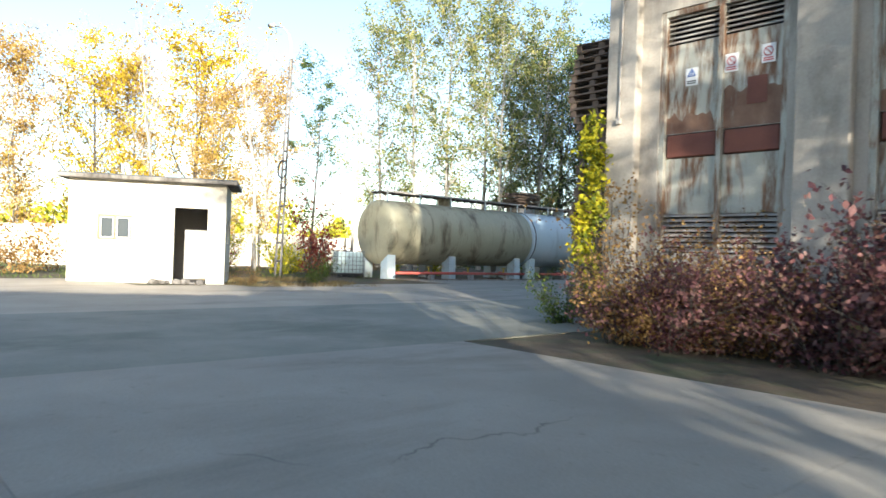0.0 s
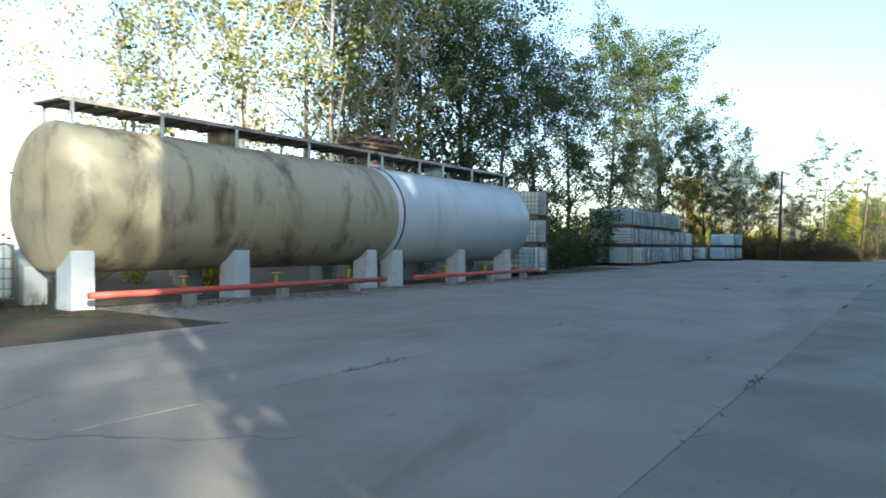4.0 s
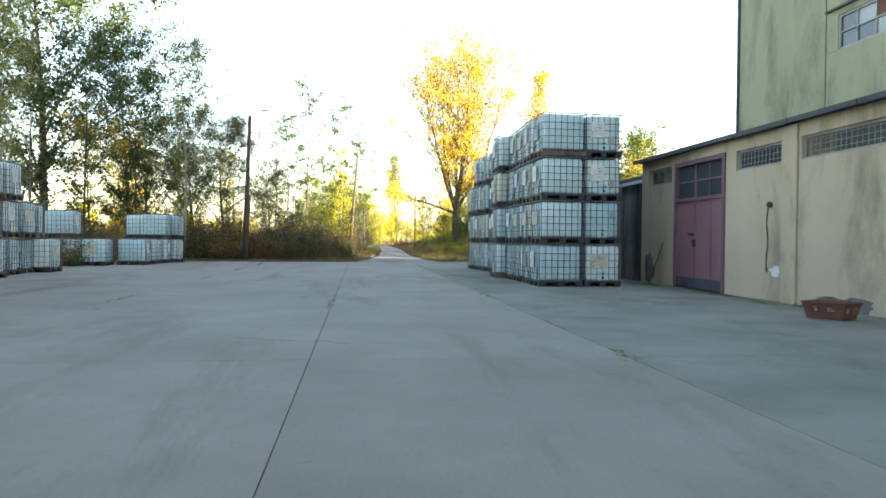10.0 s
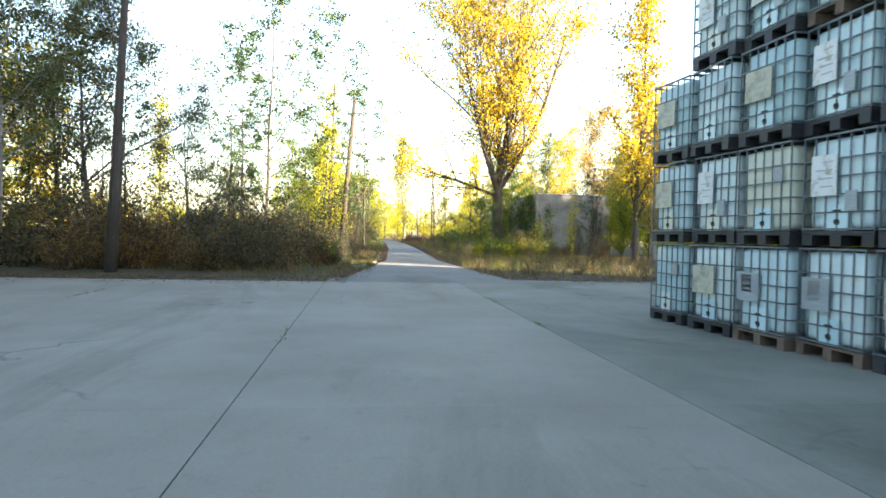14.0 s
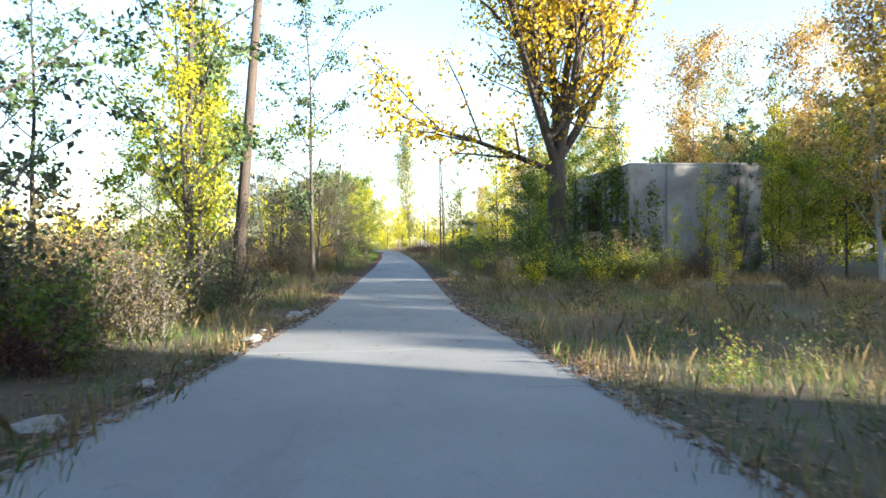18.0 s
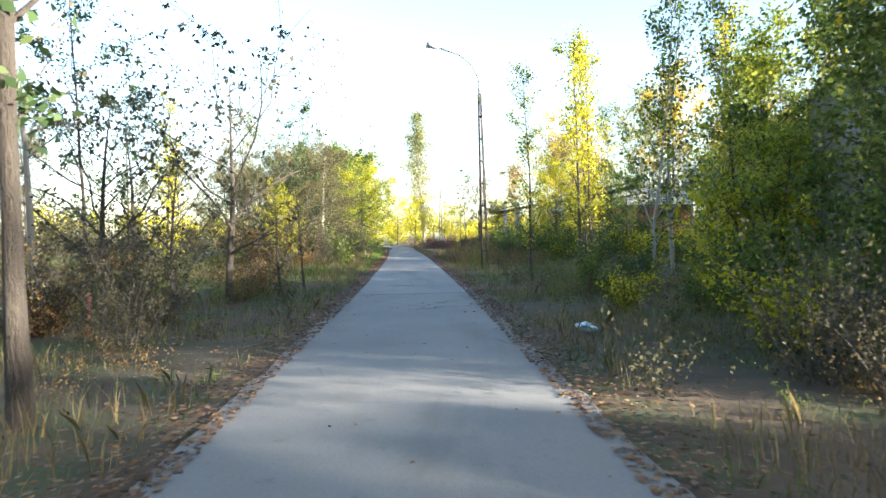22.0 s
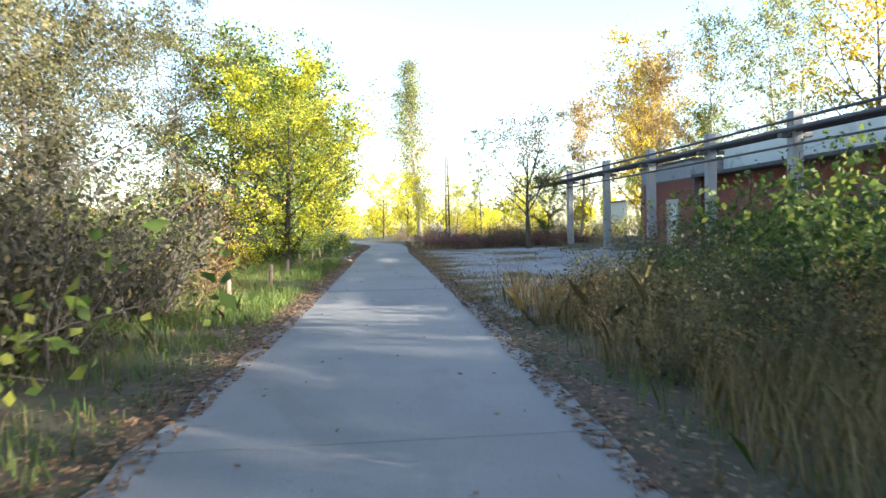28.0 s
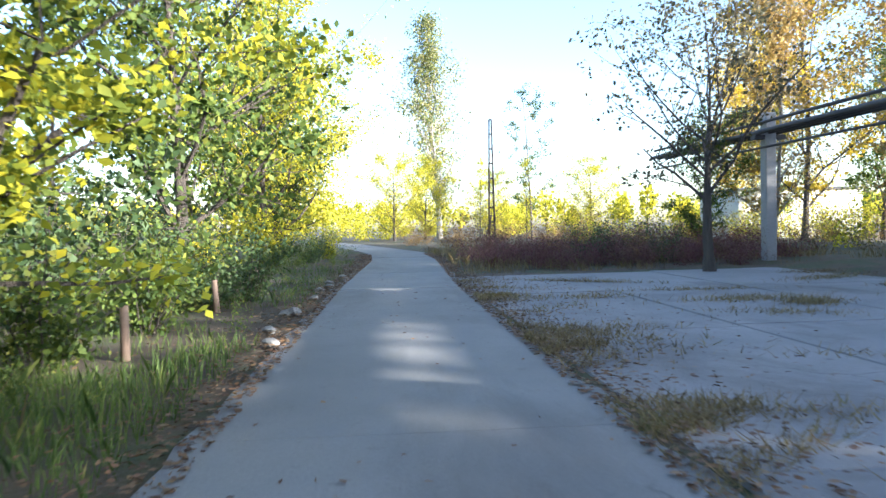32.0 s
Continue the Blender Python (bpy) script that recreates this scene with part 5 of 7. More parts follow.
slab("roof", SHEDC, bunk, (-0.5, 4.15, 99.95, 106.95, 3.8, 3.9), soft=0.03)
slab("floor", GREYC, bunk, (-0.3, 3.95, 100.15, 106.75, -0.2, 0.0))
for k in range(4):
    bm = bmesh.new()
    tube(bm, (-0.45, 102.7 + 0.5 * (k + 1), 1.6), (-0.45, 102.7 + 0.5 * (k + 1), 3.1), 0.02, n=5)
    part("window_bar", bm, RUSTD, bunk)

# ---- pipe bridge and brick workshop ----
rack = thing("pipe_bridge", (0, 0, 0), "raised pipe bridge on concrete posts carrying dark pipes", "pipe bridge")
posts = [(4.6, 139.5), (4.35, 144.3), (4.2, 149.0), (4.0, 153.8), (3.75, 158.7), (3.6, 164.6)]
for x, y in posts:
    bm = bmesh.new()
    box(bm, x - 0.16, x + 0.16, y - 0.16, y + 0.16, -0.2, 4.25)
    soften(bm, 0.03)
    part("post", bm, GREYC, rack)
    bm = bmesh.new()
    box(bm, x - 0.45, x + 0.45, y - 0.12, y + 0.12, 3.5, 3.62)
    part("bracket", bm, PIPEM, rack)
for k, (dx, z, r) in enumerate(((-0.32, 3.70, 0.07), (-0.05, 3.69, 0.06), (0.25, 3.70, 0.07), (-0.2, 3.98, 0.045), (-0.15, 3.28, 0.035))):
    bm = bmesh.new()
    run(bm, [(x0 + dx, y0, z) for x0, y0 in [(4.9, 130.0)] + posts + [(3.4, 172.0)]], r)
    part("pipe", bm, PIPEM, rack)
ws = thing("brick_workshop", (0, 0, 0), "low red brick workshop with a pale concrete fascia", "building")
WX0, WX1, WY0, WY1 = 6.2, 13.0, 154.5, 160.3
bm = bmesh.new()
wall_solid(bm, "x", WX0, WX0 + 0.3, (WY0, WY1), (-0.1, 3.1), [(156.2, 157.25, -0.1, 2.1)])
front = part("wall", bm, MORTAR, ws, "red brick front wall with pale joints")
for b in ((WX0 + 0.3, WX1, WY0, WY0 + 0.3, -0.1, 3.1), (WX0 + 0.3, WX1, WY1 - 0.3, WY1, -0.1, 3.1), (WX1 - 0.3, WX1, WY0 + 0.3, WY1 - 0.3, -0.1, 3.1)):
    slab("wall", BRICKR, ws, b)
slab("fascia", GREYC, ws, (WX0 - 0.06, WX1, WY0 - 0.06, WY1 + 0.06, 3.1, 3.86), soft=0.02)
slab("roof", FELT, ws, (WX0 - 0.15, WX1 + 0.1, WY0 - 0.15, WY1 + 0.12, 3.864, 3.93))
d = new("door")
d.parent = ws
slab("lintel", BANDW, d, (WX0 - 0.04, WX0 + 0.2, 156.1, 157.35, 2.03, 2.25))
slab("door_frame", BANDW, d, (WX0 - 0.03, WX0 + 0.2, 157.15, 157.25, 0, 2.1))
slab("door_frame", BANDW, d, (WX0 - 0.03, WX0 + 0.2, 156.2, 156.3, 0, 2.1))
slab("leaf", WHITEP, d, (WX0 + 0.05, WX0 + 0.1, 156.3, 157.15, 0.02, 2.02))
bm = bmesh.new()
box(bm, -0.012, 0.02, 0.0, 0.24, 0.0, 0.063)
brick_mesh = bpy.data.meshes.new("brick")
bm.to_mesh(brick_mesh)
bm.free()
brick_mesh.materials.append(BRICKR)
rest, count = bmesh.new(), 0
for row in range(41):
    y = WY0 + (0.0 if row % 2 else 0.125)
    z = 0.0 + row * 0.075
    while y < WY1 - 0.24:
        if not (y + 0.24 > 156.1 and y < 157.35 and z < 2.25):
            if count < 300 and 157.3 < y and z > 0.5:
                ob = new("brick", brick_mesh)
                ob.parent = front
                ob.matrix_local = pose(WX0, y, z)
                count += 1
            else:
                box(rest, WX0 - 0.012, WX0 + 0.02, y, y + 0.24, z, z + 0.063)
        y += 0.252
rest_wall = part("brickwork", rest, BRICKR, ws)
tagged(rest_wall, kind="stuff")
ws2 = thing("brick_canopy_shed", (0, 0, 0), "dark red brick shed with a rusty canopy", "shed")
bm = bmesh.new()
box(bm, 6.8, 13.0, 142.0, 154.3, -0.1, 3.05)
part("wall", bm, BRICKR, ws2)
slab("upper_wall", BANDW, ws2, (7.4, 13.0, 142.2, 154.3, 3.205, 4.35), "pale plastered upper wall")
slab("roof", PIPEM, ws2, (6.0, 13.2, 141.6, 154.4, 3.05, 3.2), soft=0.02)
for y in (142.0, 146.0, 150.0, 153.9):
    bm = bmesh.new()
    tube(bm, (6.2, y, -0.1), (6.2, y, 3.05), 0.05, n=8)
    part("post", bm, RUSTD, ws2)
back = thing("low_white_shed", (0, 0, 0), "low whitewashed shed behind the pipe bridge", "shed")
slab("wall", BANDW, back, (17.0, 26.0, 192.0, 198.0, -0.1, 3.3))
slab("roof", FELT, back, (16.8, 26.2, 191.8, 198.2, 3.3, 3.45))


# ---- vegetation ----
def grow(rng, p, d, length, radius, level, P, segs, tips):
    """A limb that wanders, tapers and forks."""
    steps = max(2, int(4 - level) + 1)
    q, r = Vector(p), radius
    for k in range(steps):
        d = (d + Vector((rng.gauss(0, 1), rng.gauss(0, 1), rng.gauss(0, 0.6))) * P["wander"] + Vector((0, 0, P["lift"]))).normalized()
        n = q + d * (length / steps)
        r1 = r * (0.62 if k == steps - 1 else 0.84)
        segs.append((q.copy(), n.copy(), r, r1, level))
        if level < P["levels"]:
            for _ in range(P["forks"]):
                if rng.random() < 0.8:
                    side = Vector((rng.gauss(0, 1), rng.gauss(0, 1), rng.gauss(0, 0.5))).normalized()
                    grow(rng, n, (d * P["follow"] + side).normalized(), length * rng.uniform(0.42, 0.62), r1 * 0.55, level + 1, P, segs, tips)
        if level >= P["levels"] - 1:
            tips.append((q.lerp(n, 0.5), level))
        q, r = n, r1
    tips.append((q, level))


def leaf_quads(rng, centres, size, droop=0.3):
    n = len(centres)
    u = rng.normal(size=(n, 3))
    u[:, 2] -= droop
    u /= np.linalg.norm(u, axis=1)[:, None]
    w = rng.normal(size=(n, 3))
    v = np.cross(u, w)
    v /= np.linalg.norm(v, axis=1)[:, None]
    s = size * rng.uniform(0.6, 1.35, size=(n, 1))
    bend = np.cross(u, v) * s * 0.14
    return np.stack([centres - u * s * 0.5, centres + v * s * 0.34 + bend, centres + u * s * 0.55, centres - v * s * 0.34 + bend], axis=1)


def tree(name, seed, label, category, bark, leaf, h, r, first, limbs, angle, reach, leaves, size, spread,
         stems=1, levels=2, forks=2, wander=0.16, lift=0.08, follow=0.9, shape="round", crown_name="crown", split=0.0, fan=0.16, limb=None):
    rng, nr = random.Random(seed), np.random.default_rng(seed)
    P = dict(wander=wander, lift=lift, follow=follow, levels=levels, forks=forks)
    t = thing(name, (0, 0, -80), label, category)
    segs, tips = [], []
    if split:
        segs.append((Vector((0, 0, -0.2)), Vector((0.03, 0.02, split * 0.55)), r * 1.2, r * 0.95, 0))
        segs.append((Vector((0.03, 0.02, split * 0.55)), Vector((0, 0, split + 0.1)), r * 0.95, r * 0.9, 0))
    for s in range(stems):
        top = Vector((0, 0, 1)) if stems == 1 else Vector((math.cos(s * 2.4 + 0.4) * fan * (0.4 + 0.9 * s / stems), math.sin(s * 2.4 + 0.4) * fan * (0.4 + 0.9 * s / stems), 1)).normalized()
        p, n = Vector((0, 0, split)) if split else Vector((top.x * 0.6, top.y * 0.6, -0.15)), 9
        hs = (h - split) * (1 if s == 0 else rng.uniform(0.78, 0.95))
        pts = [p.copy()]
        d = top.copy()
        for k in range(n):
            d = (d + Vector((rng.gauss(0, 0.035), rng.gauss(0, 0.035), 0.12))).normalized()
            p = p + d * hs / n
            pts.append(p.copy())
        rs = [max(0.012, (r if stems == 1 else r * 0.5) * (1 - 0.93 * k / n)) for k in range(n + 1)]
        for k in range(n):
            segs.append((pts[k], pts[k + 1], rs[k] * (1.25 if k == 0 and not split else 1), rs[k + 1], 0))
        tips.append((pts[-1], 1))
        for i in range(limbs):
            f = first + (1 - first) * (i + rng.random() * 0.7) / limbs
            f = min(f, 0.98)
            k = min(int(f * n), n - 1)
            q = pts[k].lerp(pts[k + 1], f * n - k)
            rel = (f - first) / (1 - first)
            prof = {"round": 0.45 + 0.75 * math.sin(math.pi * (0.12 + 0.83 * rel)), "column": 0.9 - 0.55 * rel, "cone": 1.15 - 0.95 * rel, "spindle": (0.7 + 0.7 * math.sin(math.pi * min(1.0, rel * 1.25))) * (1.05 - 0.65 * rel), "vase": 0.85 + 0.25 * rel - 0.6 * max(0, rel - 0.7) / 0.3}[shape]
            a = i * 2.4 + rng.uniform(-0.5, 0.5)
            tilt = radians(angle + rng.uniform(-10, 10))
            d = Vector((math.cos(a) * math.sin(tilt), math.sin(a) * math.sin(tilt), math.cos(tilt)))
            grow(rng, q, d, reach * prof * rng.uniform(0.75, 1.15), rs[k] * 0.45, 1, P, segs, tips)
    if limb:
        before = len(tips)
        grow(rng, (0, 0, split * 0.93), Vector(limb).normalized(), Vector(limb).length, r * 0.34, 1, dict(P, lift=0.0, wander=0.09, follow=1.1), segs, tips)
    bm = bmesh.new()
    for a, b, r0, r1, lv in segs:
        if lv >= 3 and r0 < 0.004:
            continue
        tube(bm, a, b, max(r0, 0.006), max(r1, 0.004), 8 if lv == 0 else 5 if lv == 1 else 3, cap=False)
    part("trunk", bm, bark, t)
    if leaves:
        base = np.array([tuple(p) for p, _ in tips])
        share = nr.gamma(0.7, size=len(base))
        if limb:
            share[before:] = nr.uniform(1.2, 3.2, len(base) - before)
        pick = nr.choice(len(base), leaves, p=share / share.sum())
        c = base[pick] + nr.normal(size=(leaves, 3)) * spread * 0.62 * np.array([1, 1, 0.75])
        c = c[c[:, 2] > 0.05]
        me = raw_mesh(crown_name, leaf_quads(nr, c, size), leaf)
        ob = new(crown_name, me)
        ob.parent = t
    return t


def bush(name, seed, label, leaf, w, h, stems, leaves, size, bark=None):
    """Many thin stems fanning from the ground, leaves along their outer halves."""
    rng, nr = random.Random(seed), np.random.default_rng(seed)
    stems, leaves, size = int(stems * 0.7), int(leaves * 0.66), size * 1.12
    t = thing(name, (0, 0, -80), label, "bush")
    bm = bmesh.new()
    pts = []
    for s in range(stems):
        a, out = rng.uniform(0, math.tau), rng.uniform(0.15, 1.0)
        p = Vector((math.cos(a) * w * 0.25 * rng.random(), math.sin(a) * w * 0.25 * rng.random(), -0.1))
        d = Vector((math.cos(a) * out * w * 0.9 / h, math.sin(a) * out * w * 0.9 / h, 1.0)).normalized()
        ln = h * rng.uniform(0.4, 1.25) / 4
        r = 0.014 + 0.005 * h * rng.random()
        for k in range(4):
            d = (d + Vector((rng.gauss(0, 0.18), rng.gauss(0, 0.18), -0.05 * k))).normalized()
            n = p + d * ln
            tube(bm, p, n, r, r * 0.7, 4, cap=False)
            for j in range(4):
                q = p.lerp(n, j / 4)
                pts.append(tuple(q + Vector((rng.gauss(0, 0.12), rng.gauss(0, 0.12), rng.gauss(0, 0.08)))))
            if k > 0:
                m = n + (d + Vector((rng.gauss(0, 0.8), rng.gauss(0, 0.8), rng.gauss(0, 0.4)))).normalized() * ln * 0.8
                tube(bm, n, m, r * 0.5, r * 0.25, 3, cap=False)
                pts += [tuple(n.lerp(m, j / 3)) for j in range(4)]
            p, r = n, r * 0.7
    part("brushwood", bm, bark or BARK, t)
    base = np.array(pts)
    share = nr.gamma(0.8, size=len(base))
    c = base[nr.choice(len(base), leaves, p=share / share.sum())] + nr.normal(size=(leaves, 3)) * 0.085 * h ** 0.5
    c = c[c[:, 2] > 0.03]
    ob = new("foliage", raw_mesh("foliage", leaf_quads(nr, c, size), leaf))
    ob.parent = t
    return t


T = {}
T["dark"] = [tree("tree", s, "tall dark green broadleaf tree", "tree", BARK, LEAF_DARK, 14, 0.20, 0.10, 22, 50, 4.4, 15000, 0.145, 0.52) for s in (1, 2)]
T["grove"] = [tree("tree", s, "tall dark-leaved poplar with open layered crown", "poplar", BARK, LEAF_DARK, 20, 0.26, 0.14, 24, 48, 6.6, 21000, 0.22, 0.6, lift=0.10) for s in (51, 52)]
T["amber"] = [tree("tree", s, "autumn tree in thin amber leaf with pale twigs", "tree", BARKP, LEAF_AMBER, 13, 0.14, 0.10, 20, 42, 3.9, 10000, 0.16, 0.5, lift=0.12) for s in (53, 54)]
T["pale"] = [tree("tree", s, "tall pale-barked tree with thinning yellow-green leaves", "tree", BARKP, LEAF_PALE, 16, 0.16, 0.22, 18, 40, 3.9, 6200, 0.17, 0.42, lift=0.14) for s in (3, 4)]
T["yellow"] = [tree("tree", s, "autumn tree in golden leaf", "tree", BARK, LEAF_YELLOW, 13, 0.15, 0.10, 18, 44, 4.2, 8000, 0.18, 0.46, lift=0.10) for s in (5, 6)]
T["golden_column"] = [tree("poplar", s, "slim upright poplar in golden leaf", "poplar", BARK, LEAF_GOLD, 14, 0.15, 0.12, 22, 26, 3.0, 6500, 0.16, 0.5, lift=0.16, shape="column") for s in (25,)]
T["ygreen"] = [tree("tree", s, "broad tree turning yellow-green", "tree", BARK, LEAF_YGREEN, 9, 0.17, 0.06, 20, 60, 3.9, 15000, 0.135, 0.5) for s in (7, 8)]
T["lime"] = [tree("tree", 61, "broad roadside tree in bright yellow-green autumn leaf", "tree", BARK, LEAF_LIME, 9, 0.17, 0.05, 22, 62, 4.0, 24000, 0.12, 0.38)]
T["fresh"] = [tree("tree", 81, "leafy young tree in fresh yellow-green leaf", "tree", BARK, LEAF_FRESH, 9, 0.14, 0.08, 20, 56, 3.8, 17000, 0.15, 0.42)]
T["green"] = [tree("tree", s, "leafy mid-green roadside tree", "tree", BARK, LEAF_GREEN, 9, 0.15, 0.10, 16, 52, 3.3, 8500, 0.16, 0.36) for s in (9, 10)]
T["sapling"] = [tree("sapling", s, "thin sapling with sparse dark leaves", "sapling", BARK, LEAF_DARK, 11, 0.085, 0.18, 17, 48, 2.1, 3200, 0.12, 0.22, levels=2, forks=1) for s in (11, 12)]
T["ysapling"] = [tree("sapling", s, "thin young poplar turning yellow", "sapling", BARK, LEAF_YGREEN, 9.5, 0.07, 0.12, 17, 34, 1.8, 2100, 0.11, 0.25, shape="column", lift=0.12) for s in (13, 14)]
T["gsapling"] = [tree("sapling", s, "young poplar in open blue-green leaf", "sapling", BARKP, LEAF_GREEN, 9.5, 0.07, 0.12, 17, 36, 1.9, 1700, 0.12, 0.24, shape="column", lift=0.12) for s in (71, 72)]
T["bare"] = [tree("bare_tree", 15, "nearly leafless tree with grey twigs", "tree", BARKP, LEAF_OCHRE, 12, 0.12, 0.35, 15, 42, 2.2, 160, 0.14, 0.3, levels=3, forks=1)]
T["crab"] = [tree("shrub_tree", 26, "low spreading shrub tree, nearly bare with dark leaves", "tree", BARK, LEAF_OLIVE, 4.2, 0.085, 0.22, 14, 62, 2.0, 700, 0.10, 0.15, levels=3, forks=1, wander=0.24, lift=0.05)]
T["poplar"] = [tree("poplar", s, "tall slim columnar poplar", "poplar", BARKP, LEAF_PALE, 22.5, 0.30, 0.12, 48, 27, 5.0, 11000, 0.24, 0.75, shape="spindle", lift=0.07) for s in (16,)]
T["big"] = [tree("old_poplar", 17, "large many-stemmed poplar in golden leaf", "poplar", BARK, LEAF_GOLD, 17, 0.34, 0.06, 13, 34, 5.2, 36000, 0.155, 0.55, stems=6, lift=0.12, shape="round", split=3.9, fan=0.56, limb=(-5.6, -0.6, 1.5))]
T["round"] = [tree("small_tree", 18, "small umbrella-headed tree with thin dark foliage", "tree", BARK, LEAF_OLIVE, 4.1, 0.12, 0.36, 18, 50, 2.3, 3400, 0.085, 0.22, levels=3, forks=1, lift=0.08, shape="round")]
T["willow"] = [tree("thicket_tree", s, "tangled grey-brown thicket tree with drooping twigs", "tree", BARKG, LEAF_THICKET, 7, 0.12, 0.06, 18, 48, 3.3, 30000, 0.068, 0.36, levels=3, forks=1, wander=0.3, lift=-0.03) for s in (19, 20)]
B = {}
B["brown_bush"] = [bush("bush", s, "dense brown autumn thicket of thin twigs", LEAF_OCHRE, 1.5, 1.7, 32, 4300, 0.048) for s in (30, 31)]
B["green_bush"] = [bush("bush", s, "green leafy bush on the verge", LEAF_GREEN, 1.4, 1.8, 24, 2800, 0.082) for s in (32, 33)]
B["fresh_bush"] = [bush("bush", 43, "fresh yellow-green bush beside the apron", LEAF_FRESH, 1.4, 1.8, 26, 3000, 0.075)]
B["ygreen_bush"] = [bush("bush", s, "yellow-green bush beside the lane", LEAF_YGREEN, 1.3, 2.0, 22, 2000, 0.10) for s in (34,)]
B["plum_bush"] = [bush("bush", s, "plum-brown bramble thicket with fine leaves", LEAF_PLUM, 1.5, 1.5, 32, 3100, 0.058) for s in (35, 36)]
B["red_bush"] = [bush("bush", s, "crimson autumn shrub with upright stems", LEAF_RED, 1.0, 2.6, 18, 1500, 0.10) for s in (37,)]
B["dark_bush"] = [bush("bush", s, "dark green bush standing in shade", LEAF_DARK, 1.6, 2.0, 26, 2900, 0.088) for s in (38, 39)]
B["olive_bush"] = [bush("bush", s, "grey-olive tangle of thin drooping twigs", LEAF_OLIVE, 1.5, 1.9, 40, 3000, 0.056, BARKG) for s in (40, 41)]
first_use = set()
rnd = random.Random(77)


def plant(kind, x, y, size=1.0, z=None, tall=None, turn=None):
    pool = T.get(kind) or B[kind]
    ob = rnd.choice(pool)
    base = ground_height(x, y) if z is None else z
    m = pose(x, y, base, rnd.uniform(-2, 2), rnd.uniform(-2, 2), rnd.uniform(0, 360) if turn is None else turn) @ Matrix.Diagonal((size, size, size * (tall or rnd.uniform(0.93, 1.08)), 1))
    if ob.name not in first_use:
        first_use.add(ob.name)
        ob.matrix_basis = m
        return ob
    saved = ob.scale.copy()
    ob.scale = (1, 1, 1)
    c = copy_thing(ob, m)
    ob.scale = saved
    return c


# behind the hut and the tanks
for kind, x, y, s in (
    ("yellow", -38, 12.5, 1.08), ("yellow", -40, 7, 0.85), ("amber", -37, 3.0, 0.85), ("amber", -41, -2, 0.95), ("amber", -36, -6, 0.9), ("amber", -43, 10, 0.9),
    ("amber", -35, 15.5, 0.85), ("amber", -39, -12, 1.0), ("bare", -27, 6, 0.85), ("bare", -27.5, 11.2, 0.95), ("sapling", -27, 14.0, 0.9), ("bare", -28.5, 17.5, 0.9),
    ("amber", -31, 10.5, 0.62), ("pale", -27.5, 21.0, 0.95), ("pale", -28.5, 24.5, 1.05), ("pale", -26.8, 27.5, 0.98), ("pale", -30, 29, 1.0), ("pale", -32, 22, 0.9),
    ("pale", -28, 33, 0.9), ("dark", -29.2, 40.5, 1.15), ("dark", -25.6, 43.2, 0.9), ("dark", -27.2, 38.6, 1.0), ("dark", -28.0, 34.5, 1.1), ("dark", -24.8, 45.8, 0.8), ("dark", -22.3, 85, 0.6), ("grove", -29.2, 79.0, 1.0), ("grove", -34, 76.5, 0.95), ("grove", -25.6, 82.0, 0.6), ("pale", -33, 35, 0.95), 
    ("pale", -28, 70.5, 0.75), ("sapling", -25.5, 74.5, 0.95), ("sapling", -24.0, 78.0, 0.9),
    ("yellow", -27, 80, 0.6), ("ysapling", -22.0, 79.5, 0.75), ("pale", -29, 77, 0.65), ("ysapling", -22.5, 98, 0.95), ("ysapling", -24, 104, 0.9), ("sapling", -19.5, 83, 0.65),
    ("pale", -21.5, 78.5, 0.68), ("dark", -24.0, 80.5, 0.55), ("willow", -19.5, 80.0, 1.0), ("willow", -17.0, 82.0, 0.7), ("pale", -26.5, 31.0, 1.0), ("dark", -24.6, 37.0, 0.72), ("yellow", -23.5, 84, 0.5), ("yellow", -30, 95, 0.7), ("yellow", -34, 110, 0.7), ("sapling", -17, 92, 0.9), ("sapling", -18.5, 97, 1.0), ("pale", -36, 88, 0.7)):
    plant(kind, x, y, s)
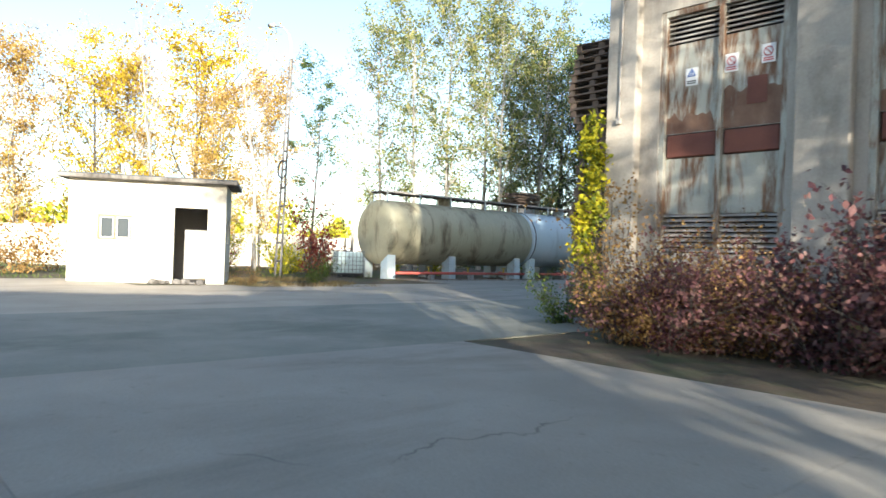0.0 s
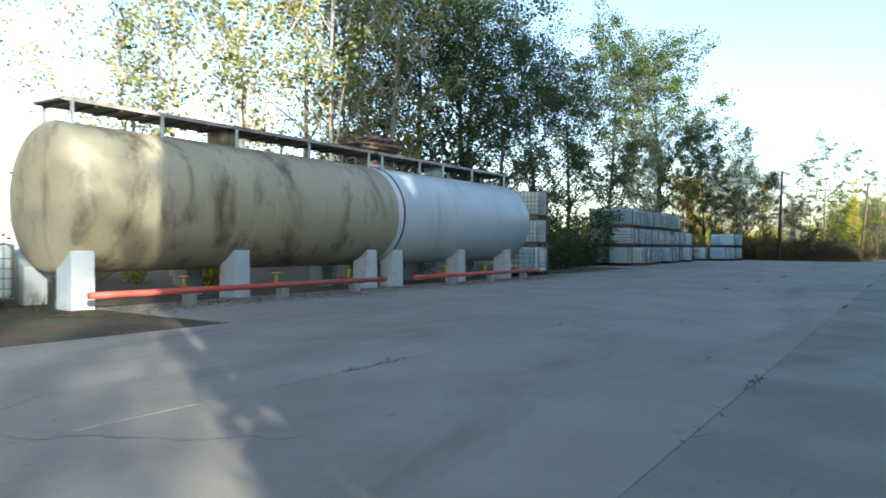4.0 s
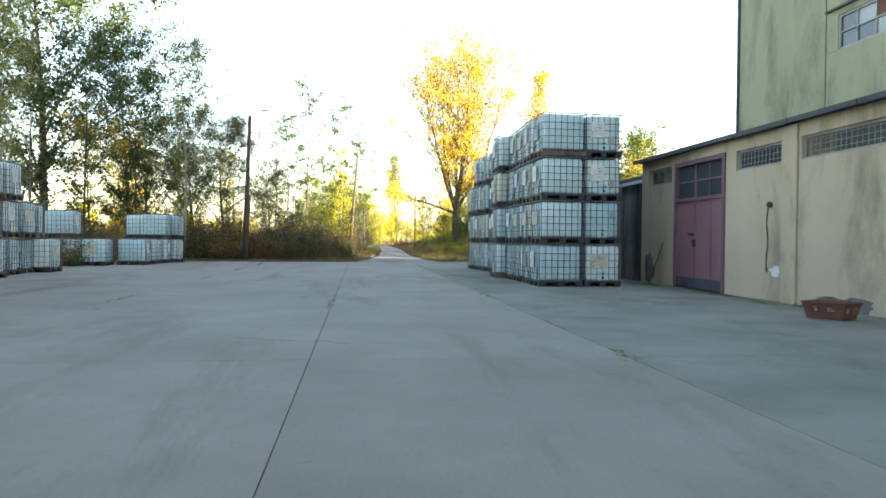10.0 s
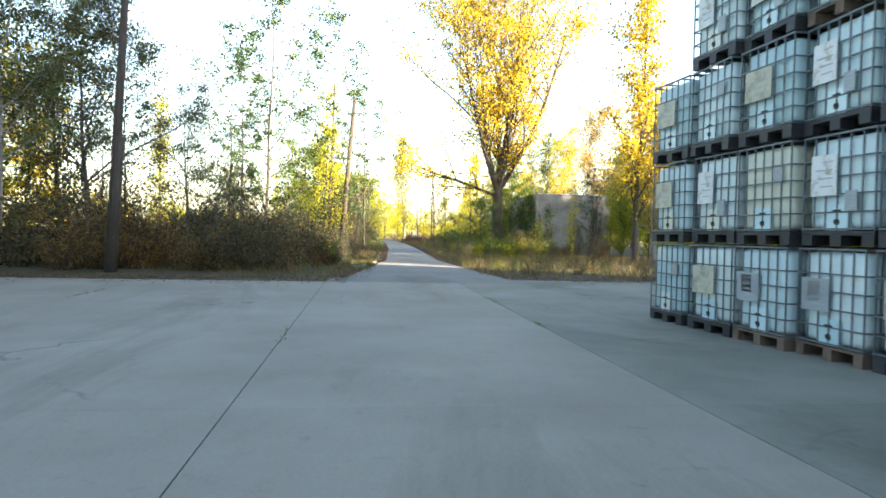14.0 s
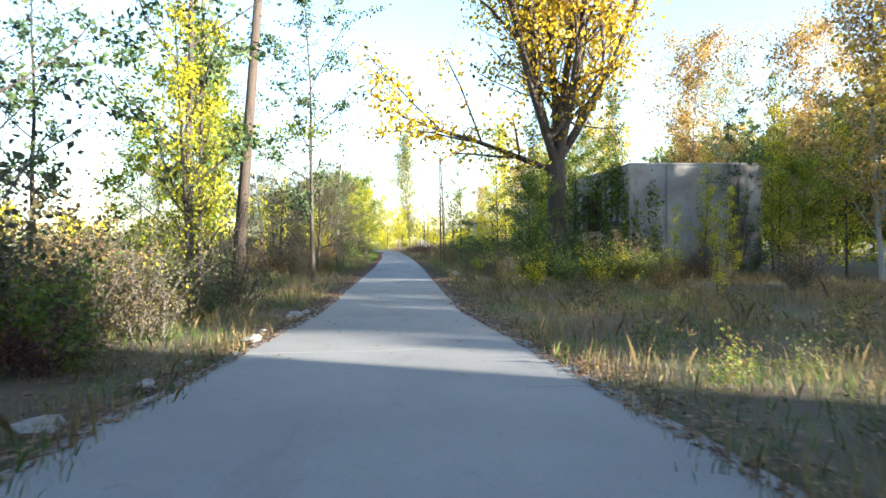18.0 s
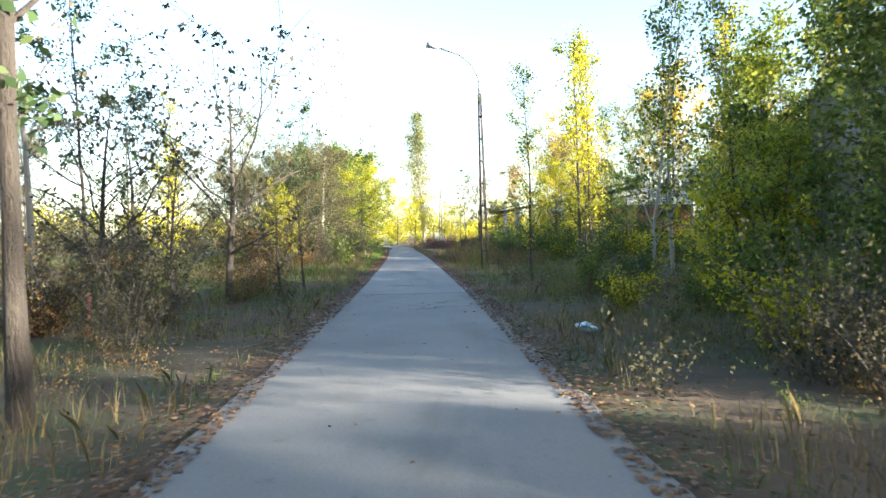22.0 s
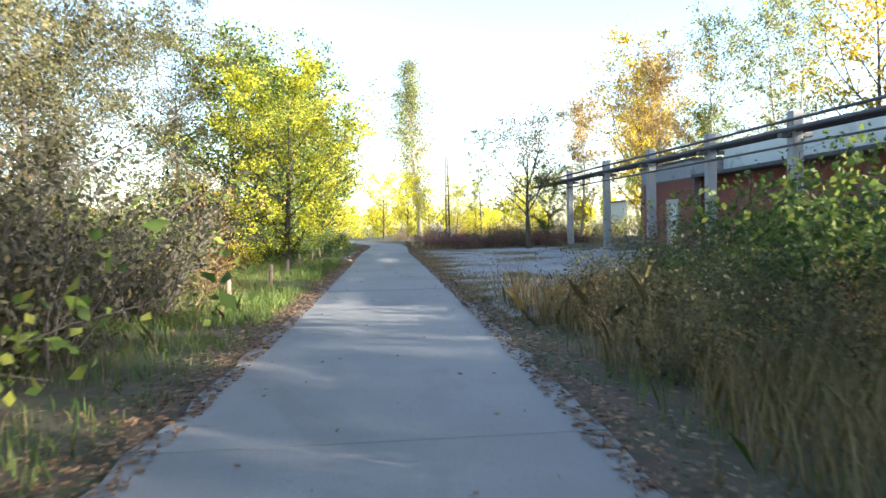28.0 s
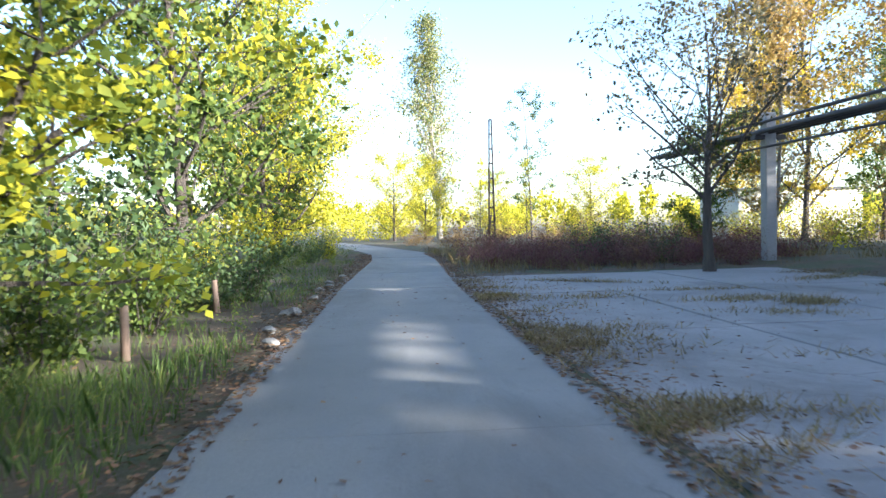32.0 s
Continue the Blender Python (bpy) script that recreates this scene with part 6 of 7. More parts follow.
# left of the lane
for kind, x, y, s in (
    ("sapling", -12.8, 90.7, 1.05), ("sapling", -11.14, 99.3, 0.9), ("ysapling", -13.4, 95.5, 0.7), ("ysapling", -12.4, 89.3, 0.6), ("sapling", -15.5, 88.5, 1.05), ("fresh", -14.0, 95.6, 0.6),
    ("ysapling", -13.2, 93.2, 0.85), ("sapling", -14.8, 101, 0.75), ("bare", -13.5, 104.5, 0.5), ("crab", -11.65, 108.2, 1.0), ("crab", -12.5, 107.4, 0.62), ("crab", -10.9, 109.6, 0.55), ("crab", -12.9, 105.3, 0.8), ("crab", -13.6, 109.0, 0.9),
    ("sapling", -15, 110, 0.6), ("ysapling", -13.5, 110.5, 0.45), ("sapling", -10.7, 112.4, 0.38), ("ysapling", -17, 106, 0.55), ("ysapling", -15.5, 118, 0.5), 
    ("bare", -12.0, 132.6, 0.85), ("willow", -14.5, 131.5, 0.6), ("willow", -12.9, 133.2, 0.64), ("willow", -18.5, 129.5, 0.62), ("willow", -12.4, 136.2, 0.62), ("willow", -16.5, 137, 0.65), ("willow", -17.5, 140.6, 0.65),
    ("sapling", -18, 121, 0.6), ("sapling", -22, 117, 0.7), ("willow", -23, 124, 0.8), ("green", -12.6, 154.0, 0.95), ("green", -11.2, 159.5, 0.95), ("willow", -15.6, 145.0, 0.9), ("willow", -12.6, 130.8, 0.7), ("willow", -13.2, 129.0, 0.5),
    ("green", -12.8, 166, 1.0), ("ygreen", -11.5, 170.5, 0.9), ("green", -12.0, 176, 1.0), ("ygreen", -12.5, 182, 1.0), ("ygreen", -14, 190, 1.05), 
    ("ygreen", -17, 200, 1.1), ("ygreen", -6.5, 206, 0.75), ("ygreen", -3.5, 212, 0.7), ("pale", -19, 150, 0.6), ("willow", -19, 145, 0.85), ("green", -21, 176, 0.8)):
    plant(kind, x, y, s)
# right of the lane
for kind, x, y, s in (
    ("golden_column", 1.4, 88.6, 0.92), ("amber", 5.4, 95.6, 0.62), ("green", 8.0, 94.2, 0.78), ("amber", 6.5, 110, 0.75), ("ysapling", 3.4, 112.5, 1.0), ("amber", 9.5, 106, 0.7), 
    ("green", 8.5, 99, 0.6), ("green", 11, 92, 1.0), ("green", 12, 103, 0.6), ("ysapling", 5.6, 101.5, 0.7), ("ysapling", 6.0, 98.0, 0.6), ("green", -1.5, 103.4, 0.48), ("fresh", -1.3, 106.9, 0.48), ("gsapling", -1.4, 112.6, 0.85), ("gsapling", -0.4, 113.8, 0.95),
    ("gsapling", 0.7, 112.2, 0.9), ("gsapling", 1.5, 114.0, 0.9), ("gsapling", 3.0, 112.6, 0.9), ("ysapling", -4.55, 113.6, 0.62), ("ysapling", -1.6, 119.0, 0.95), ("ysapling", -0.9, 120.2, 0.9), ("ygreen", -0.6, 126.5, 0.45), ("gsapling", 3.4, 121.0, 0.5), ("gsapling", 5.2, 122.5, 0.5), ("ysapling", -0.7, 121.3, 0.85), ("sapling", 2.2, 122.5, 0.5),
    ("green", 3.0, 167.5, 0.42), ("green", 3.2, 127.5, 0.42), ("fresh", 6.0, 124, 0.45), ("yellow", 9, 130, 0.5), ("amber", 4.7, 166.3, 0.62), ("amber", 9.3, 166.5, 0.8), ("yellow", 13.0, 178, 1.05), ("pale", 18.5, 178, 1.0), ("pale", 22, 174, 1.0),
    ("yellow", 24, 206, 1.0), ("ysapling", 0.8, 205, 0.7), ("ysapling", 1.8, 190, 0.6), ("sapling", 3.0, 194, 0.95), ("ygreen", 2.0, 208, 0.6), ("ygreen", 9, 200, 0.6)):
    plant(kind, x, y, s)

plant("round", 0.62, 162.0, 1.25, tall=1.0)
plant("big", -2.75, 101.2, 1.0, turn=0, tall=1.0)
plant("ygreen", -13.0, 126.3, 0.22, tall=1.55)
plant("willow", -13.4, 133.8, 0.68)
plant("lime", -10.5, 150.6, 0.78, tall=0.82)
plant("willow", -14.2, 151.5, 1.05)
tall = plant("poplar", -1.6, 218.5, 1.0, tall=0.97)
tall.matrix_basis = pose(-1.6, 218.5, ground_height(-1.6, 218.5) - 0.05)
# belt of trees on the sunny side; unseen trees behind the start, added for shade
rnd = random.Random(63)
for k in range(10):
    plant(rnd.choice(("yellow", "pale", "green", "yellow")), rnd.uniform(18, 26), 114 + k * 9.6 + rnd.uniform(-1.5, 1.5), rnd.uniform(0.8, 1.1))
for kind, x, y, sz in (("dark", 15.0, 1.2, 1.15), ("dark", 18.0, -0.4, 1.25), ("dark", 21.5, -2.4, 1.2), ("dark", 12.8, -8.4, 1.0), ("dark", 17.5, -9.0, 1.1), ("dark", 12.6, 0.9, 0.95), ("dark", 15.8, -1.4, 1.05), ("green", 10.8, 2.8, 0.85)):
    plant(kind, x, y, sz)

# thickets
rnd = random.Random(99)


def thicket(kinds, n, x0, x1, y0, y1, s0, s1, clear=1.0):
    for _ in range(n):
        x, y = rnd.uniform(x0, x1), rnd.uniform(y0, y1)
        if y > 74 and abs(x - road_mid(y)) < 2.2 + clear:
            continue
        plant(rnd.choice(kinds) + "_bush", x, y, rnd.uniform(s0, s1))


thicket(("brown", "brown", "brown", "plum"), 22, -22, -13.0, 76.5, 90, 0.7, 1.25, 0.6)
thicket(("brown", "olive", "brown"), 11, -20, -13.4, 79, 87, 1.0, 1.65, 0.6)
thicket(("olive", "brown", "plum"), 12, -14.4, -11.6, 83, 90, 0.4, 0.8, 0.5)
thicket(("dark", "brown"), 6, -25, -22.8, 64.5, 74, 0.6, 1.0)
thicket(("brown", "brown", "olive", "dark"), 12, -29, -21.5, 75.5, 82, 0.9, 1.7)
thicket(("brown", "red", "ygreen", "brown"), 12, -31, -23.6, 5.5, 20, 0.6, 1.2)
for x, y, s in ((-24.2, 12.4, 1.15), (-25.0, 13.6, 0.9)):
    plant("red_bush", x, y, s)
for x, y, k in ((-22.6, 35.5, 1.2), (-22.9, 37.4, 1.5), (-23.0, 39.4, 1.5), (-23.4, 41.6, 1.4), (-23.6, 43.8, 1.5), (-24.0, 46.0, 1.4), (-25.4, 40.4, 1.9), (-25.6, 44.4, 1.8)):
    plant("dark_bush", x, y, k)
plant("green_bush", -17.0, 8.3, 0.5)
plant("brown_bush", -15.9, 5.2, 0.45)
thicket(("dark", "olive", "green", "brown"), 20, -19, -11.8, 84, 93, 0.5, 0.95, 0.9)
thicket(("dark", "olive", "green"), 9, -19, -12.8, 92, 100, 0.4, 0.7, 0.9)
thicket(("olive", "green"), 9, -20, -14.5, 99, 106, 0.35, 0.6, 0.9)
thicket(("green", "olive", "brown"), 13, -15.0, -11.2, 101, 113, 0.4, 0.8, 0.8)
thicket(("brown", "green", "olive"), 14, -21, -14.5, 108, 124, 0.35, 0.65, 0.8)
thicket(("olive", "olive", "brown"), 18, -21, -10.6, 125, 143, 0.6, 1.2, 0.6)
thicket(("olive", "olive", "brown"), 16, -14, -10.6, 126.5, 134.5, 0.6, 1.15, 0.6)
thicket(("olive", "olive", "green"), 18, -13.6, -10.5, 129, 137, 0.85, 1.25, 0.7)
thicket(("green", "ygreen", "dark"), 24, -15, -9.6, 147, 186, 0.45, 0.9, 0.3)
thicket(("green", "green", "ygreen"), 24, -5.0, -0.9, 94, 110, 0.35, 0.68, 0.4)
thicket(("brown", "olive"), 12, -5.5, 1.5, 92, 100, 0.35, 0.7, 0.5)
thicket(("green", "dark", "ygreen", "green"), 30, -3.2, 8, 110, 133, 0.5, 1.1, 0.8)
for x, y, k in ((1.8, 133.0, 1.1), (3.2, 134.5, 1.3), (4.6, 133.5, 1.5), (2.6, 136.6, 1.2), (4.2, 137.6, 1.4), (0.9, 135.2, 0.8), (5.4, 135.8, 1.6)):
    plant(rnd.choice(("olive_bush", "green_bush", "dark_bush")), x, y, k)
for kind, x, y, k in (("green", -2.0, 132.5, 1.0), ("green", -1.6, 134.0, 1.0), ("fresh", -1.0, 131.6, 1.0), ("green", -2.7, 134.8, 0.55), ("green", -1.8, 136.5, 0.65), ("brown", -2.9, 130.8, 0.6), ("green", -0.4, 133.6, 1.2), ("fresh", 0.2, 136.0, 1.1), ("green", -1.2, 129.8, 1.0), ("olive", -2.5, 137.7, 0.62), ("brown", -1.7, 138.6, 0.7), ("olive", -2.6, 136.2, 0.6), ("green", -1.0, 137.4, 0.95), ("green", -0.2, 138.5, 1.05), ("green", 0.9, 138.2, 1.1), ("olive", 2.0, 138.8, 1.2)):
    plant(kind + "_bush", x, y, k)
plant("green", 5.8, 138.2, 0.42)
plant("ysapling", 3.0, 138.4, 0.45)
thicket(("green", "olive", "dark"), 12, 0.0, 4.6, 129, 138, 0.7, 1.15, 0.5)
thicket(("brown", "plum", "dark"), 11, -4.2, 4.5, 164.5, 170, 0.4, 0.7, 0.4)
thicket(("plum", "plum", "plum", "brown"), 26, -2.0, 4.8, 4.0, 6.0, 0.6, 1.15)
for x, y, k in ((1.6, 5.2, 1.45), (2.7, 5.0, 1.7), (3.9, 4.8, 1.9), (3.2, 4.2, 1.5), (4.8, 4.4, 1.8), (0.6, 5.4, 1.25)):
    plant("plum_bush", x, y, k)
for kind, x, y, k in (("green_bush", -4.1, 5.6, 0.55), ("plum_bush", -3.3, 5.6, 0.55), ("plum_bush", -2.5, 5.4, 0.8)):
    plant(kind, x, y, k)
for x, y, k in ((-11.2, 150.6, 0.8), (-10.5, 152.2, 0.8), (-10.3, 154.4, 0.75), (-10.7, 156.8, 0.85)):
    plant("green_bush", x, y, k)
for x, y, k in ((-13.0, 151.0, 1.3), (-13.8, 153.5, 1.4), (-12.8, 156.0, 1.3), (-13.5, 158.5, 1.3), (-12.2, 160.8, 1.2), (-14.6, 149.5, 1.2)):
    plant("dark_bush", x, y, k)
# saplings and shrubs before the concrete shed
for kind, x, y, k in (("ysapling", -0.2, 93.6, 0.27), ("brown_bush", 0.5, 98.0, 0.45), ("ysapling", -1.9, 93.2, 0.2), ("ysapling", -3.4, 88.2, 0.2), ("sapling", 2.4, 98.4, 0.45), ("ysapling", 1.3, 98.2, 0.4), ("fresh", 4.4, 98.0, 0.36), ("ysapling", 3.4, 97.6, 0.45), ("green_bush", 0.2, 99.0, 0.5), ("olive_bush", 1.6, 98.8, 0.5), ("dark_bush", 3.2, 98.9, 0.6), ("green_bush", -1.3, 101.5, 1.1), ("green_bush", -1.4, 104.4, 1.0), ("ygreen_bush", -1.2, 107.4, 1.2), ("ysapling", -1.5, 108.0, 0.6)):
    plant(kind, x, y, k)
for kind, x, y, k in (("green", -3.9, 100.2, 0.36), ("green_bush", -3.5, 99.7, 0.9), ("dark_bush", -2.0, 99.5, 0.9), ("green_bush", -2.6, 104.5, 0.9)):
    plant(kind, x, y, k)
# denser brush farther off, joined
def brush(name, kinds, n, x0, x1, y0, y1, s0, s1, label, mat, seed, step=3, clear=3.2):
    r = np.random.default_rng(seed)
    out = []
    for _ in range(n):
        ob = B[kinds[r.integers(0, len(kinds))] + "_bush"][0]
        me = [c for c in ob.children if c.name.startswith("foliage")][0].data
        co = np.empty(len(me.vertices) * 3, np.float32)
        me.vertices.foreach_get("co", co)
        co = co.reshape(-1, 4, 3)[:: step]
        x, y, a, k = r.uniform(x0, x1), r.uniform(y0, y1), r.uniform(0, math.tau), r.uniform(s0, s1)
        if y > 74 and abs(x - road_mid(y)) < clear + max(0, (89 - y) / 13):
            continue
        if -0.7 < x < 4.4 and 99.6 < y < 107.2:
            continue
        ca, sa = math.cos(a) * k, math.sin(a) * k
        out.append(np.stack([co[..., 0] * ca - co[..., 1] * sa + x, co[..., 0] * sa + co[..., 1] * ca + y, co[..., 2] * k + ground_height(x, y)], -1))
    return tagged(new(name, raw_mesh(name, np.concatenate(out), mat)), label, "brush", kind="stuff")


brush("brown_brush", ("brown",), 40, -40, -18, 84, 108, 0.9, 1.5, "brown brush on open ground behind the verge", LEAF_OCHRE, 1)
brush("brown_brush", ("brown", "dark"), 34, -22.5, -13.2, 77.5, 92, 0.8, 1.3, "tangled olive-brown brush along the yard's end", LEAF_OLIVE, 11, 2)
brush("brown_brush", ("brown", "plum"), 34, -22.5, -12.6, 77.2, 92, 0.6, 1.2, "tangled ochre brush along the yard's end", LEAF_OCHRE, 20, 2)
brush("yellow_brush", ("plum",), 12, -20, -12.6, 80, 92, 0.6, 1.0, "sunlit yellow shrubs in the brush", LEAF_YGREEN, 21, 3)
brush("verge_weeds", ("brown", "green"), 330, -15.5, -2.0, 77, 140, 0.16, 0.42, "knee-high weeds along the verges", LEAF_OLIVE, 12, 4, 1.95)
brush("verge_weeds", ("green", "ygreen"), 200, -15.5, -2.0, 79, 140, 0.14, 0.36, "low green weeds along the verges", LEAF_GREEN, 13, 6, 2.2)
brush("verge_weeds", ("brown", "plum"), 120, -11.5, 2.0, 79, 112, 0.18, 0.4, "withered brown weeds along the verges", LEAF_OCHRE, 14, 6, 2.3)
brush("verge_weeds", ("green",), 150, -13.5, -8.6, 138, 190, 0.14, 0.4, "low green weeds under the roadside trees", LEAF_GREEN, 15, 6, 1.9)
brush("verge_weeds", ("brown", "green"), 110, -5.2, 3.0, 108, 134, 0.2, 0.5, "knee-high weeds on the open side of the lane", LEAF_OLIVE, 18, 6, 2.0)
brush("verge_weeds", ("green", "ygreen"), 70, -5.0, 2.0, 110, 134, 0.16, 0.4, "low green weeds on the open side of the lane", LEAF_GREEN, 19, 6, 2.2)
brush("brown_brush", ("brown", "ygreen", "green"), 26, -32, -21.5, -14, 2, 0.7, 1.4, "brown brush along the boundary wall", LEAF_OCHRE, 31, 2)
brush("olive_brush", ("olive", "dark", "brown"), 22, -30, -14.5, 125, 133, 0.8, 1.6, "grey-olive brush beside the meadow", LEAF_OLIVE, 32, 2)
brush("verge_weeds", ("brown", "green", "olive"), 70, -4.9, -1.8, 130.0, 136.6, 0.32, 0.66, "tall brown-olive weeds between lane and apron", LEAF_THICKET, 34, 3, 2.0)
brush("verge_weeds", ("brown", "plum"), 34, -4.9, -1.0, 130.0, 137.5, 0.3, 0.55, "withered ochre weeds between lane and apron", LEAF_OCHRE, 35, 4, 2.0)
brush("verge_weeds", ("brown", "green"), 90, -3.2, 3.4, 132.5, 139.0, 0.3, 0.6, "tall green weeds before the apron", LEAF_GREEN, 33, 3, 2.0)
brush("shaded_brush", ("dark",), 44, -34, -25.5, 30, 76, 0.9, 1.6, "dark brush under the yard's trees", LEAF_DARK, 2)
brush("brown_brush", ("brown",), 46, -6, 20, 172, 210, 0.8, 1.4, "brown brush beyond the apron", LEAF_OCHRE, 3)
brush("yellow_brush", ("green",), 34, 3.5, 24, 171, 190, 0.8, 1.5, "yellow-green brush behind the apron", LEAF_YGREEN, 16)
brush("brown_brush", ("brown",), 30, -3.5, 22, 166, 186, 0.7, 1.3, "brown brush behind the apron", LEAF_OLIVE, 17)
brush("dark_brush", ("plum", "brown"), 90, -5.0, 5.0, 163.8, 171, 0.35, 0.75, "dark low brush behind the apron", LEAF_PLUM, 23, 2, 2.0)
brush("olive_brush", ("green",), 40, -45, -16, 140, 215, 1.2, 2.2, "olive brush behind the roadside trees", LEAF_OLIVE, 4)
brush("brown_brush", ("brown",), 34, -45, -20, 106, 140, 1.0, 1.9, "brown brush beyond the meadow", LEAF_OLIVE, 5)
brush("yellow_brush", ("ygreen",), 40, 8, 30, 78, 140, 1.0, 2.0, "yellow-green brush right of the woods' edge", LEAF_YGREEN, 6)
brush("yellow_brush", ("ygreen",), 30, -22, 12, 212, 250, 1.4, 2.6, "yellow brush at the lane's far bend", LEAF_YGREEN, 7)
# creeper on the pallets and the shed
vine = thing("creeper", (0, 0, 0), "yellow-green creeper climbing the pallet stack and bare wall corner", "creeper")
nr = np.random.default_rng(5)
tuft = nr.uniform(0.0, 1.0, 34)
at = nr.integers(0, 34, 1900)
z = 0.5 + 3.2 * tuft[at] + nr.normal(size=1900) * 0.13
side = np.clip((np.sin(tuft[at] * 41) * 0.26 + nr.normal(size=1900) * 0.12) * (1.1 - 0.16 * z), -0.5, 0.55)
c = np.stack([-3.85 + side, 5.98 + np.clip(nr.normal(size=1900) * 0.1, -0.25, 0.1), z], 1)
ob = new("leaves", raw_mesh("leaves", leaf_quads(nr, c, 0.105), LEAF_YGREEN))
ob.parent = vine
bm = bmesh.new()
for k in range(5):
    tube(bm, (-3.72 + 0.06 * k - 0.12, 6.05, -0.05), (-3.8 + 0.07 * k, 6.06, 3.7 - 0.3 * k), 0.015, 0.006, 5)
part("stem", bm, BARK, vine)


ivy = thing("creeper", (0, 0, 0), "green and brown creeper climbing the concrete shed's corner", "creeper")
clump = np.stack([nr.uniform(-0.72, -0.6, 26), nr.uniform(99.9, 102.8, 26), nr.uniform(0.4, 3.9, 26)], 1)
clump = np.concatenate([clump, np.stack([nr.uniform(-0.5, 0.5, 12), nr.uniform(99.7, 99.8, 12), nr.uniform(0.3, 3.6, 12)], 1)])
c = clump[nr.integers(0, 38, 2600)] + nr.normal(size=(2600, 3)) * np.array([0.07, 0.28, 0.34])
c[:, 0] = np.where(c[:, 1] > 99.85, np.minimum(c[:, 0], -0.6), c[:, 0])
ob = new("leaves", raw_mesh("leaves", leaf_quads(nr, c, 0.12), LEAF_GREEN))
ob.parent = ivy
for k in range(4):
    bm = bmesh.new()
    run(bm, [(-0.58, 100.2 + 0.6 * k, -0.05), (-0.58, 100.35 + 0.6 * k, 1.4), (-0.58, 100.2 + 0.65 * k, 2.6), (-0.58, 100.4 + 0.6 * k, 3.7)], 0.018, 5)
    part("stem", bm, BARK, ivy)


# ---- grass and fallen leaves ----
def blades(name, n, mat, area, h0, h1, label, clear=1.55, seed=1, width=0.012):
    r = np.random.default_rng(seed)
    out = []
    x0, x1, y0, y1 = area
    xs_, ys_ = r.uniform(x0, x1, n), r.uniform(y0, y1, n)
    tuft = np.array([noise.noise(Vector((x * 0.6, y * 0.6, seed))) for x, y in zip(xs_, ys_)])
    mids = np.array([road_mid(y) for y in ys_])
    keep = (tuft > -0.12) & ((np.abs(xs_ - mids) > clear + 0.25 * tuft) | (ys_ < 70))
    xs_, ys_, tuft = xs_[keep], ys_[keep], tuft[keep]
    n = len(xs_)
    zb = np.array([ground_height(x, y) for x, y in zip(xs_, ys_)])
    a = r.uniform(0, math.tau, n)
    h = r.uniform(h0, h1, n) * (0.75 + tuft)
    lean = r.normal(size=(n, 2)) * 0.3 * h[:, None]
    w = width * r.uniform(0.7, 1.6, n)
    foot = np.stack([xs_, ys_, zb - 0.02], 1)
    side = np.stack([np.cos(a) * w, np.sin(a) * w, 0 * w], 1)
    mid = foot + np.stack([lean[:, 0] * 0.35, lean[:, 1] * 0.35, h * 0.6], 1)
    tip = foot + np.stack([lean[:, 0], lean[:, 1], h], 1)
    v = np.stack([foot - side, foot + side, mid + side * 0.7, tip, mid - side * 0.7], 1)
    return tagged(new(name, raw_mesh(name, v, mat)), label, "grass", kind="stuff")


blades("dry_grass", 34000, GRASS_DRY, (-17, -9.5, 76, 128), 0.08, 0.36, "dry straw-coloured grass along the verge", seed=1, width=0.0035)
blades("dry_grass", 52000, GRASS_DRY, (-8.5, 4, 77, 112), 0.10, 0.40, "dry grass beside the lane", seed=2, clear=1.7, width=0.0035)
blades("dry_grass", 26000, GRASS_DRY, (-7.0, 3, 110, 140), 0.08, 0.3, "dry grass and weeds beside the lane", seed=3, width=0.0035)
blades("green_grass", 60000, GRASS_GREEN, (-18, -8.4, 110, 172), 0.06, 0.24, "green meadow grass", seed=4, width=0.004)
blades("green_grass", 26000, GRASS_GREEN, (-14, -8.6, 133, 153), 0.1, 0.32, "lush green grass under the roadside trees", seed=10, width=0.004)
blades("green_grass", 66000, GRASS_GREEN, (-16, -2.5, 80, 140), 0.05, 0.24, "short green grass along the lane", seed=9, width=0.004)
blades("dry_grass", 14000, GRASS_DRY, (-20, -8.8, 114, 150), 0.2, 0.5, "dry seed-headed meadow grass", seed=5, clear=2.2, width=0.0035)
blades("dry_grass", 14000, GRASS_DRY, (-5.6, 8, 163.5, 182), 0.2, 0.5, "dry grass behind the apron", seed=6, width=0.006)
blades("dry_grass", 16000, GRASS_DRY, (-5.5, -1.5, 124, 137), 0.25, 0.85, "tall brown grass beside the apron", seed=11, width=0.004)
blades("green_grass", 9000, GRASS_GREEN, (-30, -20.2, -14, 14), 0.08, 0.28, "weedy grass by the hut", seed=7, width=0.006)
blades("dry_grass", 9000, GRASS_DRY, (-20.1, -14.8, 4.8, 9.5), 0.05, 0.2, "short dry grass on a mound", seed=8, width=0.005)
blades("green_grass", 1600, GRASS_GREEN, (-3.2, -3.01, 33, 57), 0.03, 0.12, "moss and small weeds along the foot of the annex wall", seed=12, width=0.006)
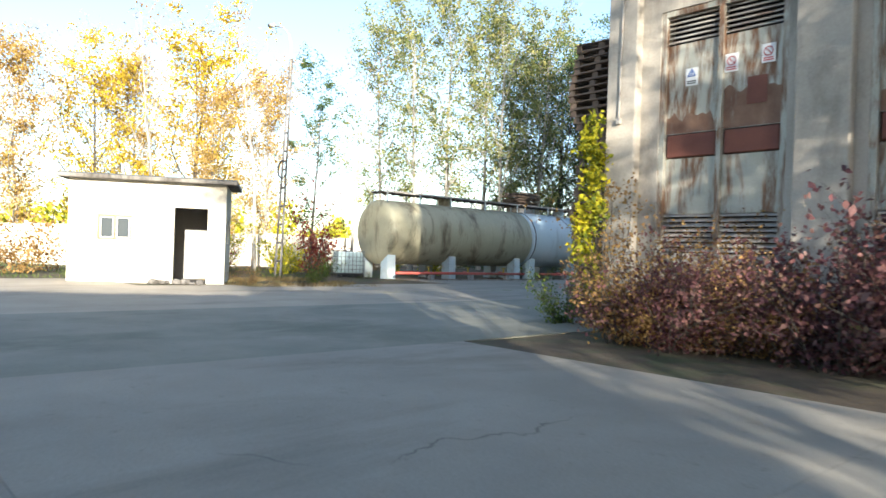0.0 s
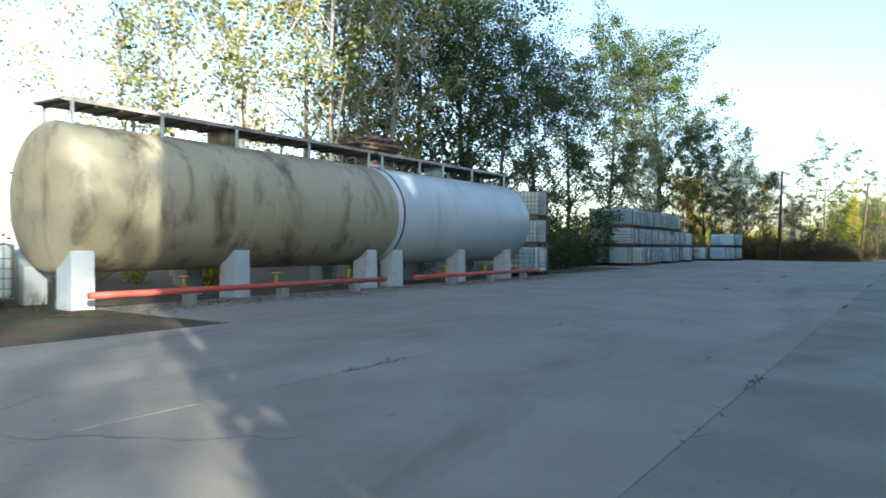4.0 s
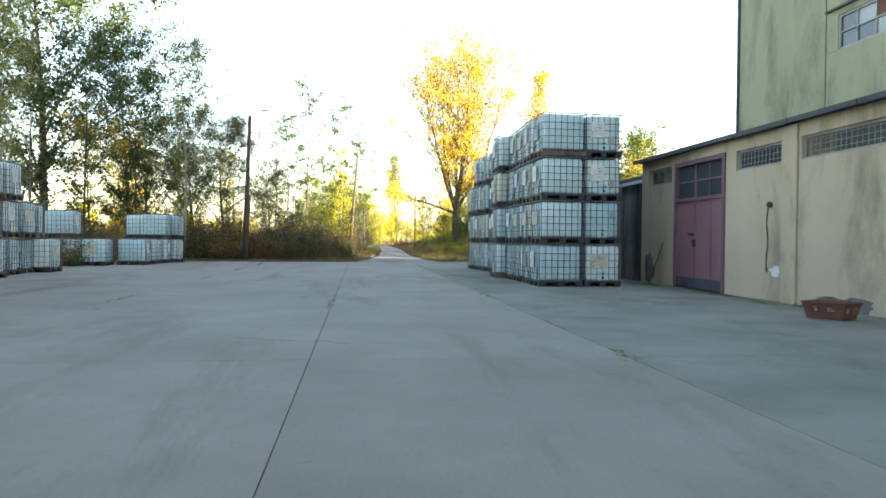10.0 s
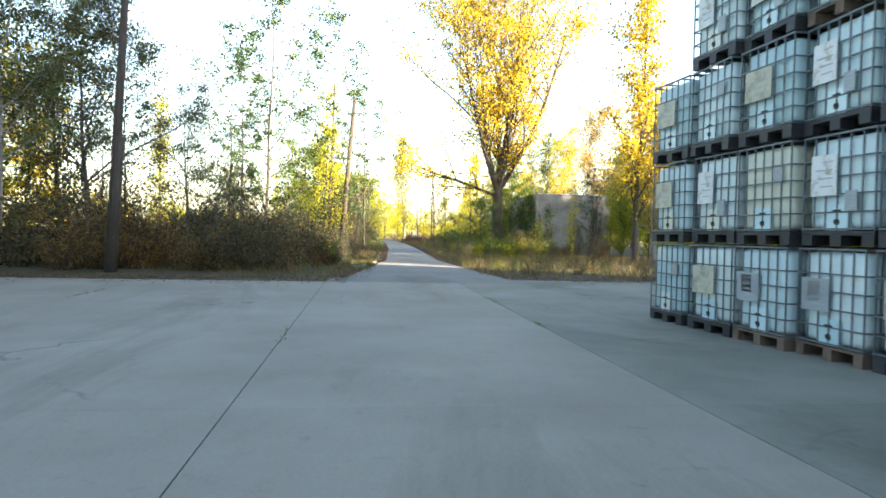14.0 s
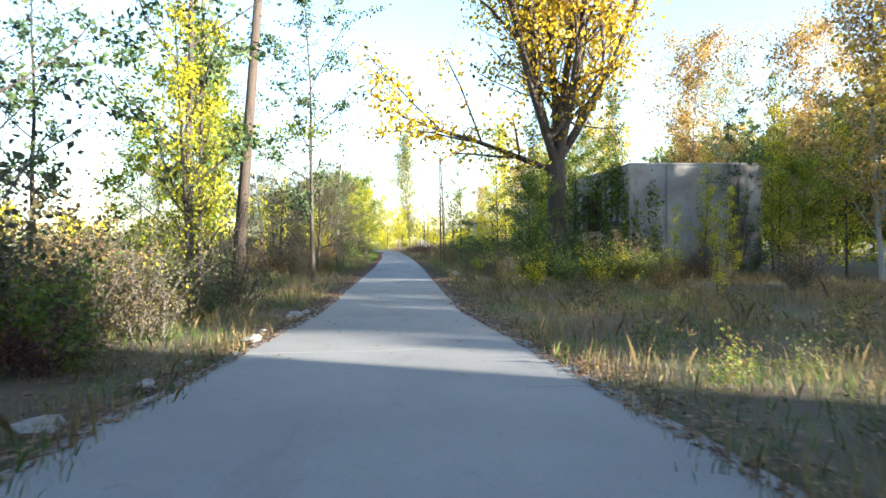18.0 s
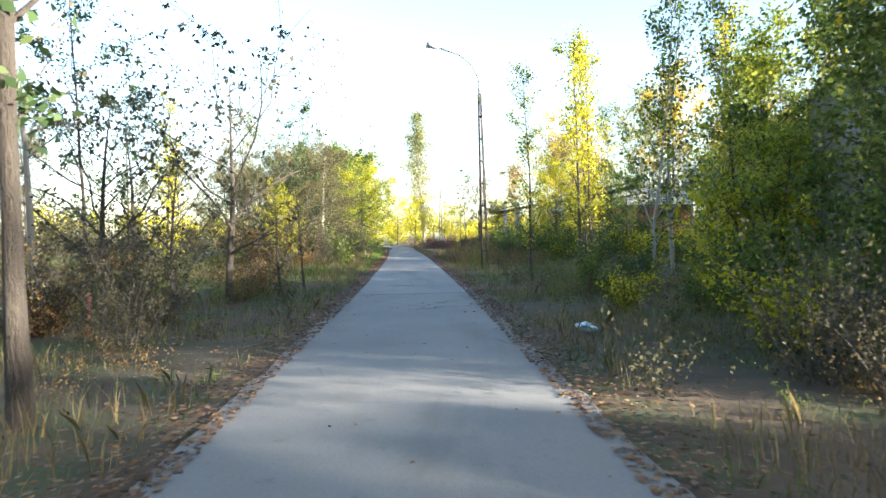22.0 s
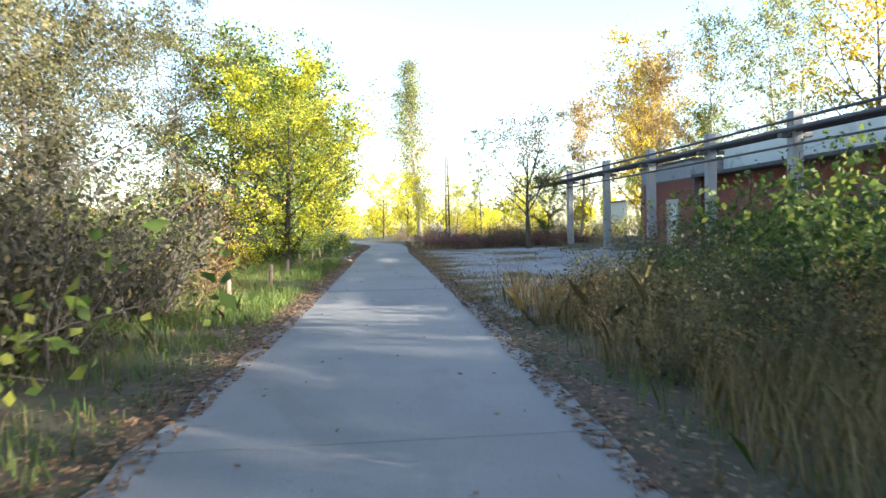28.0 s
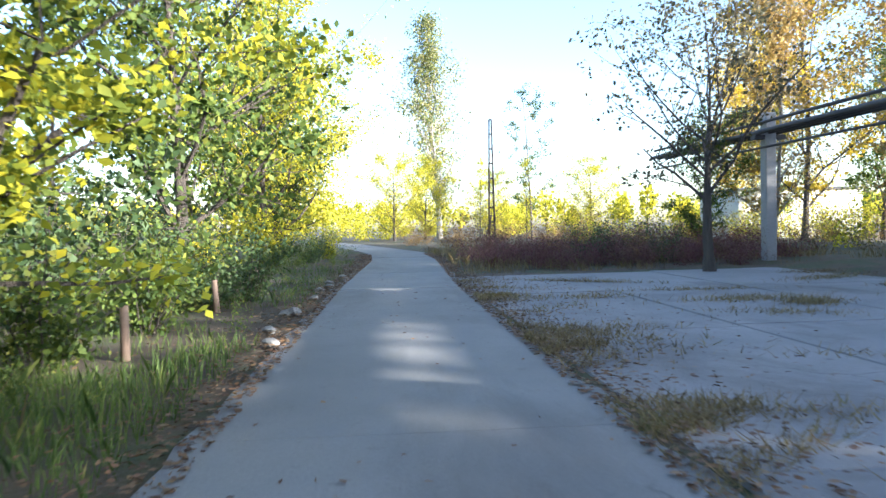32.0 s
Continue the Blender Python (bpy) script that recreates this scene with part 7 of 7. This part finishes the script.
# weeds and moss in the yard's joints
r = np.random.default_rng(31)
c = []
for k in range(34):
    x, y = r.choice([-8.825, -8.825, -12.115, -16.2]), r.uniform(8, 74)
    m = int(r.uniform(8, 46))
    c.append(np.stack([x + r.normal(size=m) * 0.03, y + r.normal(size=m) * r.uniform(0.1, 0.6), np.zeros(m)], 1))
for k in range(40):
    x, y, m = -3.1 - abs(r.normal()) * 0.25, r.uniform(34, 57), int(r.uniform(20, 120))
    c.append(np.stack([np.minimum(x + r.normal(size=m) * 0.1, -3.02), y + r.normal(size=m) * 0.3, np.zeros(m)], 1))
c = np.concatenate(c)
a = r.uniform(0, math.tau, len(c))
side = np.stack([np.cos(a), np.sin(a), 0 * a], 1) * 0.008
tip = c + np.stack([r.normal(size=len(c)) * 0.05, r.normal(size=len(c)) * 0.05, r.uniform(0.01, 0.045, len(c))], 1)
tagged(new("joint_weeds", raw_mesh("joint_weeds", np.stack([c - side, c + side, tip], 1), GRASS_GREEN)), "small green weeds in the yard's joints", "weeds", kind="stuff")
# weeds in the apron joints
r = np.random.default_rng(12)
c = []
for k in range(58):
    x, y, a = r.uniform(-5.7, 4.2), r.uniform(135, 162), r.uniform(-0.8, 0.8)
    if r.random() < 0.4:
        x = r.uniform(-5.8, -5.3)
    m = int(r.uniform(80, 620))
    u, w = r.normal(size=m) * r.uniform(0.2, 0.9), r.normal(size=m) * r.uniform(0.08, 0.22)
    c.append(np.stack([x + u * math.cos(a) - w * math.sin(a), y + u * math.sin(a) + w * math.cos(a), np.zeros(m)], 1))
c = np.concatenate(c)
c = c[c[:, 0] > np.array([road_mid(y) + half_width(y) - 0.1 for y in c[:, 1]])]
h = r.uniform(0.02, 0.11, len(c))
a = r.uniform(0, math.tau, len(c))
side = np.stack([np.cos(a), np.sin(a), 0 * a], 1) * 0.007
tip = c + np.stack([r.normal(size=len(c)) * 0.08, r.normal(size=len(c)) * 0.08, h], 1)
v = np.stack([c - side, c + side, tip], 1)
tagged(new("joint_weeds", raw_mesh("joint_weeds", v, GRASS_DRY)), "dry weeds growing in the apron joints", "weeds", kind="stuff")


def litter(name, n, place, label, seed, size=0.085):
    r = np.random.default_rng(seed)
    p = np.array([place(r) for _ in range(n)])
    q = leaf_quads(r, p, size)
    mid = q.mean(axis=1, keepdims=True)
    q = mid + (q - mid) * np.array([1, 1, 0.22])
    return tagged(new(name, raw_mesh(name, q, LITTER)), label, "leaves", kind="stuff")


def verge_leaf(r):
    y = r.uniform(76, 178)
    s = -1 if r.random() < 0.5 else 1
    off = half_width(y) + 0.05 + abs(r.normal()) * (0.36 if r.random() < 0.75 else 1.3) - 0.22
    x = road_mid(y) + s * off
    return (x, y, 0.015 if off < half_width(y) else ground_height(x, y) + 0.05)


def lane_leaf(r):
    y = r.uniform(84, 160)
    return (road_mid(y) + r.uniform(-1.3, 1.3), y, 0.012)


litter("fallen_leaves", 60000, verge_leaf, "brown fallen leaves along both edges of the lane", 41, 0.065)
def yard_leaf(r):
    if r.random() < 0.7:
        return (r.uniform(-20.5, -11.6), 75.2 + r.normal() * 0.7, 0.02)
    return (r.uniform(-6.6, -2.5), 76.4 + r.normal() * 0.6, 0.02)


def tank_leaf(r):
    return (-19.3 + r.normal() * 0.55, r.uniform(12.5, 33), 0.008)


litter("fallen_leaves", 5200, tank_leaf, "brown leaves and dirt drifted along the tanks", 44, 0.06)
litter("fallen_leaves", 5000, yard_leaf, "brown leaves drifted along the yard's far edge", 43, 0.07)
litter("fallen_leaves", 500, lane_leaf, "scattered fallen leaves on the lane", 42, 0.06)

# ---- far woods that close the view ----
r = np.random.default_rng(8)
quads, trunks = [], bmesh.new()
for k in range(210):
    a = k / 210 * math.tau
    rad = r.uniform(0.9, 1.25)
    x, y = 10 + math.cos(a) * 120 * rad, 110 + math.sin(a) * 185 * rad
    if -34 < x < 30 and -60 < y < 232:
        continue
    h, w = r.uniform(5, 11), r.uniform(2.5, 5)
    n = 280
    d = r.normal(size=(n, 3))
    d /= np.linalg.norm(d, axis=1)[:, None]
    lump = 0.75 + 0.35 * np.sin(d[:, 0] * 5 + k) * np.cos(d[:, 1] * 4 + d[:, 2] * 6)
    c = d * np.array([w, w, h * 0.5]) * (lump * r.uniform(0.55, 1.0, n))[:, None] + np.array([x, y, h * 0.55])
    quads.append(leaf_quads(r, c, 0.9))
    tube(trunks, (x, y, -0.2), (x, y, h * 0.7), 0.2, 0.08, 5)
woods = tagged(new("far_woods", raw_mesh("far_woods", np.concatenate(quads), LEAF_YGREEN)), "distant autumn woods", "woods", kind="stuff")
part("trunks", trunks, BARK, woods)
# dense edge of wood on the sunny side, added and sized to shade the lane
r = np.random.default_rng(18)
quads, trunks = [], bmesh.new()
for k in range(74):
    y = 66 + k * 1.36
    x, h, w = r.uniform(26, 36), (r.uniform(12, 15) if y < 104 else r.uniform(9.5, 12) if y < 122 else r.uniform(11.5, 14)), r.uniform(2.4, 3.6)
    n = 760
    d = r.normal(size=(n, 3))
    d /= np.linalg.norm(d, axis=1)[:, None]
    c = d * np.array([w, w, h * 0.5]) * (r.uniform(0.3, 1.0, n) ** 0.5)[:, None] + np.array([x, y, h * 0.52])
    quads.append(leaf_quads(r, c[c[:, 2] > 0.1], 0.66))
    tube(trunks, (x, y, -0.2), (x, y, h * 0.7), 0.16, 0.06, 5)
edge = tagged(new("wood_edge", raw_mesh("wood_edge", np.concatenate(quads), LEAF_PALE)), "dense young wood in thin autumn leaf, added to shade the lane", "woods", kind="stuff")
part("trunks", trunks, BARK, edge)
# moulds that were not planted go
unused = [ob for ob in scene.objects if ob.parent is None and ob.location.z < -40]
for ob in unused:
    for c in list(ob.children_recursive) + [ob]:
        bpy.data.objects.remove(c)
